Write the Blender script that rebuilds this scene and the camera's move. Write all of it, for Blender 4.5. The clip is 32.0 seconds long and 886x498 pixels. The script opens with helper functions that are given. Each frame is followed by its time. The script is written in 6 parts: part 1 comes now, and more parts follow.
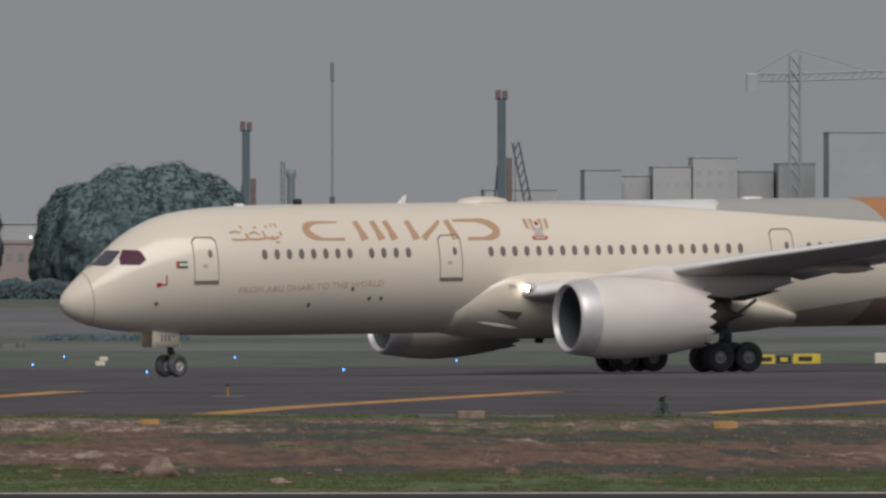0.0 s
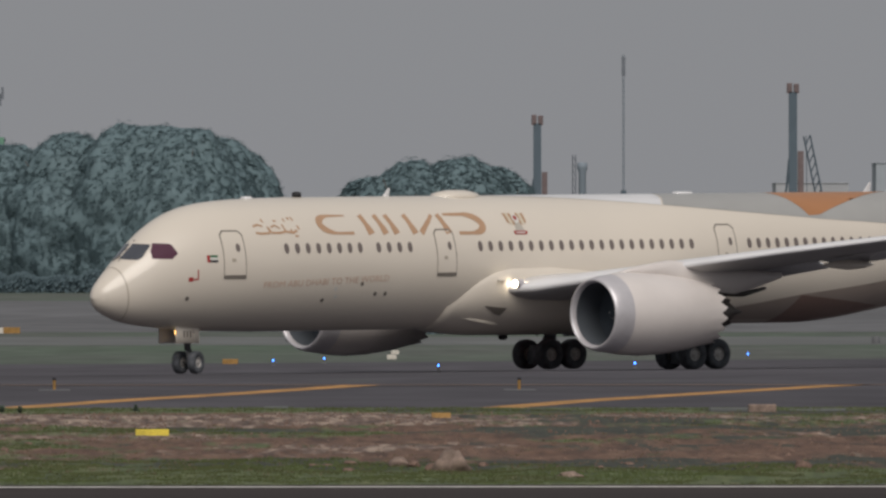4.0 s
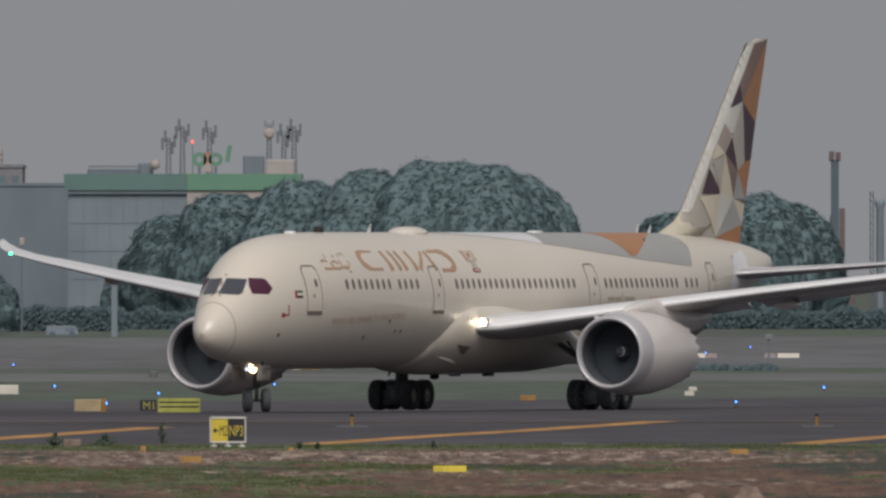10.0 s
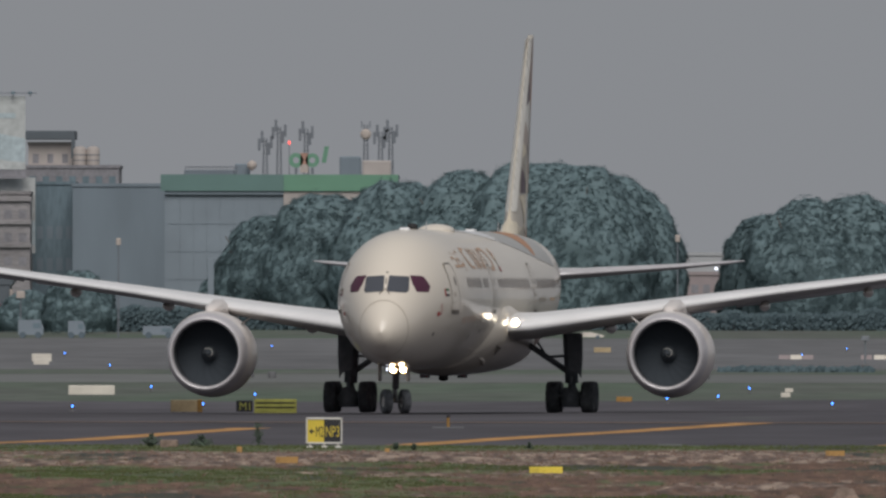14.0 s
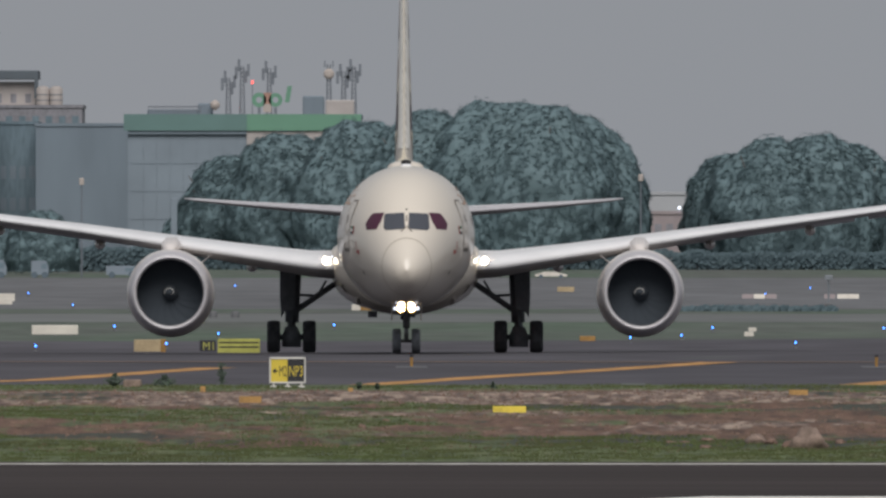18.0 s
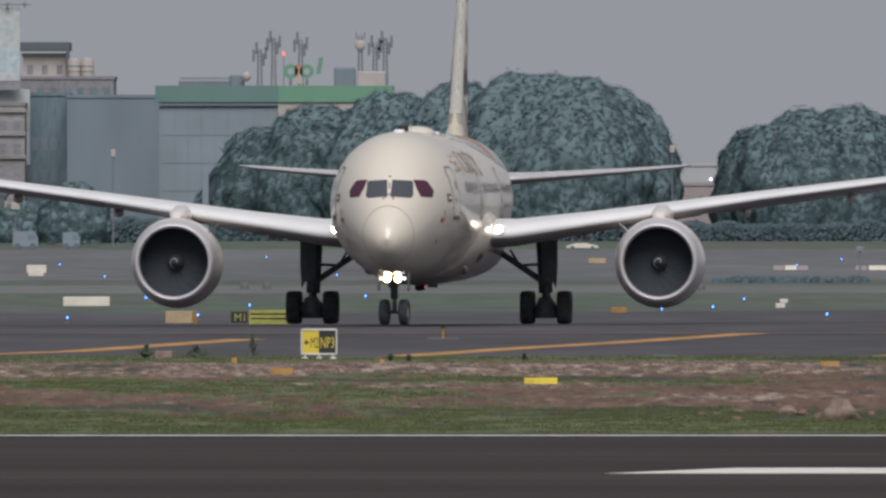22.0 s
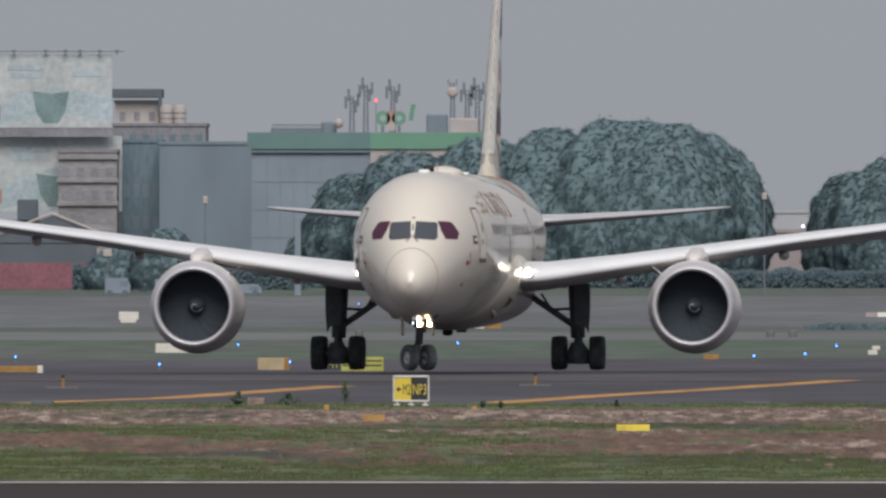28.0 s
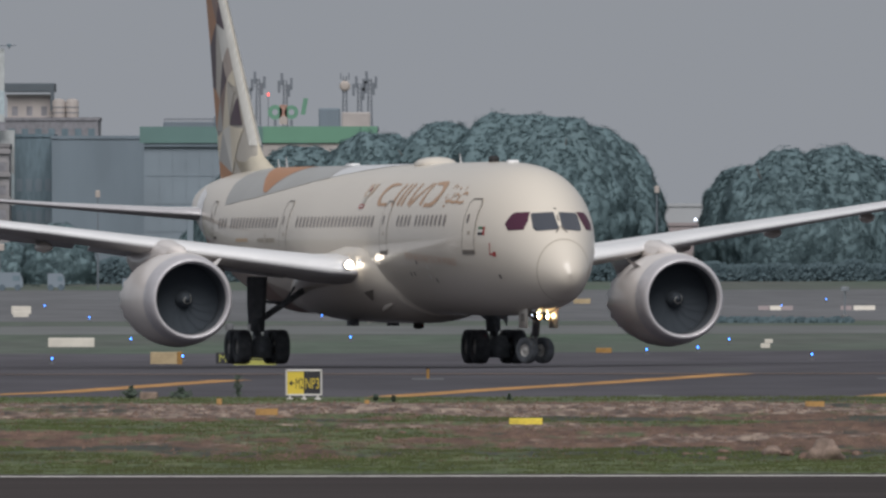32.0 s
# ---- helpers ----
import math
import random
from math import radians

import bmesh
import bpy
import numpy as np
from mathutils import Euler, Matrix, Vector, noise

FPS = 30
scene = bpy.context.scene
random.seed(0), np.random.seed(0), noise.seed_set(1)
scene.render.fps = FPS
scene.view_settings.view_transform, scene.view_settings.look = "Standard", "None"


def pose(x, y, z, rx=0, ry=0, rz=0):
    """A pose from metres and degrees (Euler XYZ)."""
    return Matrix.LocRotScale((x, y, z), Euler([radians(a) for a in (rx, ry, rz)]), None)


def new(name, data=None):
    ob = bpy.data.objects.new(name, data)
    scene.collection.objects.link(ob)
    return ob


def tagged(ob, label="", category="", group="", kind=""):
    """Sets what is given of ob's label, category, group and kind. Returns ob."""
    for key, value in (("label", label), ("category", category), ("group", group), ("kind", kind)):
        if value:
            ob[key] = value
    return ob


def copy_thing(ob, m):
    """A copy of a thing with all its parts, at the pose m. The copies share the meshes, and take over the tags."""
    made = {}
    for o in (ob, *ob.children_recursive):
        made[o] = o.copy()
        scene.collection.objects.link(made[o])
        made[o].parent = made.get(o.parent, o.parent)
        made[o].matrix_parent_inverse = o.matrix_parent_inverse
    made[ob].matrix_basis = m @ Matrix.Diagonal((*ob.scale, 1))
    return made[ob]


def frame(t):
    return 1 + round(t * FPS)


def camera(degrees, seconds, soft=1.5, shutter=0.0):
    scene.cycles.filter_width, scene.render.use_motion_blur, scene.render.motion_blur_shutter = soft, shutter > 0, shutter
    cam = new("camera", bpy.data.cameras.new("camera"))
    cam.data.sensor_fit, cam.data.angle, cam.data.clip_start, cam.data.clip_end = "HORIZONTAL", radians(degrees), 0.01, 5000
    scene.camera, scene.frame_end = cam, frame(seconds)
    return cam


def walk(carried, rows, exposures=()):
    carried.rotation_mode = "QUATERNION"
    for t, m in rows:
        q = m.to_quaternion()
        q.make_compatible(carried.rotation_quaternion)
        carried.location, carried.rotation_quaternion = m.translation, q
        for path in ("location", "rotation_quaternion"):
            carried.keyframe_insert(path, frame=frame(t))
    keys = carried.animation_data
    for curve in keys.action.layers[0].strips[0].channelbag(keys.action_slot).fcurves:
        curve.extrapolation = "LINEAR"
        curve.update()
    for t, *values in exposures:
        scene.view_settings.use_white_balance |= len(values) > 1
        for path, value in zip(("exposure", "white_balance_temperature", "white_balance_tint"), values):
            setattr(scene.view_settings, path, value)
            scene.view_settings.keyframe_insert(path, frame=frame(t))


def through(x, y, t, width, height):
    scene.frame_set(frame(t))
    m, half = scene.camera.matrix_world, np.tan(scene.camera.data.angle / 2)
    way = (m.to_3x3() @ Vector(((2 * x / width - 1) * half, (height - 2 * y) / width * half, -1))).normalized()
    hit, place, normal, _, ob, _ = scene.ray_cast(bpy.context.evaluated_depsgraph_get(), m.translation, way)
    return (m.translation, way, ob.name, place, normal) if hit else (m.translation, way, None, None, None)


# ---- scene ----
from mathutils import Quaternion

# ---- camera ----
cam = camera(3.4402, 32.0, soft=2.6)
EYE = (0.0, 0.0, 4.937)
# seconds, bearing to the right of +y, tilt above the horizon, roll, in degrees
AIM = (
    (0, 2.5493, -0.0334, 0.011),
    (0.5, 2.4025, -0.0389, -0.022),
    (1, 2.2479, -0.0610, -0.013),
    (1.5, 2.1235, -0.0564, 0.006),
    (2, 2.0160, -0.0697, -0.009),
    (2.5, 1.8790, -0.0383, 0.015),
    (3, 1.6833, -0.0566, -0.021),
    (3.5, 1.5515, -0.0702, -0.026),
    (5.5, 1.0182, 0.0045, -0.069),
    (6, 0.9323, -0.0119, -0.077),
    (6.5, 0.8253, 0.0165, -0.038),
    (7, 0.7306, -0.0065, -0.067),
    (7.5, 0.6444, -0.0011, -0.076),
    (8, 0.5958, 0.0537, -0.104),
    (8.5, 0.5228, 0.0739, -0.066),
    (9, 0.4416, 0.0698, -0.040),
    (9.5, 0.3507, 0.0695, -0.066),
    (10, 0.2622, 0.0834, -0.035),
    (10.5, 0.1905, 0.0727, -0.024),
    (11, 0.1401, 0.0660, -0.047),
    (11.5, 0.0947, 0.0481, -0.017),
    (12, 0.0355, 0.0428, 0.004),
    (12.5, -0.0241, 0.0626, 0.041),
    (13, -0.1296, 0.0534, 0.040),
    (13.5, -0.1477, 0.0808, 0.064),
    (14, -0.1127, 0.0875, 0.061),
    (14.5, -0.1350, 0.0789, 0.080),
    (16.5, -0.0021, -0.0066, 0.086),
    (17, 0.0570, -0.0402, 0.078),
    (17.5, 0.0573, -0.1058, 0.030),
    (18, 0.0302, -0.1475, 0.008),
    (18.5, 0.0203, -0.1687, 0.044),
    (19, 0.0000, -0.2103, 0.013),
    (19.5, 0.0381, -0.2586, 0.002),
    (20, 0.1197, -0.2775, 0.018),
    (20.5, 0.1404, -0.2813, 0.023),
    (21, 0.0612, -0.2590, 0.048),
    (21.5, -0.0121, -0.2458, 0.001),
    (22, -0.0919, -0.2585, -0.004),
    (22.5, -0.1919, -0.2260, -0.011),
    (23, -0.2357, -0.1541, -0.053),
    (23.5, -0.3080, -0.1205, -0.019),
    (24, -0.3470, -0.1236, -0.004),
    (24.5, -0.3617, -0.1334, 0.007),
    (25, -0.4235, -0.1353, -0.012),
    (25.5, -0.4655, -0.1151, 0.003),
    (27.5, -0.4741, -0.0698, 0.006),
    (28, -0.4499, -0.0765, 0.004),
    (28.5, -0.4159, -0.0699, 0.013),
    (29, -0.3945, -0.0900, -0.007),
    (29.5, -0.3364, -0.0955, -0.019),
    (30, -0.2810, -0.0917, -0.047),
    (30.5, -0.2189, -0.0785, -0.032),
    (31, -0.1498, -0.0926, -0.018),
    (31.5, -0.0971, -0.0892, -0.042),
    (32, -0.0326, -0.1007, -0.075),
)


def aim(b, e, r):
    m = Matrix.Translation(EYE) @ Matrix.Rotation(radians(-b), 4, "Z") @ Matrix.Rotation(radians(90 + e), 4, "X")
    return m @ Matrix.Rotation(radians(r), 4, "Z")


walk(cam, [(t, aim(b, e, r)) for t, b, e, r in AIM], exposures=[(0, -0.06, 6420, 12), (8, 0.02, 6400, 12), (13, -0.04, 6300, 11), (19, 0.2, 6180, 11), (24, 0.28, 6150, 12), (28, 0.34, 6130, 12), (32, 0.18, 6100, 11)])

# ---- sky and sun: a hazy, overcast evening ----
SUN_EL = 46.0
world = bpy.data.worlds.new("hazy_sky")
scene.world = world
world.use_nodes = True
nt = world.node_tree
nt.nodes.clear()
out = nt.nodes.new("ShaderNodeOutputWorld")
bg = nt.nodes.new("ShaderNodeBackground")
sky = nt.nodes.new("ShaderNodeTexSky")
sky.sky_type, sky.sun_disc = "NISHITA", False
sky.sun_elevation, sky.sun_rotation = radians(SUN_EL), radians(180)
sky.air_density, sky.dust_density, sky.ozone_density = 1.5, 6.0, 2.0
grade = nt.nodes.new("ShaderNodeHueSaturation")
grade.inputs["Saturation"].default_value = 0.2
grade.inputs["Value"].default_value = 0.05
mixer = nt.nodes.new("ShaderNodeMix")
mixer.data_type = "RGBA"
mixer.inputs[0].default_value = 0.82
mixer.inputs[7].default_value = (0.308, 0.315, 0.324, 1)
nt.links.new(sky.outputs[0], grade.inputs["Color"])
nt.links.new(grade.outputs[0], mixer.inputs[6])
nt.links.new(mixer.outputs[2], bg.inputs[0])
nt.links.new(bg.outputs[0], out.inputs[0])
sun = new("sun", bpy.data.lights.new("sun", "SUN"))
sun.data.energy, sun.data.angle, sun.data.color = 2.15, radians(40), (1.0, 0.935, 0.85)
sun.matrix_world = pose(0, -20, 120, 90 - SUN_EL, 0, 4)


# ---- materials ----
def mat(name, col, rough=0.6, metal=0.0, vary=0.0, scale=1.0, bump=0.0, col2=None, stretch=(1, 1, 1), coat=0.0, gloss=0.5):
    """A surface of one colour with grain and stains at two scales; col2 is the colour of the stains."""
    m = bpy.data.materials.new(name)
    m.use_nodes = True
    t = m.node_tree
    b = t.nodes["Principled BSDF"]
    b.inputs["Base Color"].default_value = (*col, 1)
    b.inputs["Roughness"].default_value = rough
    b.inputs["Metallic"].default_value = metal
    b.inputs["Coat Weight"].default_value = coat
    b.inputs["Specular IOR Level"].default_value = gloss
    b.inputs["Coat Roughness"].default_value = 0.08
    if vary or bump or col2:
        co = t.nodes.new("ShaderNodeTexCoord")
        mp = t.nodes.new("ShaderNodeMapping")
        mp.inputs["Scale"].default_value = stretch
        t.links.new(co.outputs["Object"], mp.inputs[0])
        big = t.nodes.new("ShaderNodeTexNoise")
        big.inputs["Scale"].default_value, big.inputs["Detail"].default_value = scale, 6
        fine = t.nodes.new("ShaderNodeTexNoise")
        fine.inputs["Scale"].default_value, fine.inputs["Detail"].default_value = scale * 9, 4
        for n in (big, fine):
            t.links.new(mp.outputs[0], n.inputs["Vector"])
        ramp = t.nodes.new("ShaderNodeValToRGB")
        ramp.color_ramp.elements[0].position, ramp.color_ramp.elements[1].position = 0.36, 0.64
        dark = col2 or tuple(c * (1 - vary) for c in col)
        ramp.color_ramp.elements[0].color = (*dark, 1)
        ramp.color_ramp.elements[1].color = (*[min(1, c * (1 + vary * 0.4)) for c in col], 1)
        t.links.new(big.outputs[0], ramp.inputs[0])
        mul = t.nodes.new("ShaderNodeMix")
        mul.data_type, mul.blend_type = "RGBA", "OVERLAY"
        mul.inputs[0].default_value = min(0.9, 0.25 + vary) if vary > 0.1 else 0.0
        t.links.new(ramp.outputs[0], mul.inputs[6])
        t.links.new(fine.outputs[0], mul.inputs[7])
        t.links.new(mul.outputs[2], b.inputs["Base Color"])
        if bump:
            bp = t.nodes.new("ShaderNodeBump")
            bp.inputs["Strength"].default_value, bp.inputs["Distance"].default_value = min(1, bump * 4), bump
            t.links.new(fine.outputs[0], bp.inputs["Height"])
            t.links.new(bp.outputs[0], b.inputs["Normal"])
    return m


def glow(name, col, strength):
    m = mat(name, col, 0.3)
    b = m.node_tree.nodes["Principled BSDF"]
    b.inputs["Emission Color"].default_value = (*col, 1)
    b.inputs["Emission Strength"].default_value = strength
    return m



def foliage(name, c0, c1, through=0.45):
    """Leaves that let some light through, uneven from clump to clump."""
    m = bpy.data.materials.new(name)
    m.use_nodes = True
    t = m.node_tree
    b = t.nodes["Principled BSDF"]
    b.inputs["Roughness"].default_value = 0.8
    co = t.nodes.new("ShaderNodeTexCoord")
    n = t.nodes.new("ShaderNodeTexNoise")
    n.inputs["Scale"].default_value, n.inputs["Detail"].default_value = 0.4, 5
    r = t.nodes.new("ShaderNodeValToRGB")
    r.color_ramp.elements[0].position, r.color_ramp.elements[1].position = 0.35, 0.65
    r.color_ramp.elements[0].color, r.color_ramp.elements[1].color = (*c0, 1), (*c1, 1)
    tr = t.nodes.new("ShaderNodeBsdfTranslucent")
    mx = t.nodes.new("ShaderNodeMixShader")
    mx.inputs[0].default_value = through
    t.links.new(co.outputs["Object"], n.inputs["Vector"])
    t.links.new(n.outputs[0], r.inputs[0])
    t.links.new(r.outputs[0], b.inputs["Base Color"])
    t.links.new(r.outputs[0], tr.inputs[0])
    t.links.new(b.outputs[0], mx.inputs[1])
    t.links.new(tr.outputs[0], mx.inputs[2])
    t.links.new(mx.outputs[0], t.nodes["Material Output"].inputs[0])
    return m


M = {
    "champagne": mat("champagne_paint", (0.69, 0.63, 0.545), 0.42, 0.0, 0.03, 0.12, coat=0.55),
    "white": mat("white_paint", (0.74, 0.74, 0.75), 0.35, 0.0, 0.06, 0.5, coat=0.3),
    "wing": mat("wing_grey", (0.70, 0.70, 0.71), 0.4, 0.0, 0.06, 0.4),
    # Undersides in darker grey: shade below the wings is put into the paint.
    "underwing_shade": mat("wing_under_shade_grey", (0.40, 0.39, 0.385), 0.5, 0.0, 0.1, 0.4),
    "nacelle": mat("nacelle_white", (0.72, 0.67, 0.64), 0.35, 0.0, 0.06, 0.5, coat=0.3),
    "lip": mat("bare_metal_lip", (0.60, 0.58, 0.60), 0.42, 0.35, 0.06, 2.0),
    # Inlet duct and fan are lifted to blue-grey: haze put into the colour.
    "duct": mat("inlet_duct", (0.075, 0.086, 0.101), 0.8, 0.0, 0.1, 1.0),
    "fan": mat("fan_blades", (0.058, 0.070, 0.085), 0.95, 0.0),
    "core": mat("hot_metal", (0.09, 0.08, 0.075), 0.45, 0.7, 0.2, 2.0),
    "grey": mat("livery_grey", (0.36, 0.36, 0.35), 0.4, 0.0, 0.05, 0.5),
    "orange": mat("livery_orange", (0.40, 0.185, 0.08), 0.4, 0.0, 0.05, 0.5),
    "gold": mat("livery_gold", (0.46, 0.29, 0.18), 0.45, 0.0, 0.05, 2.0),
    "palegold": mat("livery_pale_gold", (0.60, 0.44, 0.28), 0.45, 0.0, 0.05, 2.0),
    "plum": mat("livery_plum", (0.055, 0.025, 0.04), 0.4),
    "taupe": mat("livery_taupe", (0.36, 0.30, 0.26), 0.4, 0.0, 0.05, 0.6),
    "brown": mat("livery_brown", (0.22, 0.145, 0.12), 0.4, 0.0, 0.05, 0.6),
    "cream": mat("livery_cream", (0.62, 0.56, 0.44), 0.4, 0.0, 0.05, 0.6),
    "light": mat("livery_light", (0.60, 0.59, 0.55), 0.4, 0.0, 0.05, 0.6),
    "stone": mat("livery_stone", (0.44, 0.41, 0.36), 0.4, 0.0, 0.05, 0.6),
    "seam": mat("door_seam", (0.17, 0.15, 0.13), 0.6),
    "faint": mat("panel_seam", (0.42, 0.37, 0.30), 0.5),
    "glass": mat("cabin_glass", (0.17, 0.14, 0.13), 0.3),
    "cockpit": mat("cockpit_glass", (0.065, 0.07, 0.085), 0.2, coat=0.4),
    "cockpit_side": mat("cockpit_side_glass", (0.085, 0.030, 0.055), 0.5, gloss=0.15),
    "red": mat("red_paint", (0.36, 0.03, 0.03), 0.5),
    "green_flag": mat("flag_green", (0.03, 0.14, 0.06), 0.5),
    # Tyre rubber is lifted to a bluish grey to carry haze.
    "tyre": mat("tyre_rubber", (0.095, 0.103, 0.116), 0.85, 0.0, 0.3, 4.0, 0.01),
    "hub": mat("wheel_hub", (0.55, 0.53, 0.50), 0.45, 0.3, 0.1, 6.0),
    "strut": mat("gear_strut", (0.16, 0.16, 0.165), 0.45, 0.3, 0.2, 3.0),
    # Gear steel is lighter and bluer, with haze in its colour.
    "strut_dark": mat("gear_dark_steel", (0.21, 0.23, 0.255), 0.6, 0.2, 0.2, 3.0),
    "oleo": mat("chrome_oleo", (0.6, 0.6, 0.62), 0.15, 1.0),
    # Amber halo of the taxi lamps, put in as a glowing surface.
    "lamp_rim": glow("lamp_rim", (1.0, 0.62, 0.22), 1.8),
    "lamp_warm": glow("lamp_warm", (1.0, 0.80, 0.46), 60.0),
    "lamp_white": glow("lamp_white", (1.0, 0.88, 0.66), 14.0),
    "script_rose": mat("livery_rose_gold", (0.58, 0.42, 0.33), 0.45, 0.0, 0.05, 2.0),
    "hood": mat("lamp_hood_black", (0.02, 0.02, 0.022), 0.8),
    "lamp_soft": glow("lamp_soft", (0.85, 0.90, 1.0), 2.0),
    "lamp_red": mat("red_lens", (0.5, 0.03, 0.02), 0.2, coat=0.5),
    "lamp_flash": glow("red_flash", (1.0, 0.02, 0.02), 70.0),
    "lamp_blue": glow("blue_edge_light", (0.06, 0.26, 1.0), 6.0),
    "nav_green": glow("green_nav_light", (0.05, 0.8, 0.35), 5.0),
    "asphalt": mat("taxiway_asphalt", (0.085, 0.081, 0.092), 0.95, 0.0, 0.22, 0.05, 0.01, stretch=(0.5, 0.18, 1), gloss=0.15),
    "runway": mat("runway_asphalt", (0.050, 0.042, 0.041), 0.95, 0.0, 0.25, 0.09, 0.01, stretch=(0.06, 1.1, 1), gloss=0.1),
    "concrete": mat("old_concrete", (0.125, 0.132, 0.13), 0.95, 0.0, 0.14, 0.05, 0.01, stretch=(0.3, 0.15, 1)),
    "far_pave": mat("far_pavement", (0.145, 0.148, 0.155), 0.95, 0.0, 0.14, 0.02, 0.0, stretch=(1.2, 0.25, 1), gloss=0.15),
    # Airfield grass is paler and greyer: haze is put into its base colour.
    "field": mat("hazed_airfield_grass", (0.092, 0.120, 0.092), 0.95, 0.0, 0.16, 0.03, 0.0, stretch=(1.5, 0.3, 1), col2=(0.112, 0.120, 0.110), gloss=0.1),
    "line_white": mat("white_marking", (0.72, 0.70, 0.66), 0.8, 0.0, 0.25, 1.5),
    "line_orange": mat("worn_orange_marking", (0.46, 0.24, 0.07), 0.85, 0.0, 0.35, 0.8, stretch=(1, 0.4, 1)),
    "line_worn": mat("faded_orange_marking", (0.22, 0.145, 0.10), 0.9, 0.0, 0.3, 0.5),
    "blade": mat("grass_blades", (0.088, 0.112, 0.046), 0.9, 0.0, 0.14, 0.3, col2=(0.086, 0.094, 0.046), gloss=0.1),
    "dryblade": mat("dry_grass_blades", (0.14, 0.105, 0.068), 0.95, 0.0, 0.2, 0.4),
    "weed": mat("weed_leaves", (0.105, 0.145, 0.105), 0.8, 0.0, 0.3, 3.0),
    # Leaf colours are lightened and blued to carry the distance haze.
    "leaf": foliage("hazed_foliage", (0.120, 0.180, 0.198), (0.136, 0.199, 0.217)),
    "leaf_mass": foliage("hazed_foliage_mass", (0.120, 0.180, 0.198), (0.136, 0.199, 0.217), 0.05),
    "hedge": foliage("hazed_scrub", (0.135, 0.195, 0.222), (0.150, 0.212, 0.236)),
    "bark": mat("bark", (0.09, 0.085, 0.08), 0.9, 0.0, 0.2, 1.0, 0.02),
    "rock": mat("pale_rock", (0.25, 0.185, 0.15), 0.9, 0.0, 0.35, 3.0, 0.02),
    "rubble": mat("rubble", (0.175, 0.115, 0.09), 0.95, 0.0, 0.35, 2.5, 0.02),
    "yellow": mat("yellow_marker", (0.62, 0.48, 0.05), 0.7, 0.0, 0.2, 3.0),
    "amber": mat("amber_marker", (0.32, 0.18, 0.05), 0.7, 0.0, 0.2, 3.0),
    "sign_yellow": mat("sign_yellow", (0.68, 0.52, 0.06), 0.5, 0.0, 0.05, 2.0),
    "sign_black": mat("sign_black", (0.025, 0.025, 0.03), 0.5),
    "sign_frame": mat("sign_frame", (0.62, 0.60, 0.57), 0.5, 0.0, 0.1, 3.0),
    "old_yellow": mat("old_yellow_board", (0.42, 0.42, 0.10), 0.7, 0.0, 0.2, 2.0),
    "tan_board": mat("tan_board", (0.42, 0.33, 0.20), 0.8, 0.0, 0.15, 1.5),
    "white_board": mat("white_board", (0.66, 0.62, 0.55), 0.7, 0.0, 0.1, 1.0),
    # Town walls: blue-grey distance haze is put into the wall colours.
    "wall_dark": mat("hazed_cladding", (0.138, 0.192, 0.228), 0.8, 0.0, 0.12, 0.12, stretch=(2, 1, 0.5)),
    "wall_mid": mat("grey_cladding", (0.175, 0.217, 0.256), 0.8, 0.0, 0.1, 0.12, stretch=(2, 1, 0.5)),
    "wall_light": mat("hazed_panels", (0.215, 0.258, 0.30), 0.8, 0.0, 0.1, 0.15),
    "wall_block": mat("mauve_grey_wall", (0.235, 0.233, 0.257), 0.85, 0.0, 0.15, 0.2),
    "wall_brick": mat("brown_grey_wall", (0.275, 0.265, 0.275), 0.85, 0.0, 0.2, 0.25, stretch=(0.4, 1, 2)),
    "wall_cream": mat("cream_wall", (0.42, 0.385, 0.37), 0.8, 0.0, 0.1, 0.3),
    "wall_rose": mat("rose_wall", (0.30, 0.255, 0.26), 0.8, 0.0, 0.1, 0.3),
    "green_dim": mat("dull_green_fascia", (0.125, 0.215, 0.205), 0.7, 0.0, 0.08, 0.2),
    "green_bright": mat("green_fascia", (0.14, 0.29, 0.205), 0.7, 0.0, 0.05, 0.2),
    "roof_dark": mat("dark_roof", (0.105, 0.125, 0.145), 0.8, 0.0, 0.1, 0.3),
    "roof_grey": mat("grey_roof", (0.25, 0.24, 0.235), 0.8, 0.0, 0.1, 0.3),
    "tank": mat("plastic_tank", (0.40, 0.36, 0.34), 0.6, 0.0, 0.1, 0.5),
    "mastm": mat("galvanised_mast", (0.19, 0.21, 0.24), 0.6, 0.3, 0.1, 0.5),
    # Rigs, cranes and far blocks: pale blue haze is mixed into the base colours.
    "hazesteel": mat("hazed_steel", (0.10, 0.135, 0.165), 0.8, 0.0, 0.1, 0.3),
    "crane": mat("hazed_crane", (0.35, 0.375, 0.405), 0.8),
    "far_blue": mat("hazed_blue_tower", (0.36, 0.395, 0.43), 0.9, 0.0, 0.06, 0.1),
    "far_rose": mat("hazed_rose_block", (0.40, 0.41, 0.43), 0.9, 0.0, 0.06, 0.08),
    "rust": mat("rust_head", (0.17, 0.13, 0.13), 0.8, 0.0, 0.15, 1.0),
    "red_wall": mat("red_wall", (0.24, 0.10, 0.125), 0.8, 0.0, 0.15, 0.3),
    "trim": mat("pale_trim", (0.42, 0.37, 0.34), 0.7),
    "board_sky": mat("hoarding_print", (0.46, 0.485, 0.49), 0.7, 0.0, 0.12, 0.12),
    "board_teal": mat("hoarding_print_teal", (0.40, 0.475, 0.51), 0.7, 0.0, 0.15, 0.15),
    "board_green": mat("hoarding_print_green", (0.19, 0.27, 0.27), 0.7, 0.0, 0.2, 0.4),
    "board_orange": mat("hoarding_print_orange", (0.42, 0.25, 0.20), 0.7, 0.0, 0.2, 0.4),
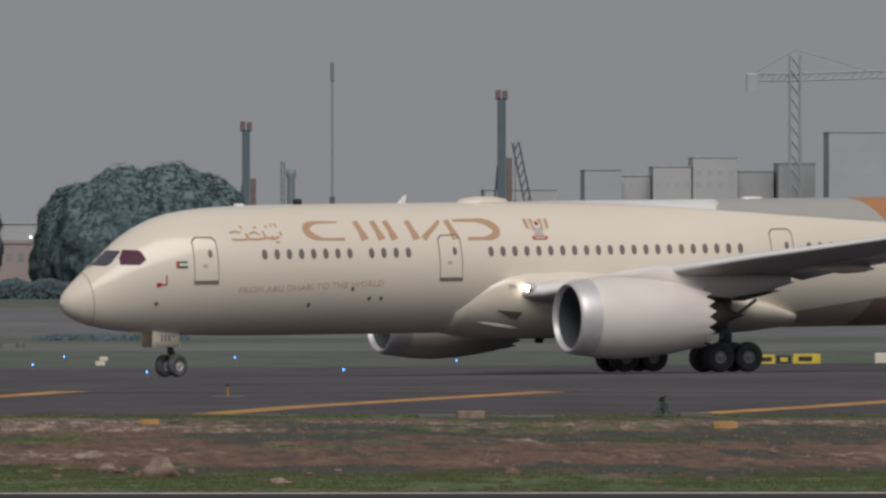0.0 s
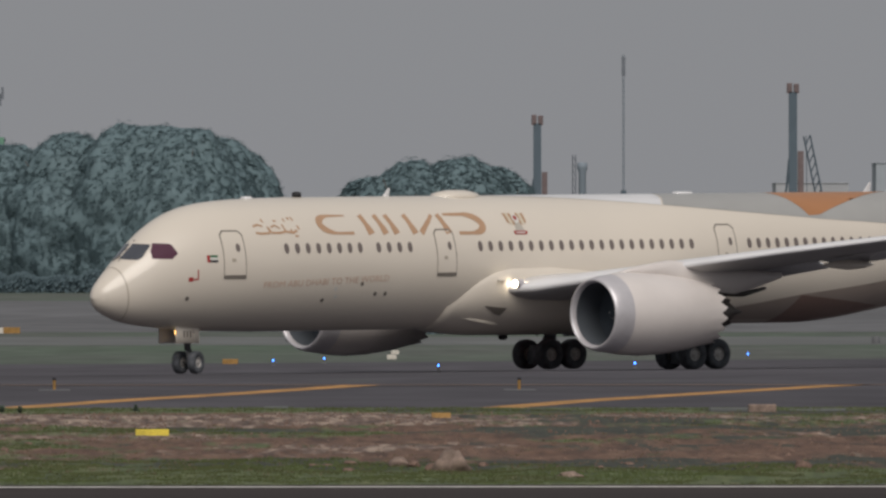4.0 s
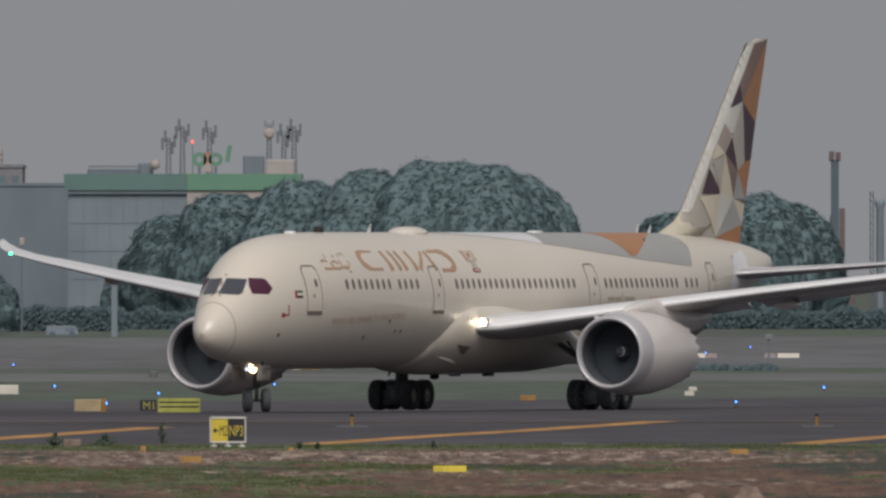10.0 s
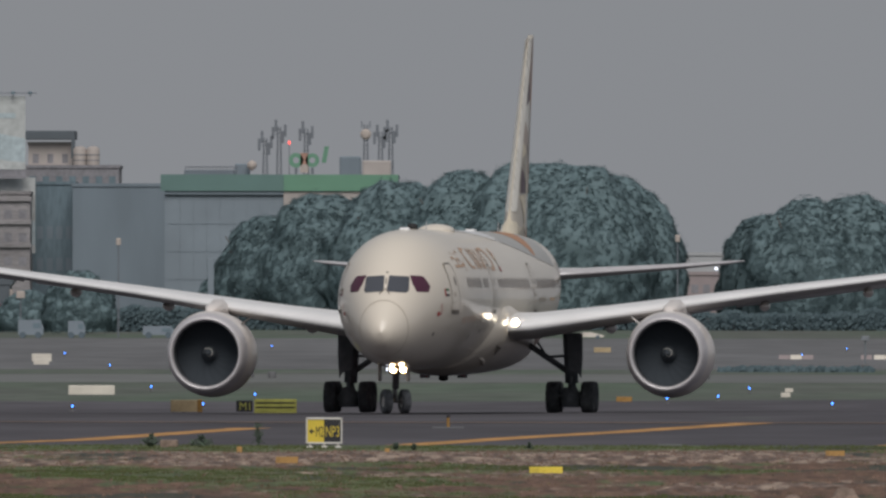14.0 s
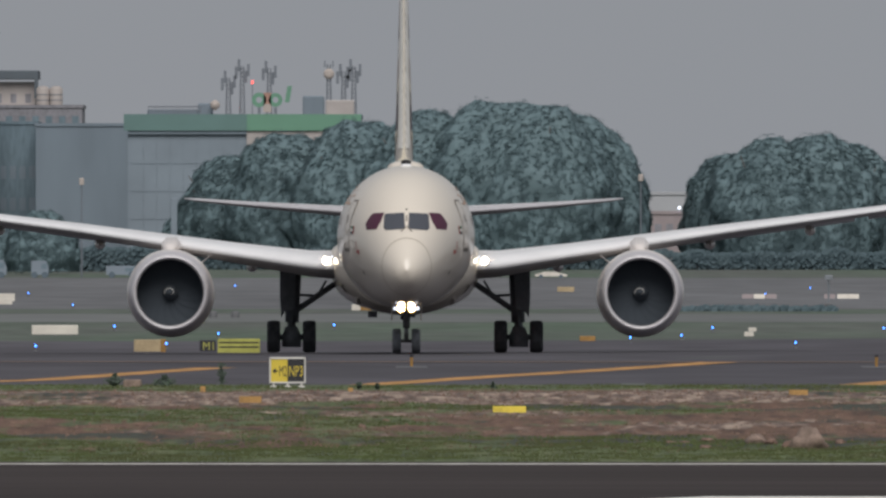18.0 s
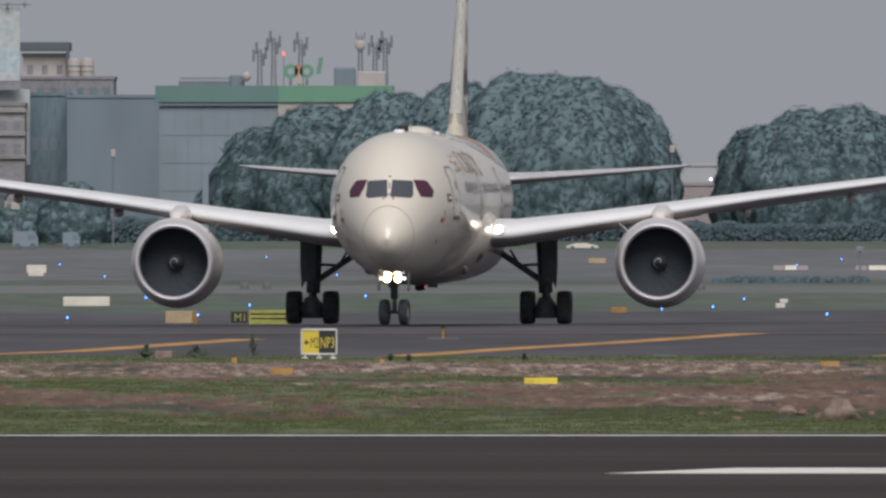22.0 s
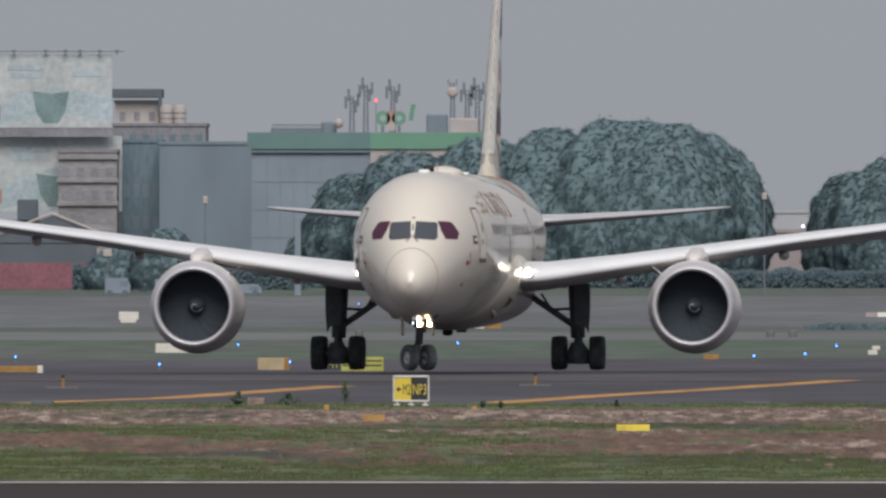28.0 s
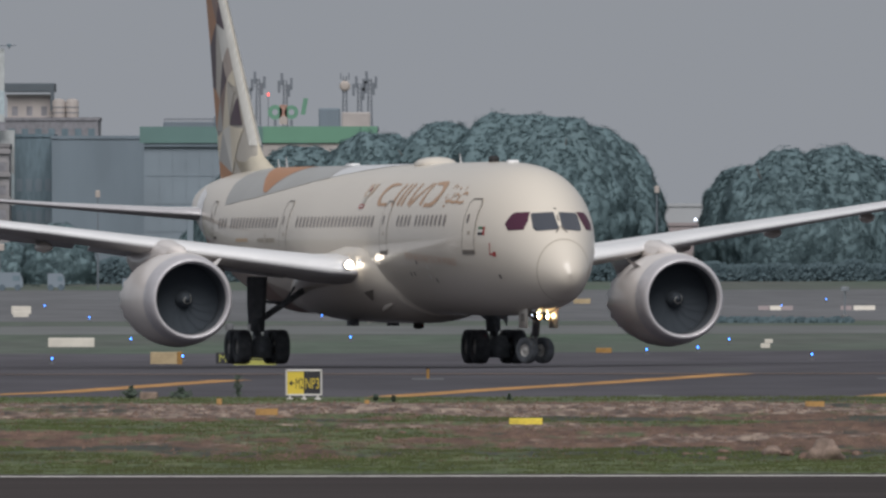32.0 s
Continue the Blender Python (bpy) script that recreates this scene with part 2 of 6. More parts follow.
}


def verge_material():
    """Rough strip of grass, red earth and pale rubble, laid in streaks."""
    m = bpy.data.materials.new("rough_verge")
    m.use_nodes = True
    t = m.node_tree
    b = t.nodes["Principled BSDF"]
    b.inputs["Roughness"].default_value = 0.95
    co = t.nodes.new("ShaderNodeTexCoord")

    def noisy(scale, stretch, detail=6):
        mp = t.nodes.new("ShaderNodeMapping")
        mp.inputs["Scale"].default_value = stretch
        n = t.nodes.new("ShaderNodeTexNoise")
        n.inputs["Scale"].default_value, n.inputs["Detail"].default_value = scale, detail
        t.links.new(co.outputs["Object"], mp.inputs[0])
        t.links.new(mp.outputs[0], n.inputs["Vector"])
        return n

    def ramp(node, stops):
        r = t.nodes.new("ShaderNodeValToRGB")
        el = r.color_ramp.elements
        while len(el) < len(stops):
            el.new(0.5)
        for e, (p, c) in zip(el, stops):
            e.position, e.color = p, (*c, 1)
        t.links.new(node.outputs[0], r.inputs[0])
        return r

    def blend(fac, a, c, kind="MIX"):
        x = t.nodes.new("ShaderNodeMix")
        x.data_type, x.blend_type = "RGBA", kind
        if isinstance(fac, float):
            x.inputs[0].default_value = fac
        else:
            t.links.new(fac, x.inputs[0])
        t.links.new(a, x.inputs[6])
        t.links.new(c, x.inputs[7])
        return x.outputs[2]

    grass = ramp(noisy(0.8, (1, 0.10, 1)), [(0.3, (0.052, 0.070, 0.030)), (0.5, (0.078, 0.102, 0.038)), (0.72, (0.108, 0.118, 0.052))])
    earth = ramp(noisy(1.3, (1, 0.12, 1)), [(0.3, (0.066, 0.036, 0.024)), (0.5, (0.120, 0.066, 0.043)), (0.7, (0.172, 0.104, 0.068))])
    pale = ramp(noisy(2.6, (1, 0.12, 1)), [(0.3, (0.052, 0.036, 0.030)), (0.48, (0.155, 0.106, 0.084)), (0.64, (0.33, 0.255, 0.20))])
    cover = t.nodes.new("ShaderNodeVertexColor")
    cover.layer_name = "cover"
    sep = t.nodes.new("ShaderNodeSeparateColor")
    t.links.new(cover.outputs[0], sep.inputs[0])

    def crisp(channel, n):
        """A mask whose edge is broken up by noise."""
        a = t.nodes.new("ShaderNodeMath")
        a.operation = "MULTIPLY_ADD"
        t.links.new(n.outputs[0], a.inputs[0])
        a.inputs[1].default_value, a.inputs[2].default_value = 2.0, -1.0
        s = t.nodes.new("ShaderNodeMath")
        s.operation = "ADD"
        t.links.new(a.outputs[0], s.inputs[0])
        t.links.new(sep.outputs[channel], s.inputs[1])
        r = t.nodes.new("ShaderNodeMapRange")
        r.inputs[1].default_value, r.inputs[2].default_value = 0.35, 0.65
        t.links.new(s.outputs[0], r.inputs[0])
        return r.outputs[0]

    dark = ramp(noisy(1.1, (1, 0.1, 1)), [(0.3, (0.030, 0.033, 0.026)), (0.7, (0.046, 0.052, 0.036))])
    col = blend(crisp(0, noisy(1.4, (1, 0.10, 1))), grass.outputs[0], earth.outputs[0])
    col = blend(crisp(1, noisy(2.2, (1, 0.11, 1))), col, pale.outputs[0])
    col = blend(crisp(2, noisy(1.2, (1, 0.10, 1))), col, dark.outputs[0])
    fine = noisy(5.0, (1, 0.12, 1), 6)
    g2 = t.nodes.new("ShaderNodeValToRGB")
    g2.color_ramp.elements[0].position, g2.color_ramp.elements[1].position = 0.25, 0.75
    t.links.new(fine.outputs[0], g2.inputs[0])
    col = blend(0.45, col, g2.outputs[0], "OVERLAY")
    t.links.new(col, b.inputs["Base Color"])
    bp = t.nodes.new("ShaderNodeBump")
    bp.inputs["Strength"].default_value, bp.inputs["Distance"].default_value = 0.6, 0.08
    t.links.new(fine.outputs[0], bp.inputs["Height"])
    t.links.new(bp.outputs[0], b.inputs["Normal"])
    return m


M["verge"] = verge_material()


# ---- mesh helpers ----
def data(name, verts, faces, mats, smooth=False):
    me = bpy.data.meshes.new(name)
    me.from_pydata([tuple(v) for v in verts], [], [tuple(f) for f in faces])
    for m in (mats if isinstance(mats, (list, tuple)) else [mats]):
        me.materials.append(m)
    if smooth:
        me.polygons.foreach_set("use_smooth", [True] * len(me.polygons))
    me.update()
    return me


def part(name, me, parent=None, label="", at=None):
    ob = new(name, me)
    if parent:
        ob.parent = parent
    if at is not None:
        ob.matrix_basis = at
    if label:
        ob["label"] = label
    return ob


def thing(name, label, category, at=(0, 0, 0), group="", kind="", turn=0):
    ob = new(name)
    ob.matrix_basis = pose(*at, 0, 0, turn)
    return tagged(ob, label, category, group, kind)


def loft(rings, close=True, caps=False):
    n = len(rings[0])
    vs = [p for r in rings for p in r]
    fs = []
    for i in range(len(rings) - 1):
        for j in range(n if close else n - 1):
            k = (j + 1) % n
            fs.append((i * n + j, i * n + k, (i + 1) * n + k, (i + 1) * n + j))
    if caps:
        fs.append(tuple(range(n))[::-1])
        fs.append(tuple(range(len(vs) - n, len(vs))))
    return vs, fs


def join(*pieces):
    vs, fs = [], []
    for v, f in pieces:
        o = len(vs)
        vs += list(v)
        fs += [tuple(i + o for i in q) for q in f]
    return vs, fs


def box(x0, x1, y0, y1, z0, z1, b=0.0):
    """A box with chamfered upright and top edges."""
    def ring(z, i):
        return [(x0 + i + b, y0 + i, z), (x1 - i - b, y0 + i, z), (x1 - i, y0 + i + b, z), (x1 - i, y1 - i - b, z), (x1 - i - b, y1 - i, z), (x0 + i + b, y1 - i, z), (x0 + i, y1 - i - b, z), (x0 + i, y0 + i + b, z)]
    if b <= 0:
        v = [(x, y, z) for z in (z0, z1) for x, y in ((x0, y0), (x1, y0), (x1, y1), (x0, y1))]
        return v, [(3, 2, 1, 0), (4, 5, 6, 7), (0, 1, 5, 4), (1, 2, 6, 5), (2, 3, 7, 6), (3, 0, 4, 7)]
    return loft([ring(z0, 0), ring(z1 - b, 0), ring(z1, b * 0.7)], True, True)


def tube(a, b, r0, r1=None, n=8):
    """A round bar from a to b."""
    a, b = Vector(a), Vector(b)
    r1 = r0 if r1 is None else r1
    q = (b - a).to_track_quat("Z", "Y").to_matrix()
    rings = []
    for p, r in ((a, r0), (b, r1)):
        rings.append([tuple(p + q @ Vector((r * math.cos(2 * math.pi * i / n), r * math.sin(2 * math.pi * i / n), 0))) for i in range(n)])
    return loft(rings, True, True)


def lathe(profile, n, centre=(0, 0, 0), axis="x"):
    """Turns (along, radius) pairs about an axis."""
    rings = []
    for a, r in profile:
        ring = []
        for i in range(n):
            c, s = r * math.cos(2 * math.pi * i / n), r * math.sin(2 * math.pi * i / n)
            p = (a, c, s) if axis == "x" else (c, a, s) if axis == "y" else (c, s, a)
            ring.append((p[0] + centre[0], p[1] + centre[1], p[2] + centre[2]))
        rings.append(ring)
    return loft(rings)


def letters(text, size):
    """Flat letters in x (along) and y (up), from the left."""
    cu = bpy.data.curves.new("text", "FONT")
    cu.body, cu.size, cu.resolution_u = text, size, 2
    ob = bpy.data.objects.new("text", cu)
    scene.collection.objects.link(ob)
    dg = bpy.context.evaluated_depsgraph_get()
    me = ob.evaluated_get(dg).to_mesh()
    vs = [tuple(v.co) for v in me.vertices]
    fs = [tuple(p.vertices) for p in me.polygons]
    ob.evaluated_get(dg).to_mesh_clear()
    bpy.data.objects.remove(ob)
    bpy.data.curves.remove(cu)
    return vs, fs


def islands(faces):
    """Faces sorted into pieces that share vertices."""
    root = {}

    def find(i):
        while root.setdefault(i, i) != i:
            i = root[i]
        return i
    for q in faces:
        for i in q[1:]:
            root[find(i)] = find(q[0])
    out = {}
    for q in faces:
        out.setdefault(find(q[0]), []).append(q)
    return list(out.values())


def smooth01(v, a, b):
    k = min(1.0, max(0.0, (v - a) / (b - a)))
    return k * k * (3 - 2 * k)


# ---- the ground ----
SLOPE0, SLOPE1, TILT, CROSS = 485.0, 705.0, 0.008, 0.00975


def crossfall(x):
    x = min(60, max(-60, x))
    return CROSS * 0.5 * (x + math.sqrt(x * x + 25))


def ground_z(x, y):
    z = -TILT * (min(max(y, SLOPE0), SLOPE1) - SLOPE0)
    return z + crossfall(x) * smooth01(y, 500, 535) * (1 - smooth01(y, 735, 800))


def sheet(name, xs, ys, lift, m, label, relief=None, category="ground"):
    vs = [(x, y, ground_z(x, y) + lift + (relief(x, y) if relief else 0)) for y in ys for x in xs]
    n = len(xs)
    fs = [(j * n + i, j * n + i + 1, (j + 1) * n + i + 1, (j + 1) * n + i) for j in range(len(ys) - 1) for i in range(n - 1)]
    return tagged(part(name, data(name, vs, fs, m, True)), label, category, kind="structure")


WIDE = [-3000, -900, -300, -120, -60, -45, -30, -15, 0, 15, 30, 45, 60, 120, 300, 900, 3000]
sheet("ground", WIDE, [-300, 0, 150, 224, 289, 418, 470] + list(range(490, 840, 10)) + [900, 1000, 1300, 1700, 2400, 3500, 4950], -0.12, M["field"], "flat airfield of grass with haze in its colour", lambda x, y: 0.095 * smooth01(y, 470, 490))
sheet("runway", [-900, -300, -100, -30, 0, 30, 100, 300, 900], [226, 250, 270, 290.5], 0.0, M["runway"], "dark asphalt runway with white markings", category="runway")
sheet("taxiway", [-900, -300, -120] + list(range(-60, 61, 10)) + [120, 300, 900], list(range(418, 502, 14)) + list(range(500, 770, 10)), -0.014, M["asphalt"], "worn grey asphalt taxiway", category="taxiway")
sheet("far_taxiway", [-900, -100, -40, 0, 40, 100, 900], [893, 925, 962], -0.017, M["concrete"], "pale concrete strip beyond the grass", category="taxiway")
sheet("far_apron", [-900, -300, -100, -40, 0, 40, 100, 300, 900], [1010, 1100, 1200, 1330, 1480], -0.015, M["far_pave"], "wide grey apron in the haze", category="apron")


def streak(x, y, seed, wide=0.13, deep=0.055):
    return noise.noise((x * wide, y * deep, seed)) + 0.45 * noise.noise((x * wide * 3, y * deep * 3, seed + 9))


def strip(y, y0, y1, soft=5.0):
    return smooth01(y, y0 - soft, y0 + soft) * (1 - smooth01(y, y1 - soft, y1 + soft))


def earth(x, y):
    """How bare and red the verge is, 0 to 1: a strip at y 345, wider and redder towards +x."""
    w = y + 13 * noise.noise((x * 0.19, 3.0, 1.0))
    k = 0.7 * strip(w, 318, 348) + (0.66 * strip(w, 304, 368)) * smooth01(x, 3, 10) + 0.35 * strip(w, 362, 412) + 1.05 * streak(x, y, 2.0)
    return max(0.0, min(1.0, k)) * smooth01(y, 298, 305) * (1 - smooth01(y, 402, 412))


def pale(x, y):
    """How thickly pale rubble covers it, 0 to 1: along y 385, and a few spots nearer by."""
    w = y + 9 * noise.noise((x * 0.2, 8.0, 5.0))
    k = (0.86 - 0.3 * smooth01(x, 9, 15)) * strip(w, 372, 404, 4) + 0.22 * strip(w, 328, 342) + 0.8 * streak(x, y, 21.0)
    return max(0.0, min(1.0, k)) * smooth01(y, 310, 325) * (1 - smooth01(y, 404, 413))


def rank(x, y):
    """How dark and rank the grass stands, 0 to 1."""
    w = y + 8 * noise.noise((x * 0.22, 5.0, 2.0))
    # The strip at y 364 to 371 paints dark shadow patches into the grass.
    k = 0.55 * strip(w, 305, 322, 3) + 0.75 * strip(w, 364, 371, 2) + 0.45 * strip(w, 408, 416, 2) + 0.5 * strip(w, 356, 384) * smooth01(x, 8, 14) + 1.0 * streak(x, y, 33.0, 0.16, 0.06) - 0.22 + 0.7 * strip(w, 303, 315, 2) * strip(x, 4.5, 13, 1.5) + 0.42 * smooth01(x, 7, 12) + 0.2 * (1 - smooth01(x, -12, -8))
    return max(0.0, min(1.0, k)) * smooth01(y, 300, 308)


def bumps(x, y):
    edge = smooth01(y, 290, 294) * (1 - smooth01(y, 392, 408))
    n = noise.noise((x * 0.35, y * 0.22, 0.0)) * 0.08 + noise.noise((x * 1.3, y * 0.8, 3.0)) * 0.05
    ridge = 0.10 * math.exp(-((y - 384) / 8) ** 2) * (0.5 + noise.noise((x * 0.25, 9.0, 1.0))) + 0.12 * math.exp(-((y - 309) / 6) ** 2) * max(0, 0.4 + noise.noise((x * 0.2, 4.0, 6.0)))
    return (n + ridge + 0.05) * edge


VX, VY = [-24 + 0.3 * i for i in range(200)], [290.2 + 0.75 * i for i in range(173)]
verge = sheet("verge", VX, VY, 0.0, M["verge"], "rough verge of grass, red earth and rubble", bumps)
cov = verge.data.color_attributes.new("cover", "FLOAT_COLOR", "POINT")
for i, v in enumerate(verge.data.vertices):
    cov.data[i].color = (earth(v.co.x, v.co.y), pale(v.co.x, v.co.y), rank(v.co.x, v.co.y), 1)

# markings
sheet("runway_edge_line", [-900, -200, 0, 200, 900], [287.2, 288.2], 0.006, M["line_white"], "thin white runway edge line", category="marking")
mk = [(2.3, 250.0), (40.0, 250.0), (40.0, 255.0), (4.7, 255.0)]
tagged(part("runway_marking", data("runway_marking", [(x, y, 0.006) for x, y in mk], [(0, 1, 2, 3)], M["line_white"])), "broad white bar painted on the runway", "marking", kind="structure")


def stripe(name, pts, w, m, label):
    vs, fs = [], []
    P = []
    for (x0, y0), (x1, y1) in zip(pts, pts[1:]):
        P += [(x0 + (x1 - x0) * k / 6, y0 + (y1 - y0) * k / 6) for k in range(6)]
    P.append(pts[-1])
    for i, (x, y) in enumerate(P):
        a, b = P[max(0, i - 1)], P[min(len(P) - 1, i + 1)]
        d = math.hypot(b[0] - a[0], b[1] - a[1])
        nx, ny = (b[1] - a[1]) / d, -(b[0] - a[0]) / d
        for s in (-0.5, 0.5):
            X, Y = x + nx * w * s, y + ny * w * s
            vs.append((X, Y, ground_z(X, Y) - 0.008))
        if i:
            fs.append((2 * i - 2, 2 * i - 1, 2 * i + 1, 2 * i))
    return tagged(part(name, data(name, vs, fs, m)), label, "marking", kind="structure")


LINES = ((-15.6, 418.6), (-11.4, 432.7), (-9.6, 446.0), (-6.9, 466.0)), ((-2.1, 418.6), (1.5, 440.0), (4.65, 455.9), (9.3, 483.0)), ((11.8, 418.6), (15.1, 437.7), (20.9, 464.0), (25.4, 483.6)), ((25.6, 418.6), (30.4, 437.7), (36.5, 464.0))
for p in LINES:
    stripe("taxiway_line", p, 1.25, M["line_orange"], "orange taxiway line, worn at its edges")
stripe("faded_line", [(-60, 486), (0, 484), (60, 482)], 1.6, M["line_worn"], "faded orange line across the taxiway")

# ---- the airliner: nose at the origin, tail towards -x, left wing towards +y ----
FANS = []
plane = thing("airliner", "champagne twin-engine airliner with a patchwork tail, taxiing", "airliner")
# distance from the nose, top, bottom, half width
ST = [(q[0] + 0.3 * max(0.0, 1 - q[0] / 6), *q[1:]) for q in ((0, 3.60, 3.56, 0.02), (0.15, 3.98, 3.22, 0.34), (0.5, 4.36, 2.93, 0.62), (1.1, 4.88, 2.66, 0.93), (2, 5.62, 2.42, 1.28), (3, 6.42, 2.28, 1.62),
      (3.7, 6.86, 2.22, 1.83), (5, 7.42, 2.12, 2.18), (6, 7.66, 2.06, 2.39), (7.3, 7.82, 2.02, 2.61), (9, 7.91, 1.98, 2.78), (11, 7.95, 1.97, 2.86), (13, 7.96, 1.97, 2.885),
      (42, 7.96, 1.97, 2.885), (47, 7.96, 2.5, 2.76), (52, 7.88, 3.6, 2.32), (57, 7.62, 4.9, 1.6), (61, 7.12, 5.9, 0.75), (62, 6.9, 6.3, 0.3))]


def pchip(xs, ys):
    h = [b - a for a, b in zip(xs, xs[1:])]
    d = [(b - a) / k for a, b, k in zip(ys, ys[1:], h)]
    m = [d[0]] + [0 if a * b <= 0 else 2 * a * b / (a + b) for a, b in zip(d, d[1:])] + [d[-1]]

    def f(x):
        i = max(0, min(len(h) - 1, next((k for k in range(len(xs) - 1) if x <= xs[k + 1]), len(h) - 1)))
        t = (x - xs[i]) / h[i]
        return (2 * t**3 - 3 * t * t + 1) * ys[i] + (t**3 - 2 * t * t + t) * h[i] * m[i] + (3 * t * t - 2 * t**3) * ys[i + 1] + (t**3 - t * t) * h[i] * m[i + 1]
    return f


ROOT = [math.sqrt(s[0]) for s in ST]
TOP, BOT, HALF = (pchip(ROOT, [s[k] for s in ST]) for k in (1, 2, 3))


def section(x):
    u = math.sqrt(max(0.3, min(62.0, x)))
    t, b, w = TOP(u), BOT(u), HALF(u)
    return (t + b) / 2, (t - b) / 2, w


def on_side(s, lift=0.012):
    """A map from (distance from the nose, height) to the skin on one side."""
    def f(x, z):
        zc, hz, w = section(x)
        k = max(-0.999, min(0.999, (z - zc) / hz))
        c = math.sqrt(1 - k * k)
        return (-x, s * (w + lift) * c, zc + (hz + lift) * k)
    return f


def on_crown(lift=0.012):
    """A map from (distance from the nose, degrees from the crown) to the skin."""
    def f(x, a):
        zc, hz, w = section(x)
        return (-x, (w + lift) * math.sin(radians(a)), zc + (hz + lift) * math.cos(radians(a)))
    return f


def on_front(lift=0.012):
    """A map from (y, height) to the skin of the nose."""
    def f(y, z):
        lo, hi = 0.0, 12.0
        for _ in range(30):
            x = (lo + hi) / 2
            zc, hz, w = section(x)
            if (y / (w + lift)) ** 2 + ((z - zc) / (hz + lift)) ** 2 < 1:
                hi = x
            else:
                lo = x
        return (-hi, y, z)
    return f


def patch(name, poly, f, m, parent, du=0.5, dv=0.15, label=""):
    """A painted area or pane: an outline cut into strips and laid on a curved skin."""
    bm = bmesh.new()
    bm.faces.new([bm.verts.new((u, v, 0)) for u, v in poly])
    for axis, step in ((0, du), (1, dv)):
        lo, hi = min(p[axis] for p in poly), max(p[axis] for p in poly)
        for i in range(1, int((hi - lo) / step) + 1):
            co, no = [0, 0, 0], [0, 0, 0]
            co[axis], no[axis] = lo + i * step, 1
            bmesh.ops.bisect_plane(bm, geom=bm.verts[:] + bm.edges[:] + bm.faces[:], plane_co=co, plane_no=no)
    bmesh.ops.triangulate(bm, faces=bm.faces[:])
    vs = [f(v.co.x, v.co.y) for v in bm.verts]
    bm.verts.index_update()
    fs = [tuple(v.index for v in q.verts) for q in bm.faces]
    bm.free()
    return part(name, data(name, vs, fs, m, True), parent, label)


def ring_of(poly, w):
    """The outline of a convex polygon as quads of width w."""
    cx, cy = sum(p[0] for p in poly) / len(poly), sum(p[1] for p in poly) / len(poly)
    inner = []
    for x, y in poly:
        d = math.hypot(x - cx, y - cy)
        inner.append((x + (cx - x) * w * 1.3 / d, y + (cy - y) * w * 1.3 / d))
    n = len(poly)
    return [(poly[i], poly[(i + 1) % n], inner[(i + 1) % n], inner[i]) for i in range(n)]


def outline(name, poly, w, f, m, parent, label="", cuts=6):
    vs, fs = [], []
    for a, b, c, d in ring_of(poly, w):
        for k in range(cuts):
            q = []
            for p0, p1, t in ((a, b, k / cuts), (a, b, (k + 1) / cuts), (d, c, (k + 1) / cuts), (d, c, k / cuts)):
                q.append(f(p0[0] + (p1[0] - p0[0]) * t, p0[1] + (p1[1] - p0[1]) * t))
            fs.append(tuple(range(len(vs), len(vs) + 4)))
            vs += q
    return part(name, data(name, vs, fs, m, True), parent, label)


# fuselage
XS = [0.3 + 16.58 * (i / 23) ** 2 for i in range(24)] + [16.9 + i * 1.4 for i in range(18)] + [42 + i * 0.8 for i in range(26)]
N = 56
rings = []
for x in XS:
    zc, hz, w = section(x)
    rings.append([(-x, w * math.sin(2 * math.pi * j / N), zc + hz * math.cos(2 * math.pi * j / N)) for j in range(N)])
v, f = loft(rings)
f.append(tuple(range(len(v) - N, len(v))))
fuselage = part("fuselage", data("fuselage", v, f, M["champagne"], True), plane, "champagne fuselage")

# wing-to-body fairing
FAIR = ((19.2, 2.15, 3.7, 2.02), (19.8, 2.48, 4.3, 1.88), (20.6, 2.78, 4.8, 1.76), (21.4, 2.98, 5.1, 1.68), (22.4, 3.12, 5.25, 1.64), (25, 3.24, 5.2, 1.62), (29, 3.26, 4.8, 1.62), (33, 3.1, 3.9, 1.66), (35.2, 2.7, 3.3, 1.8), (36.8, 1.9, 2.75, 1.98))


def fair_ring(x, lift=0.0):
    """Half width, height of the widest line, and the heights above and below it."""
    w, zt, zb = (float(np.interp(x, [q[0] for q in FAIR], [q[k] for q in FAIR])) for k in (1, 2, 3))
    zc = zb + 0.68 * (zt - zb)
    return w + lift, zc, zt - zc + lift, zc - zb + lift


def on_fairing(s, lift=0.02):
    """A map from (distance from the nose, height) to the side of the fairing."""
    def f(x, z):
        w, zc, up, dn = fair_ring(x, lift)
        k = min(0.999, (z - zc) / up if z > zc else (zc - z) / dn)
        return (-x, s * w * math.sqrt(1 - k ** (2 / (0.8 if z > zc else 0.92))), z)
    return f


rings = []
for x in [19.2 + 0.4 * i for i in range(45)]:
    w, zc, up, dn = fair_ring(x)
    rings.append([(-x, w * math.cos(a), zc + (up * math.sin(a) ** 0.8 if math.sin(a) > 0 else -dn * (-math.sin(a)) ** 0.92)) for a in [2 * math.pi * j / 40 for j in range(40)]])
v, f = loft(rings, True, True)
part("wing_fairing", data("wing_fairing", v, f, M["champagne"], True), plane)
for s in (1, -1):
    # a dark outlet and, below it, a long shallow scoop
    patch("air_outlet", [(21.0, 2.98), (22.3, 2.86), (22.1, 2.52), (21.75, 2.60)], on_fairing(s), M["seam"], plane, 0.3, 0.1, "dark air outlet under the wing root")
    rr = []
    for x, z, r in ((20.2, 2.46, 0.02), (20.7, 2.40, 0.10), (21.4, 2.30, 0.14), (22.1, 2.20, 0.12), (22.6, 2.12, 0.02)):
        c = Vector(on_fairing(s, -0.03)(x, z))
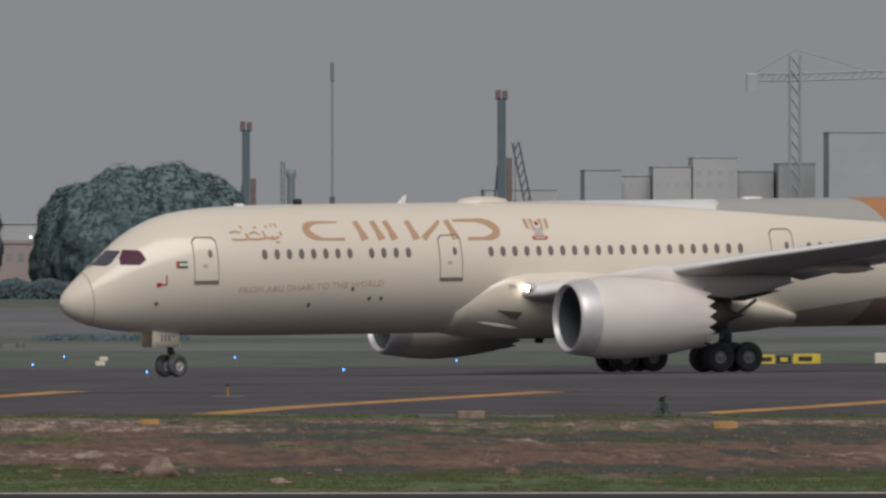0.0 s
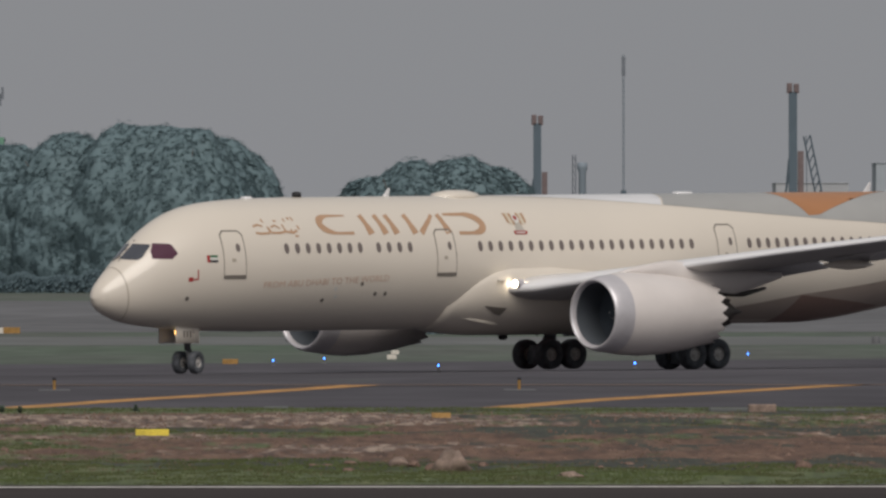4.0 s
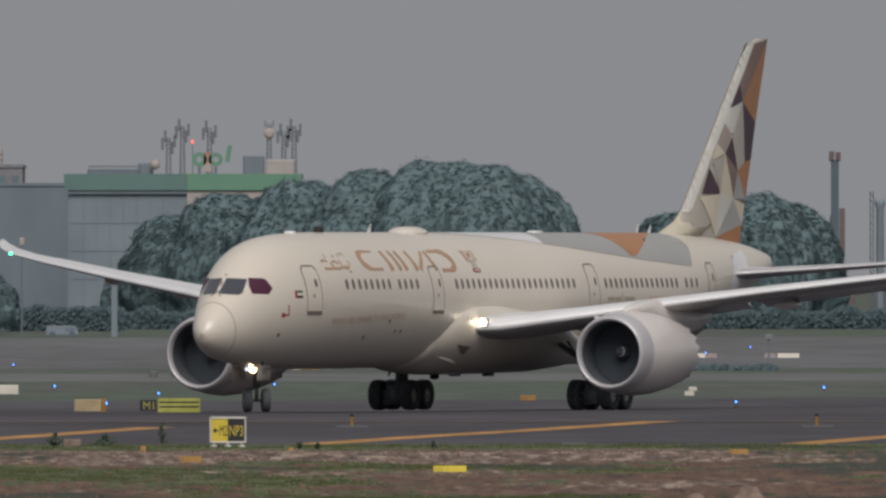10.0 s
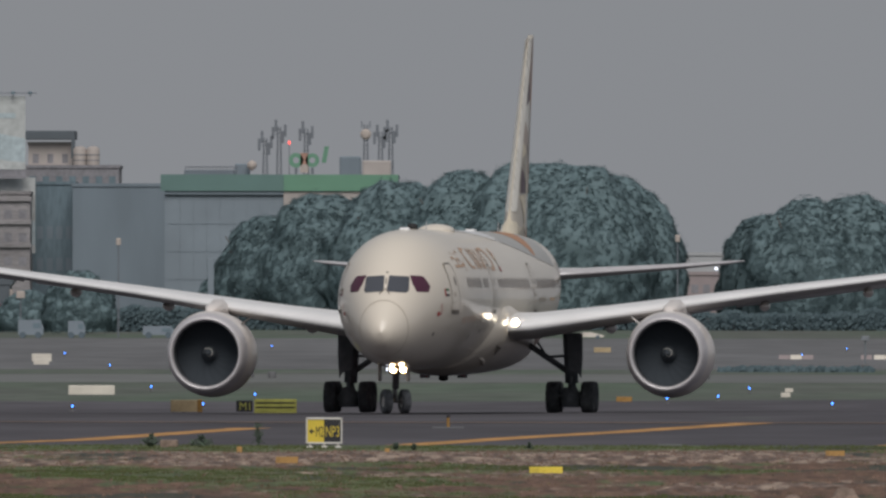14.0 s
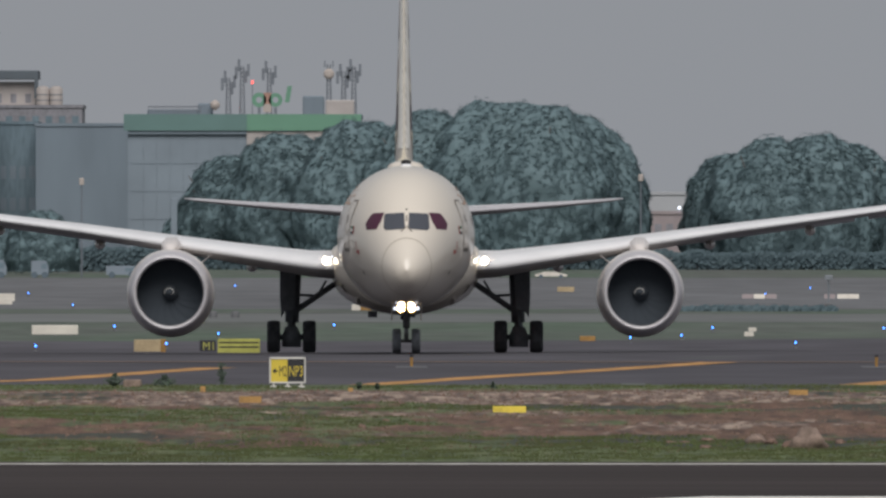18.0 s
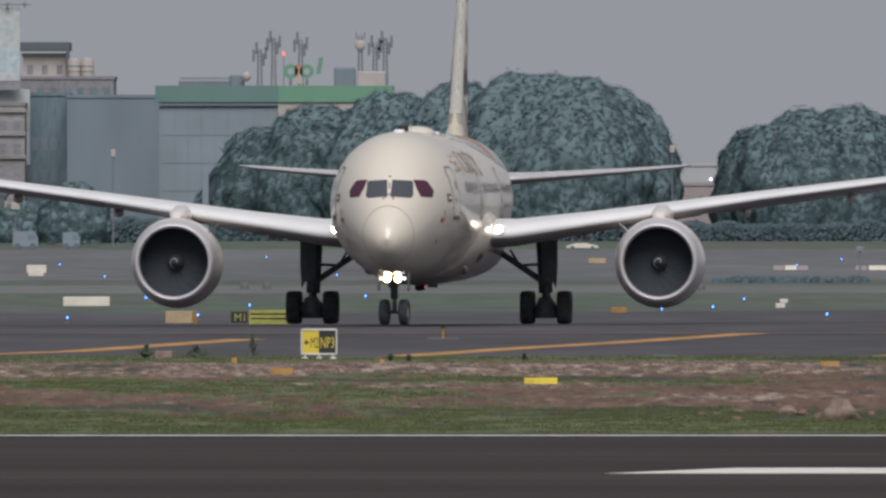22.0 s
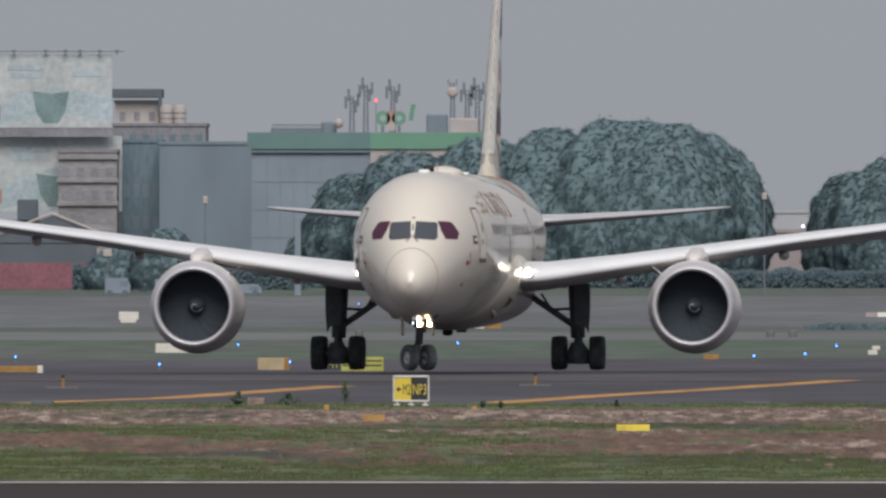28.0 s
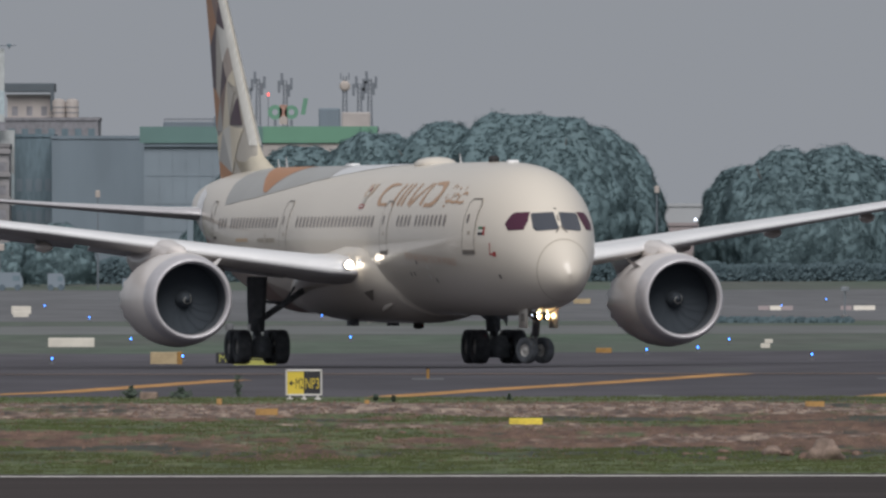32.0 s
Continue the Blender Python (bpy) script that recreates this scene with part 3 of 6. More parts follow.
        rr.append([(c.x, c.y + s * r * 0.8 * math.cos(a), c.z + r * math.sin(a)) for a in [2 * math.pi * j / 12 for j in range(12)]])
    v, f = loft(rr, True, True)
    part("air_scoop", data("air_scoop", v, f, M["champagne"], True), plane, "pale scoop on the fairing")
for y in (-1.4, 0.25):
    v, f = box(-30.0, -29.45, y - 0.2, y + 0.2, 1.51, 1.78, 0.05)
    part("belly_fitting", data("belly_fitting", v, f, M["strut_dark"]), plane, "dark fitting under the belly")

# crown paint
crown = on_crown()
edge = [(22.0, 2), (25, 12), (29, 24), (32.75, 34), (37, 44), (41.1, 52), (44.5, 58), (47.6, 65)]
patch("white_crown", [(22, 2), (25, 12), (29, 24), (32.75, 34), (33.2, 20), (33.5, 0), (33.2, -20), (32.75, -34), (29, -24), (25, -12), (22, -2)], crown, M["white"], fuselage, 0.8, 6, "white crown panel")
grey = [(32.85, 34), (37, 44), (41.1, 52), (44.5, 58), (47.6, 65), (48.9, 40), (49.3, 0)]
patch("grey_crown", grey + [(x, -a) for x, a in grey[::-1][1:]] + [(33.3, -20), (33.6, 0), (33.3, 20)], crown, M["grey"], fuselage, 0.8, 6, "grey crown panel")
for s in (1, -1):
    patch("orange_crown", [(40.3, 4 * s), (48.0, 3 * s), (45.0, 27 * s), (42.0, 49 * s), (41.3, 50 * s)], on_crown(0.022), M["orange"], fuselage, 0.8, 6, "orange triangle of the livery")
    side = on_side(s)
    low = on_side(s, 0.014)
    patch("brown_panel", [(39.9, 2.03), (40.65, 3.27), (46.4, 2.72), (45.0, 2.42), (42, 2.03)], on_side(s, 0.024), M["brown"], fuselage, 0.8, 0.2, "brown panel of the livery")
    patch("taupe_panel", [(34.6, 2.03), (37.0, 2.75), (40.7, 3.29), (45.0, 3.75), (48.4, 4.3), (47.2, 2.75), (44.5, 2.25), (42.0, 2.03)], low, M["taupe"], fuselage, 0.8, 0.2, "taupe panel of the livery")
    patch("orange_panel", [(46.8, 2.85), (48.4, 4.3), (52.5, 5.1), (54.5, 4.6)], side, M["orange"], fuselage, 0.8, 0.2, "orange panel of the livery")
    patch("pale_panel", [(52.5, 5.3), (53.6, 6.9), (56.0, 7.2), (55.2, 5.4)], side, M["white"], fuselage, 0.8, 0.2, "white panel of the livery")

    # cabin windows
    oval = [(0.135 * math.cos(a) * (1 if abs(math.sin(a)) < 0.5 else 0.95), 0.235 * math.copysign(abs(math.sin(a)) ** 0.8, math.sin(a))) for a in [2 * math.pi * i / 14 for i in range(14)]]
    rows = [9.32 + 0.605 * i for i in range(8)] + [14.65 + 0.62 * i for i in range(4)] + [20.7 + 0.609 * i for i in range(22)] + [37.05 + 0.58 * i for i in range(15)] + [46.35, 47.0, 47.65]
    for x in rows:
        patch("cabin_window", [(x + a, 5.67 + b) for a, b in oval], side, M["glass"], fuselage, 9, 0.2)
    # doors
    for x0, x1, z0, z1 in ((5.94, 7.08, 4.46, 6.50), (18.06, 19.22, 4.45, 6.46), (35.06, 36.25, 4.45, 6.55), (49.3, 50.3, 4.75, 6.6)):
        r = 0.18
        poly = [(x0, z0), (x1, z0), (x1, z1 - r), (x1 - r, z1), (x0 + r, z1), (x0, z1 - r)]
        door = patch("door", poly, on_side(s, 0.008), M["champagne"], fuselage, 0.6, 0.15)
        outline("door_seam", poly, 0.05, on_side(s, 0.02), M["seam"], door, "dark seam round the door")
        patch("door_sill", [(x0, z0 - 0.1), (x1, z0 - 0.1), (x1, z0 + 0.03), (x0, z0 + 0.03)], on_side(s, 0.024), M["seam"], door, 0.6, 0.1)
        patch("door_window", [(x1 - 0.36 + a * 0.8, (z0 + z1) / 2 + 0.25 + b * 0.8) for a, b in oval], on_side(s, 0.02), M["glass"], door, 9, 0.2)
        patch("door_handle", [(x0 + 0.42, 5.1), (x0 + 0.62, 5.1), (x0 + 0.62, 5.25), (x0 + 0.42, 5.25)], on_side(s, 0.02), M["faint"], door, 9, 0.2)
    # name mark: plain slanted gold shapes, running the same way on both sides of the fuselage

    def mark(name, x, z, w, m, lift=0.012):
        """A stroke of half width w along points (x, z) that lean back towards their foot."""
        xs = [(q if s > 0 else 32.2 - q) for q in x]
        lean = [q + 0.32 * (7.18 - h) for q, h in zip(xs, z)]
        edge_a, edge_b = [], []
        for i in range(len(lean)):
            i0, i1 = max(0, i - 1), min(len(lean) - 1, i + 1)
            dx, dz = lean[i1] - lean[i0], z[i1] - z[i0]
            d = math.hypot(dx, dz)
            edge_a.append((lean[i] - dz / d * w[i], z[i] + dx / d * w[i]))
            edge_b.append((lean[i] + dz / d * w[i], z[i] - dx / d * w[i]))
        skin = on_side(s, lift)
        vs = [skin(*q) for q in edge_a + edge_b]
        n = len(lean)
        part(name, data(name, vs, [(i, i + 1, n + i + 1, n + i) for i in range(n - 1)], M[m], True), fuselage, "gold stroke of the name mark")

    arc = [math.pi * (0.52 + 0.96 * i / 20) for i in range(21)]
    mark("name_mark", [13.25] + [12.32 + 0.86 * math.cos(a) for a in arc] + [13.15], [7.10] + [6.71 + 0.39 * math.sin(a) for a in arc] + [6.32], [0.03, 0.06] + [0.06 + 0.12 * math.sin(math.pi * i / 18) for i in range(19)] + [0.06, 0.07, 0.09], "gold")
    for x, w0, w1 in ((14.15, 0.15, 0.20), (15.0, 0.15, 0.19), (15.65, 0.15, 0.19), (16.75, 0.15, 0.19), (18.75, 0.15, 0.20)):
        mark("name_mark", [x] * 5, [7.12, 6.9, 6.7, 6.5, 6.27], [w0, w0 * 0.9, w0 * 0.9, w1 * 0.9, w1], "gold")
    mark("name_mark", [18.4, 18.0, 17.5, 17.1], [7.10, 6.85, 6.55, 6.28], [0.07, 0.09, 0.11, 0.14], "gold")
    arc = [math.pi * (0.5 - i / 20) for i in range(21)]
    mark("name_mark", [19.1, 19.6] + [20.15 + 0.85 * math.cos(a) for a in arc] + [19.35], [7.11, 7.11] + [6.69 + 0.42 * math.sin(a) for a in arc] + [6.27], [0.05, 0.07] + [0.07 + 0.12 * math.sin(math.pi * i / 20) for i in range(21)] + [0.08], "gold")
    # script mark: thin strokes with hooks
    for x, z, w in (([8.05, 8.3, 8.75, 8.9, 8.85], [6.38, 6.34, 6.36, 6.46, 6.62], 0.05), ([8.1, 8.4, 8.62], [6.66, 6.74, 6.66], 0.045), ([8.78, 8.86], [6.98, 6.42], 0.045), ([8.85, 9.3, 9.75], [6.38, 6.36, 6.42], 0.05), ([9.02, 9.3, 9.5], [6.62, 6.70, 6.56], 0.04), ([9.72, 9.74], [6.42, 6.74], 0.045),
                    ([9.75, 10.1, 10.3], [6.42, 6.36, 6.44], 0.05), ([10.02, 10.08], [7.0, 6.40], 0.05), ([10.32, 10.34], [7.06, 6.40], 0.05), ([10.52, 10.56], [7.06, 6.52], 0.05), ([9.4, 9.55], [6.90, 6.90], 0.04), ([10.1, 10.3], [6.22, 6.22], 0.04)):
        x = [q - 0.45 for q in x]
        mark("script_mark", x if s > 0 else [32.2 - q for q in x], z, [w] * len(x), "gold")
    # faint type marks and dark bars by the rear door
    for x0, x1, z0, z1, mm in ((37.1, 37.9, 4.86, 5.04, "faint"), (38.0, 38.6, 4.86, 5.04, "faint"), (39.0, 40.1, 4.88, 5.04, "faint"), (38.72, 38.8, 4.80, 5.22, "faint"), (41.8, 44.0, 4.90, 5.04, "palegold"), (48.4, 48.75, 5.02, 5.14, "seam"), (48.9, 49.2, 5.02, 5.14, "seam")):
        patch("type_mark", [(x0, z0), (x1, z0), (x1, z1), (x0, z1)], side, M[mm], fuselage, 0.6, 0.15)
    # crest, flag, probe
    ex, ez = 23.3, 6.72
    for k in (-1, 1):
        for i, mm in enumerate(("gold", "cream", "gold")):
            patch("crest", [(ex + k * (0.12 + 0.16 * i), ez - 0.18 + 0.05 * i), (ex + k * (0.26 + 0.16 * i), ez - 0.10 + 0.06 * i), (ex + k * (0.30 + 0.16 * i), ez + 0.44), (ex + k * (0.14 + 0.16 * i), ez + 0.40)], side, M[mm], fuselage, 0.5, 0.2, "feathered half of a small crest")
    patch("crest_shield", [(ex + 0.2 * math.cos(a), ez + 0.16 + 0.2 * math.sin(a)) for a in [math.pi * i / 6 for i in range(12)]], on_side(s, 0.02), M["light"], fuselage, 0.5, 0.2)
    patch("crest_shield", [(ex + 0.1 * math.cos(a), ez + 0.20 + 0.1 * math.sin(a)) for a in [math.pi * i / 4 for i in range(8)]], on_side(s, 0.026), M["red"], fuselage, 0.5, 0.2)
    patch("crest_tail", [(ex - 0.28, ez - 0.42), (ex + 0.28, ez - 0.42), (ex + 0.16, ez - 0.02), (ex - 0.16, ez - 0.02)], on_side(s, 0.018), M["stone"], fuselage, 0.5, 0.2)
    patch("crest_band", [(ex - 0.42, ez - 0.40), (ex - 0.34, ez - 0.54), (ex + 0.34, ez - 0.54), (ex + 0.42, ez - 0.40), (ex + 0.30, ez - 0.38), (ex - 0.30, ez - 0.38)], on_side(s, 0.022), M["red"], fuselage, 0.5, 0.2, "red ribbon under the crest")
    patch("crest_scroll", [(ex - 0.28, ez - 0.49), (ex + 0.28, ez - 0.49), (ex + 0.28, ez - 0.43), (ex - 0.28, ez - 0.43)], on_side(s, 0.028), M["light"], fuselage, 0.5, 0.2)
    for m, x0, x1, z0, z1 in (("red", 5.14, 5.28, 5.09, 5.41), ("green_flag", 5.28, 5.66, 5.31, 5.41), ("light", 5.28, 5.66, 5.19, 5.31), ("sign_black", 5.28, 5.66, 5.09, 5.19)):
        patch("flag_stripe", [(x0, z0), (x1, z0), (x1, z1), (x0, z1)], side, M[m], fuselage, 0.6, 0.2)
    patch("probe_mark", [(4.24, 4.26), (4.46, 4.26), (4.46, 4.44), (4.24, 4.44)], side, M["red"], fuselage, 0.6, 0.2, "red probe cover mark")
    patch("probe_line", [(4.46, 4.32), (4.72, 4.32), (4.72, 4.78), (4.66, 4.78), (4.66, 4.38), (4.46, 4.38)], side, M["red"], fuselage, 0.6, 0.2)
    for x, z, m in ((11.6, 3.35, "seam"), (12.2, 3.85, "light"), (12.3, 3.5, "light"), (13.7, 4.05, "seam"), (14.6, 3.6, "seam"), (15.2, 3.6, "seam"), (4.3, 3.5, "seam")):
        patch("service_port", [(x + 0.1 * math.cos(a), z + 0.1 * math.sin(a)) for a in [math.pi * i / 4 for i in range(8)]], side, M[m], fuselage, 9, 0.3)
    # slogan under the windows
    lv, lf = letters("FROM ABU DHABI TO THE WORLD", 0.40)
    wide = max(p[0] for p in lv)
    k = 7.2 / wide
    g = on_side(s, 0.014)
    pts = [g(8.05 + p[0] * k if s > 0 else 15.25 - p[0] * k, 3.92 + p[1] + 0.035 * (p[0] * k if s > 0 else 7.2 - p[0] * k)) for p in lv]
    for fs in islands(lf):
        used = sorted({i for q in fs for i in q})
        at = {i: k for k, i in enumerate(used)}
        part("slogan_letter", data("slogan_letter", [pts[i] for i in used], [tuple(at[i] for i in q) for q in fs], M["script_rose"]), fuselage, "faint rose-gold letter")
    # flight deck
    front = on_front(0.014)
    patch("windscreen", [(s * 0.06, 5.30), (s * 0.86, 5.24), (s * 0.95, 5.34), (s * 0.92, 5.86), (s * 0.85, 5.93), (s * 0.10, 5.97)], front, M["cockpit"], fuselage, 0.12, 0.1, "dark windscreen pane")
    patch("side_pane", [(2.76, 5.28), (3.56, 5.26), (3.86, 5.5), (3.70, 5.88), (3.58, 5.94), (3.02, 5.96), (2.80, 5.6)], on_side(s, 0.014), M["cockpit_side"], fuselage, 0.2, 0.1, "plum-tinted side pane")
# nose cone seam and wiper
seam_v, seam_f = loft([[on_crown(l)(1.50 + d - 0.14 * math.cos(radians(a)), a) for a in range(0, 360, 10)] for d, l in ((0, 0.008), (0.05, 0.008))])
part("nose_seam", data("nose_seam", seam_v, seam_f, M["faint"], True), fuselage)
for p, q, r in (((-1.9, -0.03, 5.42), (-1.68, -0.22, 5.2), 0.02), ((-1.9, 0.03, 5.42), (-1.68, 0.22, 5.2), 0.02), ((-2.1, 0, 5.42), (-2.35, 0, 5.85), 0.025)):
    v, f = tube(p, q, r)
    part("wiper", data("wiper", v, f, M["seam"]), fuselage)
v, f = tube((-2.76, 0, 5.99), (-2.78, 0, 6.12), 0.06)
part("crown_marker", data("crown_marker", v, f, M["seam"]), fuselage)

# crown fittings
v, f = lathe([(-1.35, 0.02), (-1.1, 0.25), (-0.5, 0.37), (0.4, 0.37), (1.0, 0.26), (1.35, 0.02)], 20, (-21.6, 0, 7.9))
v = [(x, y * 2.1, 7.9 + (z - 7.9) * 0.85) for x, y, z in v]
part("satellite_dome", data("satellite_dome", v, f, M["champagne"], True), plane, "low champagne radome")
for x, h in ((-17.45, 0.42), (-46.9, 0.5), (-48.3, 0.42)):
    v, f = loft([[(x + 0.2, 0, 7.9), (x, 0.03, 7.9), (x - 0.25, 0, 7.9), (x, -0.03, 7.9)], [(x - 0.22, 0, 7.9 + h), (x - 0.26, 0.01, 7.9 + h), (x - 0.34, 0, 7.9 + h), (x - 0.26, -0.01, 7.9 + h)]], True, True)
    part("blade_antenna", data("blade_antenna", v, f, M["white"]), plane, "white blade antenna")
for x, w in ((-9.3, 0.22), (-35.5, 0.5)):
    v, f = box(x - w, x + w, -0.22, 0.22, section(-x)[0] + section(-x)[1] - 0.08, section(-x)[0] + section(-x)[1] + 0.09, 0.06)
    part("low_antenna", data("low_antenna", v, f, M["white"], True), plane)
BEACONS = []
for z, x in ((7.93, -12.25), (1.68, -24.45)):
    s = 1 if z > 5 else -1
    v, f = lathe([(-0.10 * s, 0.24), (0.02 * s, 0.23), (0.03 * s, 0.01)], 18, (x, 0, z), "z")
    part("beacon_base", data("beacon_base", v, f, M["hood"], True), plane, "low dark beacon base")
    at = Matrix.Translation((x, 0, z + 0.12 * s))
    # The slotted drum is added: turning, it hides the lamp between flashes.
    gap = radians(19)
    arc = [gap + (2 * math.pi - 2 * gap) * i / 26 for i in range(27)]
    v, f = loft([[(r * math.cos(a), r * math.sin(a), h) for r, h in ((0.20, -0.1), (0.21, -0.1), (0.21, 0.09), (0.20, 0.09))] for a in arc], True, True)
    cv, cf = lathe([(0.09 * s, 0.21), (0.10 * s, 0.21), (0.15 * s, 0.1), (0.155 * s, 0.01)], 24, (0, 0, 0), "z")
    v, f = join((v, f), (cv, cf))
    turner = part("beacon", data("beacon", v, f, M["hood"], True), plane, "dark turning slotted drum, added to time the beacon's flash", at)
    v, f = lathe([(-0.085, 0.005), (-0.085, 0.07), (0.085, 0.07), (0.085, 0.005)], 12, (0, 0, 0), "z")
    part("lamp", data("lamp", v, f, M["lamp_flash"], True), turner, "bright red lamp")
    BEACONS.append((turner, at))


def foil(name, secs, s, mats, parent, label=""):
    """A wing panel from sections (y, leading edge x, chord, height, thickness)."""
    up = [(0, 0), (.012, .28), (.05, .58), (.13, .85), (.3, 1.0), (.5, .93), (.72, .62), (.9, .25), (1, .02)]
    dn = [(1, -.02), (.88, -.12), (.7, -.35), (.5, -.62), (.3, -.78), (.13, -.68), (.05, -.45), (.012, -.22)]
    prof = up + dn
    rr = [[(le - c * ch, s * y, z + t * th / 2) for c, t in prof] for y, le, ch, z, th in secs]
    v, f = loft(rr, True, True)
    me = data(name, v, f, mats, True)
    n = len(prof)
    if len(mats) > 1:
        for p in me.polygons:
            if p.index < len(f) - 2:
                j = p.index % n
                # Underside and lower leading edge take the grey that stands for shade.
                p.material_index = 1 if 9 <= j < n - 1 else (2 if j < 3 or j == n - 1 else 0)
    return part(name, me, parent, label)


WING = [(2.4, -21.7, 10.9, 3.68, 1.45), (4.0, -22.7, 9.95, 3.75, 1.28), (7.0, -24.3, 8.35, 4.19, 1.02), (9.9, -25.85, 7.25, 4.63, 0.86), (14, -28.5, 6.0, 5.23, 0.66), (20, -32.5, 4.7, 6.03, 0.46),
        (25, -36.0, 3.5, 6.73, 0.32), (27.6, -38.1, 2.7, 7.11, 0.22), (28.9, -39.6, 1.9, 7.38, 0.14), (29.7, -41.0, 1.1, 7.63, 0.08), (30.06, -42.0, 0.4, 7.81, 0.04)]
for s in (1, -1):
    wing = foil("wing", WING, s, (M["wing"], M["underwing_shade"], M["white"]), plane, "pale grey swept wing with a white leading edge")
    # flaps and their track fairings
    for a, b in ((3.4, 8.2), (8.9, 11.3), (11.9, 19.6), (20.2, 26.0)):
        rr = []
        for y in (a, b):
            le = float(np.interp(y, [w[0] for w in WING], [w[1] for w in WING]))
            ch = float(np.interp(y, [w[0] for w in WING], [w[2] for w in WING]))
            z = float(np.interp(y, [w[0] for w in WING], [w[3] for w in WING]))
            x, c = le - ch * 0.96, ch * 0.2
            rr.append([(x + c * 0.35, s * y, z + 0.06), (x - c * 0.25, s * y, z - 0.02), (x - c * 0.65, s * y, z - 0.3), (x - c * 0.6, s * y, z - 0.33), (x - c * 0.1, s * y, z - 0.14), (x + c * 0.35, s * y, z - 0.08)])
        v, f = loft(rr, True, True)
        part("flap", data("flap", v, f, M["wing"], True), wing)
    for y, ln in ((6.6, 3.6), (13.2, 3.2), (17.6, 2.7), (22.2, 2.1)):
        le = float(np.interp(y, [w[0] for w in WING], [w[1] for w in WING]))
        ch = float(np.interp(y, [w[0] for w in WING], [w[2] for w in WING]))
        z = float(np.interp(y, [w[0] for w in WING], [w[3] for w in WING]))
        v, f = lathe([(ln * 0.5, 0.02), (ln * 0.3, 0.16), (0, 0.24), (-ln * 0.3, 0.17), (-ln * 0.5, 0.02)], 12, (le - ch * 0.9, s * y, z - 0.45))
        part("track_fairing", data("track_fairing", v, f, M["champagne"], True), wing)
    # landing light in the wing root
    v, f = lathe([(-0.12, 0.15), (-0.03, 0.13), (0.02, 0.08), (0.04, 0.01)], 18, (-22.15, s * 3.37, 3.96))
    hv, hf = lathe([(-0.5, 0.20), (-0.2, 0.21), (-0.10, 0.20), (-0.10, 0.172), (-0.3, 0.17)], 18, (-22.15, s * 3.37, 3.96))
    part("lamp_rim", data("lamp_rim", hv, hf, M["lip"], True), plane)
    part("landing_light", data("landing_light", v, f, [M["lamp_white"]], True), plane, "lit wing root landing light")
    # Added small glow: stands in for the landing light's reflection on the skin.
    v, f = lathe([(0.02, 0.01), (0.02, 0.035)], 10, (-21.55, s * 3.12, 4.12))
    hv, hf = lathe([(-0.3, 0.05), (0.1, 0.05), (0.1, 0.038), (0.0, 0.036)], 10, (-21.55, s * 3.12, 4.12))
    part("lamp_rim", data("lamp_rim", hv, hf, M["champagne"], True), plane)
    part("reflected_light_spot", data("reflected_light_spot", v, f, M["lamp_soft"], True), plane, "small lit spot in place of the landing light's reflection")
    v, f = lathe([(0.1, 0.01), (0.06, 0.06), (-0.1, 0.07)], 10, (-38.15, s * 27.7, 7.13))
    part("wingtip_light", data("wingtip_light", v, f, M["nav_green"] if s < 0 else M["lamp_red"], True), wing)
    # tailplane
    foil("tailplane", [(0.8, -52.4, 7.2, 6.0, 0.75), (3, -54.2, 5.6, 6.12, 0.52), (7, -57.3, 3.5, 6.42, 0.3), (9.3, -59.1, 2.2, 6.62, 0.18), (9.9, -60.0, 1.1, 6.7, 0.07)], s, (M["wing"], M["underwing_shade"], M["lip"]), plane, "grey tailplane")
    v, f = lathe([(1.6, 0.02), (1.0, 0.28), (0, 0.36), (-1.2, 0.3), (-2.2, 0.05)], 14, (-54.0, s * 1.75, 6.05))
    part("tailplane_root_fairing", data("tailplane_root_fairing", v, f, M["champagne"], True), plane)

    # engine
    ey, ez = s * 10.0, 2.60
    eng = new("engine")
    eng.parent = plane
    eng.matrix_basis = pose(-21.0, ey, ez)
    eng["label"] = "white turbofan engine with a bare metal lip"
    CH = 18
    prof = [(-1.0, 1.76), (-1.6, 1.85), (-2.6, 1.87), (-3.8, 1.82), (-5.2, 1.66), (-6.35, 1.45)]
    nn = CH * 4
    rr = [[(x, r * math.cos(2 * math.pi * j / nn), r * math.sin(2 * math.pi * j / nn) - 0.04 * (x < -2)) for j in range(nn)] for x, r in prof]
    rr.append([(-6.55 - 0.38 * (1 - abs((j % 4) - 2) / 2), 1.40 * math.cos(2 * math.pi * j / nn), 1.40 * math.sin(2 * math.pi * j / nn) - 0.04) for j in range(nn)])
    v, f = loft(rr)
    part("cowl", data("cowl", v, f, M["nacelle"], True), eng, "white cowl with a saw-tooth rear edge")
    v, f = lathe([(-1.0, 1.765), (-0.45, 1.70), (-0.16, 1.63), (-0.03, 1.56), (0, 1.50), (-0.06, 1.45), (-0.28, 1.405)], 48)
    part("lip", data("lip", v, f, M["lip"], True), eng, "bare metal inlet lip")
    v, f = lathe([(-0.28, 1.405), (-0.8, 1.41), (-1.55, 1.43), (-1.75, 1.43)], 40)
    part("inlet_duct", data("inlet_duct", v, f, M["duct"], True), eng)
    v, f = lathe([(-5.4, 1.36), (-6.2, 1.3), (-6.21, 0.95), (-6.0, 0.92)], 32)
    part("bypass_duct", data("bypass_duct", v, f, M["core"], True), eng)
    rr = [[(x, r * math.cos(2 * math.pi * j / 40), r * math.sin(2 * math.pi * j / 40)) for j in range(40)] for x, r in ((-5.6, 1.02), (-6.6, 0.95), (-7.6, 0.72))]
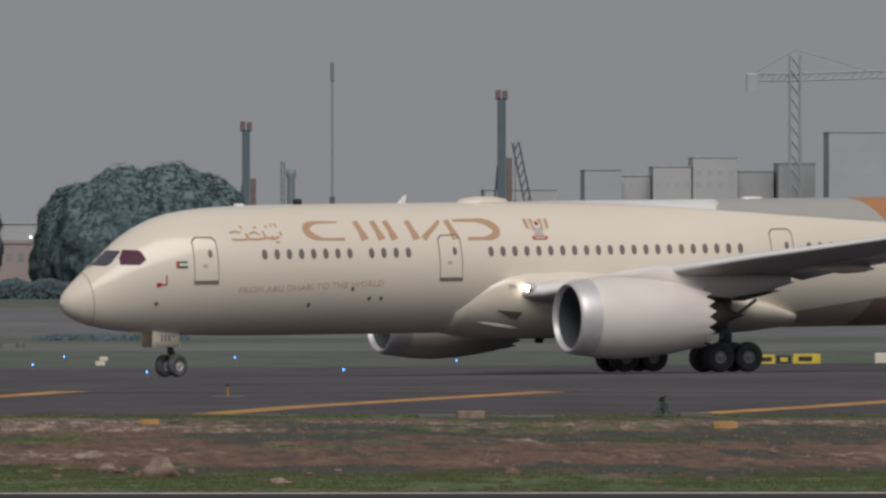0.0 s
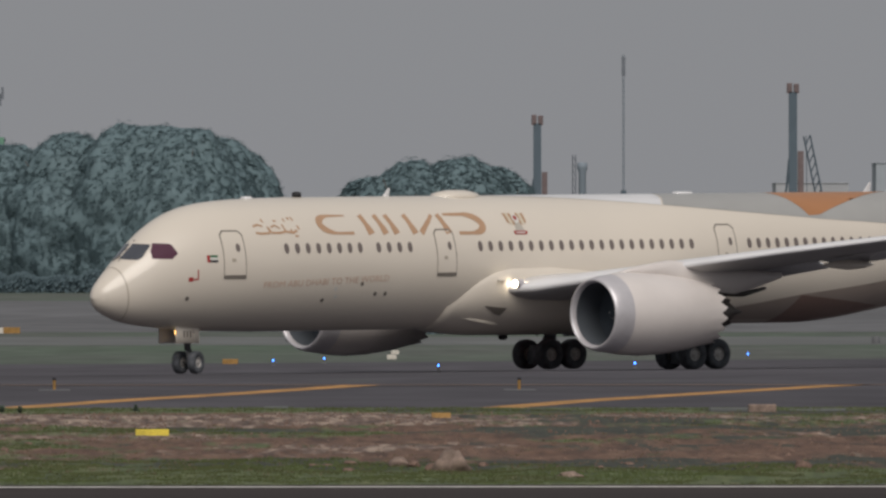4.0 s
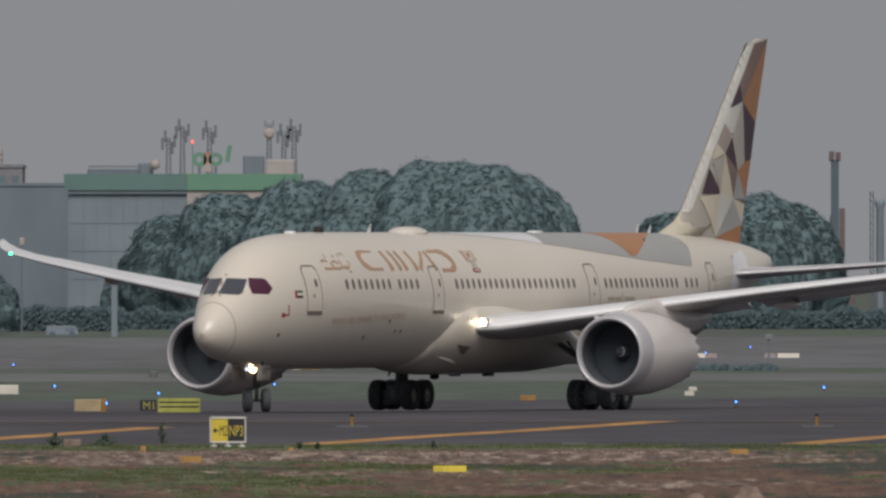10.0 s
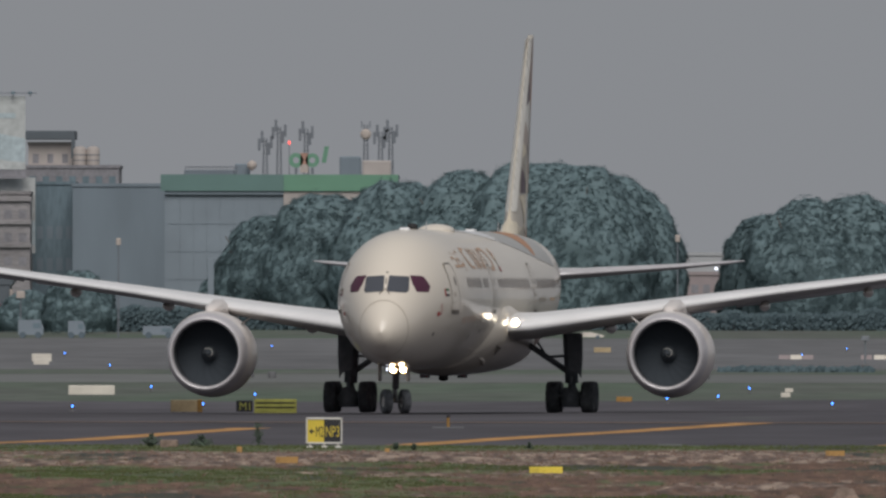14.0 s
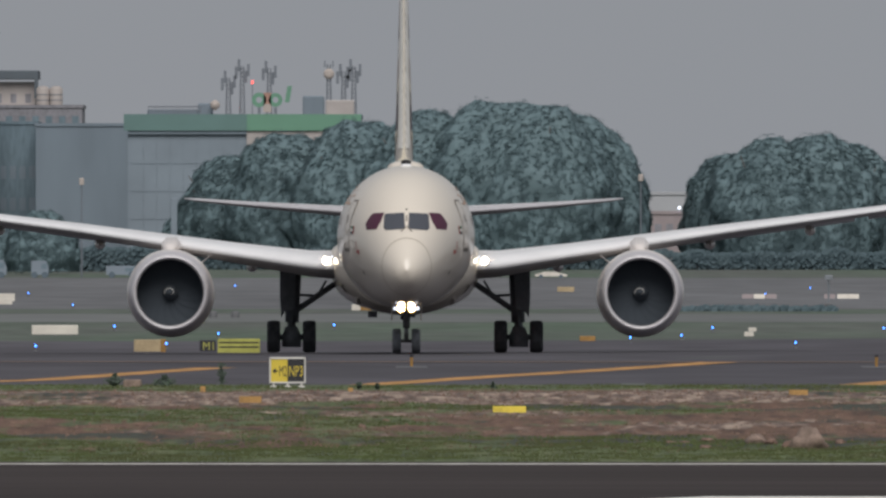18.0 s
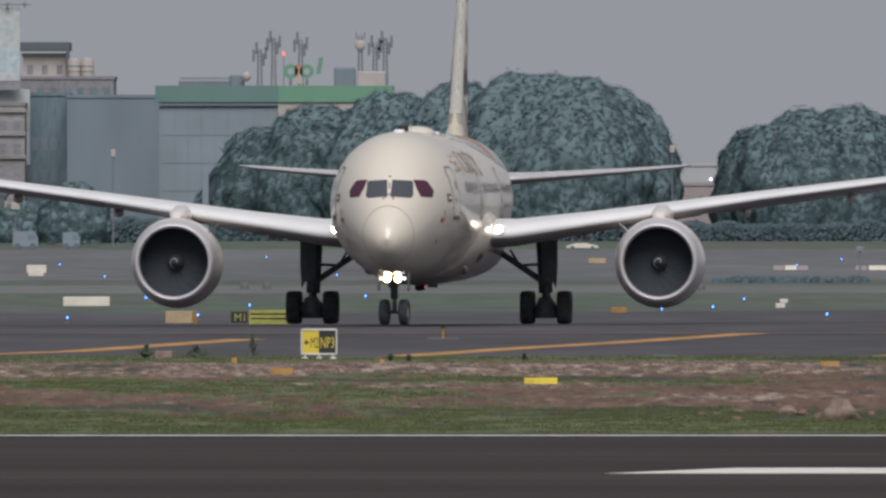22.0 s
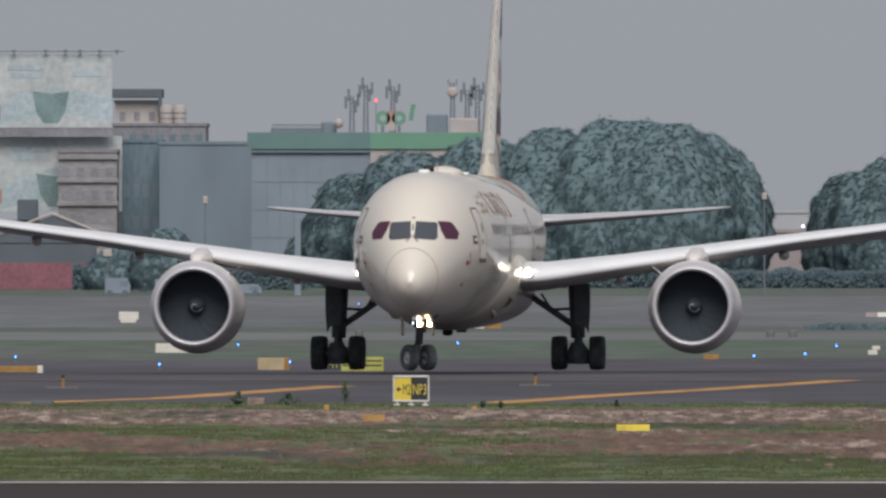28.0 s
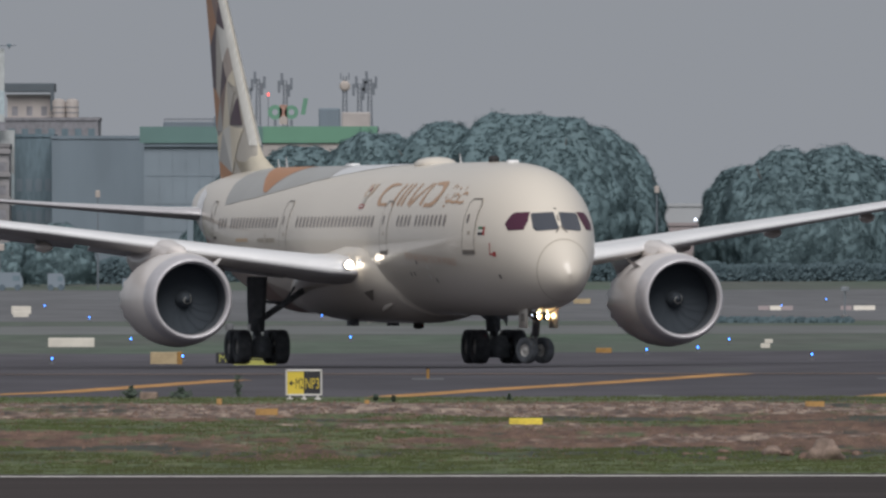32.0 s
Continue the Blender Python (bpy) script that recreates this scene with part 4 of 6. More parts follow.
    rr.append([(-7.75 - 0.22 * (1 - abs((j % 4) - 2) / 2), 0.68 * math.cos(2 * math.pi * j / 40), 0.68 * math.sin(2 * math.pi * j / 40)) for j in range(40)])
    v, f = loft(rr)
    part("core_nozzle", data("core_nozzle", v, f, M["core"], True), eng, "dark core nozzle")
    v, f = lathe([(-7.2, 0.46), (-8.0, 0.36), (-9.0, 0.02)], 24)
    part("exhaust_plug", data("exhaust_plug", v, f, M["core"], True), eng)
    # fan with curved blades, spinner and its spiral
    fv, ff = lathe([(-0.022, 1.42), (-0.022, 0.3)], 36)
    fan = part("fan", data("fan", fv, ff, M["fan"]), plane, "dark fan with curved blades", pose(-22.65, ey, ez))
    edge = []
    for i in range(7):
        r = 0.3 + 1.11 * i / 6
        a = 0.35 * (i / 6) ** 1.5
        tw = 0.16 + 0.05 * i / 6
        edge += [(0.005, r * math.cos(a), r * math.sin(a)), (-0.005, r * math.cos(a + tw), r * math.sin(a + tw))]
    blade = data("blade", edge, [(2 * i, 2 * i + 1, 2 * i + 3, 2 * i + 2) for i in range(6)], M["fan"], True)
    for k in range(18):
        part("blade", blade, fan, "", pose(0, 0, 0, 20 * k))
    sv, sf = lathe([(0.55, 0.01), (0.42, 0.13), (0.2, 0.25), (-0.05, 0.34)], 24)
    n0 = len(sf)
    cv, cf = [], []
    for i in range(20):
        a, r = i * 0.26, 0.05 + 0.010 * i
        x = float(np.interp(r, [0.01, 0.13, 0.25, 0.34], [0.55, 0.42, 0.2, -0.05])) + 0.012
        cv += [(x, r * math.cos(a), r * math.sin(a)), (x - 0.055, (r + 0.035) * math.cos(a), (r + 0.035) * math.sin(a))]
        if i:
            cf.append((2 * i - 2, 2 * i - 1, 2 * i + 1, 2 * i))
    sv, sf = join((sv, sf), (cv, cf))
    me = data("spinner", sv, sf, [M["fan"], M["light"]], True)
    for p in me.polygons:
        p.material_index = 1 if p.index >= n0 else 0
    spinner = part("spinner", me, eng, "dark spinner with a white spiral", pose(-1.5, 0, 0))
    FANS += [fan, spinner]
    # strake on the inner side of the cowl
    v, f = loft([[(-1.7, -s * 1.32, 1.28), (-2.2, -s * 1.30, 1.30), (-2.9, -s * 1.30, 1.28), (-2.2, -s * 1.34, 1.24)], [(-2.35, -s * 1.72, 1.62), (-2.5, -s * 1.70, 1.62), (-2.85, -s * 1.70, 1.60), (-2.5, -s * 1.74, 1.58)]], True, True)
    part("strake", data("strake", v, f, M["nacelle"]), eng)
    # pylon
    rr = []
    for x, zb, zt, w in ((-1.6, 1.80, 1.86, 0.12), (-2.8, 1.7, 2.12, 0.34), (-4.6, 1.25, 2.35, 0.42), (-6.6, 0.95, 2.1, 0.42), (-8.2, 0.80, 1.95, 0.36), (-9.6, 1.05, 1.85, 0.26), (-11.4, 1.5, 1.75, 0.08)):
        rr.append([(x, w * a, zb + (zt - zb) * b) for a, b in ((1, 0), (1, .8), (.5, 1), (-.5, 1), (-1, .8), (-1, 0))])
    v, f = loft(rr, True, True)
    hv, hf = loft([[(x, w * a, z0 + (z1 - z0) * b) for a, b in ((1, 0), (1, 1), (-1, 1), (-1, 0))] for x, z0, z1, w in ((-6.3, 0.95, 1.2, 0.34), (-7.6, 0.70, 1.0, 0.34), (-8.9, 0.66, 0.86, 0.24), (-10.4, 0.98, 1.1, 0.1))], True, True)
    part("heat_shield", data("heat_shield", hv, hf, M["core"], True), eng, "dark heat shield under the pylon")
    part("pylon", data("pylon", v, f, M["nacelle"], True), eng)

# fin with its facets
def fin_le(z):
    return -51.98 - (z - 8.86) * 1.004


def fin_te(z):
    return -58.73 - (z - 7.25) * 0.366


def fin_half(x, z):
    c = (fin_le(z) - x) / (fin_le(z) - fin_te(z))
    th = float(np.interp(z, [7, 17], [0.44, 0.12]))
    return th * float(np.interp(c, [0, .02, .08, .2, .35, .6, 1], [0, .3, .62, .92, 1, .72, .05]))


rr = []
for z in [7.0 + 0.5 * i for i in range(19)] + [16.3, 16.7, 16.9]:
    le, te = fin_le(z), fin_te(z)
    if z > 16:
        le -= (z - 16) ** 2 * 1.0
    cs = [0, .02, .08, .2, .35, .6, 1]
    pts = [(le - c * (le - te), fin_half(fin_le(z) - c * (fin_le(z) - te), z), z) for c in cs]
    rr.append(pts + [(x, -y, zz) for x, y, zz in pts[::-1][:-1]])
v, f = loft(rr, True, True)
fin = part("fin", data("fin", v, f, M["stone"], True), plane, "swept fin painted in a patchwork of triangles")
rr = []
for z, le, w in ((7.6, -47.9, 0.5), (8.0, -49.6, 0.34), (8.5, -51.2, 0.26), (9.2, -52.4, 0.2)):
    rr.append([(le, 0, z), (le - 1.2, w, z), (le - 4, w * 1.4, z), (le - 4, -w * 1.4, z), (le - 1.2, -w, z)])
v, f = loft(rr, True, True)
part("fin_fillet", data("fin_fillet", v, f, M["cream"], True), plane)
FP = dict(a=(62.31, 16.88), b=(60.0, 16.6), c=(58.54, 14.9), d=(57.17, 13.61), e=(58.84, 13.99), f=(60.72, 13.04), g=(56.72, 13.0), h=(57.47, 12.35), i=(59.29, 11.22), j=(60.2, 11.36), k=(56.54, 11.6), l=(58.28, 10.81),
          m=(55.18, 11.31), n=(55.8, 12.03), o=(54.81, 10.92), p=(53.82, 9.74), q=(55.87, 9.76), r=(57.73, 9.55), s=(59.5, 9.52), u=(59.4, 9.29), v=(55.29, 7.78), w=(59.06, 8.36), x=(58.73, 7.3), y=(53.57, 9.59))
for s in (1, -1):
    def fin_map(x, z, s=s):
        x = max(-fin_le(z) + 0.02, min(-fin_te(z), x))
        return (-x, s * (fin_half(-x, z) + 0.03), z)
    for poly, m in (("bcea", "brown"), ("aef", "orange"), ("ced", "plum"), ("efji", "plum"), ("gdeh", "light"), ("ehli", "stone"), ("gnkh", "taupe"), ("hkl", "plum"), ("nmk", "cream"), ("klr", "brown"), ("kqr", "cream"),
                    ("mokq", "stone"), ("opq", "plum"), ("lijs", "orange"), ("lrs", "grey"), ("yvq", "cream"), ("qvr", "light"), ("rvw", "grey"), ("ruw", "cream"), ("vxw", "orange")):
        patch("facet", [FP[c] for c in poly], fin_map, M[m], fin, 0.25, 0.25)
    patch("fin_edge", [(51.9, 8.9), (59.8, 16.7), (60.45, 16.7), (52.62, 8.9)], lambda x, z: (lambda q: (q[0], q[1] + s * 0.006, q[2]))(fin_map(x, z)), M["light"], fin, 0.12, 0.4, "pale leading edge strip")

fin.matrix_basis = pose(0, 0, 8) @ Matrix.Diagonal((1, 1, 1.02, 1)) @ pose(0, 0, -8)

# tail cone outlet
v, f = lathe([(-0.1, 0.3), (0.0, 0.24), (0.3, 0.2)], 16, (-62.0, 0, 6.6))
part("tail_outlet", data("tail_outlet", v, f, M["core"], True), plane)


# ---- landing gear ----
NOSE_Z, MAIN_Z, MAIN_X, NOSE_X = 0.15, -0.02, -31.6, -5.8


def wheel_mesh(r, w, rim):
    """A tyre with rounded shoulders and a pale dished hub, axle along y."""
    h = w / 2
    prof = [(-h * 0.72, rim), (-h * 0.95, rim + 0.06), (-h, r * 0.86), (-h * 0.86, r * 0.965), (-h * 0.45, r), (0, r * 1.003), (h * 0.45, r), (h * 0.86, r * 0.965), (h, r * 0.86), (h * 0.95, rim + 0.06), (h * 0.72, rim)]
    tv, tf = lathe(prof, 28, (0, 0, 0), "y")
    hubs = [lathe([(k * h * 0.72, rim), (k * h * 0.55, rim * 0.92), (k * h * 0.5, rim * 0.5), (k * h * 0.72, rim * 0.34), (k * h * 0.76, 0.02)], 20, (0, 0, 0), "y") for k in (-1, 1)]
    n0 = len(tf)
    v, f = join((tv, tf), *hubs)
    bolts = [tube((rim * 0.7 * math.cos(a), k * h * 0.5, rim * 0.7 * math.sin(a)), (rim * 0.7 * math.cos(a), k * h * 0.6, rim * 0.7 * math.sin(a)), rim * 0.1, n=6) for k in (-1, 1) for a in [2 * math.pi * i / 7 for i in range(7)]]
    n1 = len(f)
    v, f = join((v, f), *bolts)
    me = data("wheel", v, f, [M["tyre"], M["hub"], M["strut_dark"]], True)
    for p in me.polygons:
        p.material_index = 0 if p.index < n0 else 1 if p.index < n1 else 2
    return me


nose_wheel, main_wheel = wheel_mesh(0.51, 0.36, 0.24), wheel_mesh(0.69, 0.56, 0.30)
nose_gear = new("nose_gear")
nose_gear.parent = plane
nose_gear["label"] = "steerable nose gear with twin wheels and lit lamps"
nose_gear.matrix_basis = pose(NOSE_X, 0, NOSE_Z)
WHEELS = []
for y in (0.40, -0.40):
    WHEELS.append((part("wheel", nose_wheel, nose_gear, "", pose(0, y, 0.51)), 0.51, (0, y, 0.51)))
v, f = join(tube((0, -0.4, 0.51), (0, 0.4, 0.51), 0.07), tube((0, 0, 0.45), (0.02, 0, 1.15), 0.09), tube((0.02, 0, 1.05), (0.12, 0, 2.2), 0.15, n=12), tube((-0.2, 0, 0.6), (-0.32, 0, 0.9), 0.05), tube((-0.32, 0, 0.9), (-0.1, 0, 1.25), 0.05))
part("strut", data("strut", v, f, M["strut"], True), nose_gear)
v, f = join(tube((0.1, -0.25, 1.75), (1.3, -0.1, 2.2), 0.06), tube((0.1, 0.25, 1.75), (1.3, 0.1, 2.2), 0.06))
part("drag_brace", data("drag_brace", v, f, M["strut"], True), nose_gear)
for y in (0.22, -0.22):
    v, f = lathe([(-0.13, 0.01), (-0.13, 0.17)], 18, (0.52, y, 1.86))
    hv, hf = lathe([(-0.42, 0.1), (-0.34, 0.18), (0.06, 0.19), (0.06, 0.175), (-0.15, 0.172)], 18, (0.52, y, 1.86))
    part("lamp_housing", data("lamp_housing", hv, hf, M["hood"], True), nose_gear)
    part("taxi_light", data("taxi_light", v, f, M["lamp_warm"], True), nose_gear, "bright warm taxi lamp")
    # Glowing ring added round the lens for the lamp's yellow halo.
    v, f = lathe([(-0.125, 0.12), (-0.07, 0.172)], 18, (0.52, y, 1.86))
    part("halo_ring", data("halo_ring", v, f, M["lamp_rim"], True), nose_gear, "amber ring carrying the lamp's halo as glow")
for y in (0.46, -0.46):
    v, f = lathe([(0.0, 0.01), (0.0, 0.07)], 14, (0.3, y, 1.86))
    hv, hf = lathe([(-0.16, 0.05), (-0.1, 0.085), (0.1, 0.085), (0.1, 0.075), (-0.02, 0.072)], 14, (0.3, y, 1.86))
    part("lamp_housing", data("lamp_housing", hv, hf, M["strut"], True), nose_gear)
    part("turnoff_light", data("turnoff_light", v, f, M["lamp_soft"], True), nose_gear)
for s in (1, -1):
    v, f = box(0.05, 1.4, s * 0.60 - 0.02, s * 0.60 + 0.02, 1.36, 2.16, 0.03)
    door = part("gear_door", data("gear_door", v, f, M["champagne"], True), plane, "champagne nose gear door", pose(NOSE_X - 0.2, 0, NOSE_Z))
    for k in (0.52, 0.70, 0.88):
        v, f = box(k, k + 0.09, s * 0.625 - 0.004, s * 0.625 + 0.004, 1.62, 1.92)
        part("door_mark", data("door_mark", v, f, M["seam"]), door, "dark bar marking")
    v, f = box(0.42, 0.44, s * 0.625 - 0.004, s * 0.625 + 0.004, 1.38, 2.14)
    part("door_seam", data("door_seam", v, f, M["faint"]), door)
for s in (1, -1):
    gear = new("main_gear")
    gear.parent = plane
    gear.matrix_basis = pose(MAIN_X, s * 4.9, MAIN_Z)
    gear["label"] = "main gear leg with a four-wheel bogie"
    for x in (0.73, -0.73):
        for y in (0.77, -0.77):
            WHEELS.append((part("wheel", main_wheel, gear, "", pose(x, y, 0.69)), 0.69, (x, y, 0.69)))
    v, f = join(tube((0.73, -0.72, 0.67), (0.73, 0.72, 0.67), 0.12), tube((-0.73, -0.72, 0.67), (-0.73, 0.72, 0.67), 0.12), tube((0.95, 0, 0.62), (-0.95, 0, 0.62), 0.24), tube((0, 0, 0.6), (0, 0, 1.3), 0.22, 0.18, 12), loft([[(x, -0.40, 0.24), (x, 0.40, 0.24), (x, 0.42, 0.7), (x, 0.26, 1.12), (x, -0.26, 1.12), (x, -0.42, 0.7)] for x in (0.98, 0.5)], True, True), loft([[(x, -0.40, 0.24), (x, 0.40, 0.24), (x, 0.42, 0.7), (x, 0.3, 0.95), (x, -0.3, 0.95), (x, -0.42, 0.7)] for x in (-0.5, -0.98)], True, True), tube((0.5, 0, 0.78), (0.75, 0, 0.95), 0.1))
    part("bogie_beam", data("bogie_beam", v, f, M["strut_dark"], True), gear)
    v, f = tube((0, 0, 0.6), (-0.02, -s * 0.02, 1.55), 0.12, n=14)
    part("oleo", data("oleo", v, f, M["oleo"], True), gear, "bright sliding tube")
    v, f = join(tube((-0.02, -s * 0.02, 1.3), (-0.05, -s * 0.1, 3.5), 0.29, 0.33, 16), tube((0.28, 0, 0.8), (0.42, 0, 1.25), 0.06), tube((0.42, 0, 1.25), (0.12, 0, 1.75), 0.06))
    part("leg", data("leg", v, f, M["strut_dark"], True), gear)
    v, f = join(tube((0, -s * 0.1, 1.75), (0.25, -s * 2.0, 3.05), 0.13), tube((0, -s * 0.15, 2.5), (0.1, -s * 1.1, 2.45), 0.06), tube((0.1, -s * 1.1, 2.45), (0.2, -s * 1.5, 3.1), 0.05), tube((0, 0, 2.2), (-1.6, 0, 3.3), 0.08))
    part("side_brace", data("side_brace", v, f, M["strut_dark"], True), gear)
    v, f = loft([[(x, -s * 0.12, 1.9), (x, s * 0.3, 1.75), (x, s * 0.44, 1.5), (x, s * 0.5, 2.4), (x, s * 0.5, 3.5), (x, -s * 0.2, 3.5)] for x in (0.36, 0.42)], True, True)
    part("leg_door", data("leg_door", v, f, M["strut_dark"]), gear, "dark door on the leg")

# ---- signs, lights and markers on the airfield ----
def sign_text(text, size, x, z, y, m, parent, wide=None):
    v, f = letters(text, size)
    if wide:
        k = wide / max(p[0] for p in v)
        v = [(p[0] * k, p[1], 0) for p in v]
    return part("lettering", data("lettering", [(x + p[0], y, z + p[1]) for p in v], f, m), parent)


def guidance_sign():
    g = thing("guidance_sign", "yellow and black taxiway sign in a pale frame", "sign", (-4.60, 413.0, 0.02))
    g.scale = (0.93, 1, 0.86)
    v, f = box(0, 0.5, 0, 0.1, 0.14, 0.93, 0.01)
    part("yellow_panel", data("yellow_panel", v, f, M["sign_yellow"]), g, "yellow panel")
    v, f = box(0.5, 1.0, 0, 0.1, 0.14, 0.93, 0.01)
    part("black_panel", data("black_panel", v, f, M["sign_black"]), g, "black panel")
    v, f = join(box(-0.04, 1.04, -0.02, 0.12, 0.90, 0.96, 0.01), box(-0.04, 1.04, -0.02, 0.12, 0.11, 0.16, 0.01), box(-0.05, 0.0, -0.02, 0.12, 0.11, 0.96, 0.01), box(1.0, 1.05, -0.02, 0.12, 0.11, 0.96, 0.01))
    part("frame", data("frame", v, f, M["sign_frame"]), g)
    for x in (0.08, 0.5, 0.92):
        v, f = join(box(x - 0.03, x + 0.03, 0.02, 0.08, 0, 0.14), box(x - 0.1, x + 0.1, -0.05, 0.15, -0.05, 0.03, 0.02))
        part("foot", data("foot", v, f, M["sign_frame"]), g)
    v, f = join(box(0.09, 0.21, -0.012, -0.004, 0.49, 0.535), ([(0.05, -0.008, 0.512), (0.13, -0.008, 0.42), (0.15, -0.008, 0.46), (0.11, -0.008, 0.512), (0.15, -0.008, 0.565), (0.13, -0.008, 0.60)], [(0, 1, 2, 3), (0, 3, 4, 5)]))
    part("arrow", data("arrow", v, f, M["sign_black"]), g)
    sign_text("M2", 0.50, 0.24, 0.335, -0.008, M["sign_black"], g, 0.24)
    sign_text("NP3", 0.50, 0.53, 0.335, -0.008, M["sign_yellow"], g, 0.43)


def location_board():
    y = 655.0
    g = thing("location_board", "old black and yellow taxiway board, edge-worn", "sign", (-10.46, y, ground_z(-9, y)))
    v, f = box(0, 0.72, 0, 0.12, 0.06, 0.56, 0.02)
    part("black_panel", data("black_panel", v, f, M["sign_black"]), g, "black panel")
    sign_text("M1", 0.50, 0.12, 0.13, -0.008, M["old_yellow"], g, 0.5)
    v, f = box(0.8, 2.68, 0, 0.12, 0.0, 0.62, 0.02)
    part("yellow_panel", data("yellow_panel", v, f, M["old_yellow"]), g, "dull yellow panel")
    for z in (0.22, 0.42):
        v, f = box(0.86, 2.6, -0.012, -0.004, z, z + 0.06)
        part("bar", data("bar", v, f, M["sign_black"]), g, "dark bar of unreadable writing")


guidance_sign()
location_board()


def board(name, x0, x1, y, h, m, label, z0=0.0, cap=None, marks=()):
    """A low airfield board: a panel on short feet."""
    g = thing(name, label, "sign board", (x0, y, ground_z((x0 + x1) / 2, y)))
    w = x1 - x0
    v, f = box(0, w, 0, 0.15, 0.05 + z0, h + z0, 0.03)
    part("panel", data("panel", v, f, M[m]), g)
    if cap:
        v, f = box(w, w + 0.22, -0.01, 0.16, 0.03 + z0, h + 0.02 + z0, 0.03)
        part("end_cap", data("end_cap", v, f, M[cap]), g)
    for k in range(max(1, int(w / 0.8))):
        x = (k + 0.5) * w / max(1, int(w / 0.8))
        v, f = box(x - 0.04, x + 0.04, 0.03, 0.12, -0.15, 0.06 + z0)
        part("foot", data("foot", v, f, M["strut"]), g)
    for a, b, mm in marks:
        v, f = box(w * a, w * b, -0.012, -0.004, z0 + h * 0.3, z0 + h * 0.75)
        part("bar", data("bar", v, f, M[mm]), g, "dark bar of unreadable writing")


board("runway_board", -21.74, -19.24, 794.8, 0.54, "white_board", "long pale blank board on the grass")
board("tan_board", -13.4, -12.2, 656, 0.58, "tan_board", "faded tan board with a yellow end", cap="amber")
board("white_board", -32.4, -30.95, 1086, 0.62, "white_board", "pale blank board far off on the apron")
board("yellow_board", 51.2, 52.0, 775, 0.52, "yellow", "short yellow taxiway board", marks=((0.15, 0.8, "sign_black"),))
board("black_board", 52.1, 52.85, 775, 0.5, "sign_black", "small black airfield board", marks=((0.25, 0.75, "yellow"),))
board("yellow_board", 52.95, 54.4, 775, 0.55, "yellow", "long yellow taxiway board", marks=((0.2, 0.7, "sign_black"),))
board("white_board", 57.5, 59.0, 778, 0.6, "white_board", "pale board beside the taxiway")
board("yellow_board", -5.0, -3.87, 988, 0.46, "amber", "small amber board on the grass")
board("white_board", -5.6, -5.0, 988, 0.44, "white_board", "small pale board on the grass")
board("tan_board", -22.43, -20.9, 591, 0.30, "amber", "low amber board with pale ends", cap="white_board")
board("yellow_board", 7.3, 8.1, 746, 0.3, "amber", "small amber box on the grass")
board("white_board", 16.3, 16.8, 778, 0.28, "white_board", "small pale cabinet on the grass")
board("white_board", 17.3, 17.75, 815, 0.26, "white_board", "small pale cabinet on the grass")
board("white_board", -31.2, -30.1, 1050, 0.45, "white_board", "pale board far off")
board("white_board", 10.06, 11.46, 1216, 0.45, "tan_board", "pale low cabin far off")
for x, y in ((13.2, 920), (14.6, 921), (-14.0, 930), (-12.6, 930), (52.5, 905), (49.0, 905)):
    g = thing("marker_drum", "dull brown drum on the far grass", "drum", (x, y, ground_z(x, y)), "drums on the far grass")
    v, f = lathe([(-0.05, 0.25), (0.35, 0.27), (0.4, 0.2), (0.4, 0.01)], 12, (0, 0, 0), "z")
    part("drum", data("drum", v, f, M["far_pave"], True), g)


def edge_light():
    g = thing("edge_light", "small lit blue taxiway edge light on a short stem", "edge light", (0, 0, 0), "taxiway edge lights")
    v, f = join(tube((0, 0, -0.1), (0, 0, 0.2), 0.03), lathe([(-0.02, 0.12), (0.03, 0.12), (0.05, 0.05)], 10, (0, 0, 0), "z"))
    part("stem", data("stem", v, f, M["strut"]), g)
    v, f = lathe([(0.2, 0.028), (0.25, 0.034), (0.29, 0.026), (0.31, 0.008)], 10, (0, 0, 0), "z")
    part("lens", data("lens", v, f, M["lamp_blue"], True), g, "glowing blue lens")
    return g


LIGHTS = [(-18.94, 699.4), (-11.41, 775.7), (-13.07, 717.2), (-17.32, 1277), (-5.73, 836.4), (12.56, 752.4), (15.37, 817.1), (16.97, 694.6), (37.06, 1771), (25.79, 1152), (24.7, 812.3), (26.65, 705.6), (35.76, 787.0), (45.32, 737.1), (11.64, 1045), (-9.04, 1029), (9.8, 740.6), (-24.87, 1013), (-17.95, 825.6), (-32.0, 1160), (31.5, 1240), (-27.44, 744.8)]
first = edge_light()
for i, (x, y) in enumerate(LIGHTS):
    m = pose(x, y, ground_z(x, y))
    if i == 0:
        first.matrix_basis = m
    else:
        copy_thing(first, m)


def marker_post(x, y):
    g = thing("marker_post", "short orange post on a pale stained base", "post", (x, y, ground_z(x, y)), "orange posts on the taxiway")
    v, f = join(tube((0, 0, 0), (0, 0, 0.24), 0.05), tube((0, 0, 0.24), (0, 0, 0.30), 0.055))
    part("post", data("post", v, f, M["amber"]), g)
    v, f = tube((0, 0, 0.30), (0, 0, 0.38), 0.06)
    part("cap", data("cap", v, f, M["sign_black"]), g)
    v, f = box(-0.5, 0.5, -1.5, 0.8, -0.02, 0.006)
    part("base", data("base", v, f, M["far_pave"]), g)


for x, y in ((-0.75, 468.0), (-15.5, 461.0), (14.0, 468.0)):
    marker_post(x, y)


def kerb_marker(x, y, w, h, m, label, legs=False):
    g = thing("kerb_marker", label, "marker", (x, y, ground_z(x, y) + bumps(x, y) * 0.8), "painted markers on the verge")
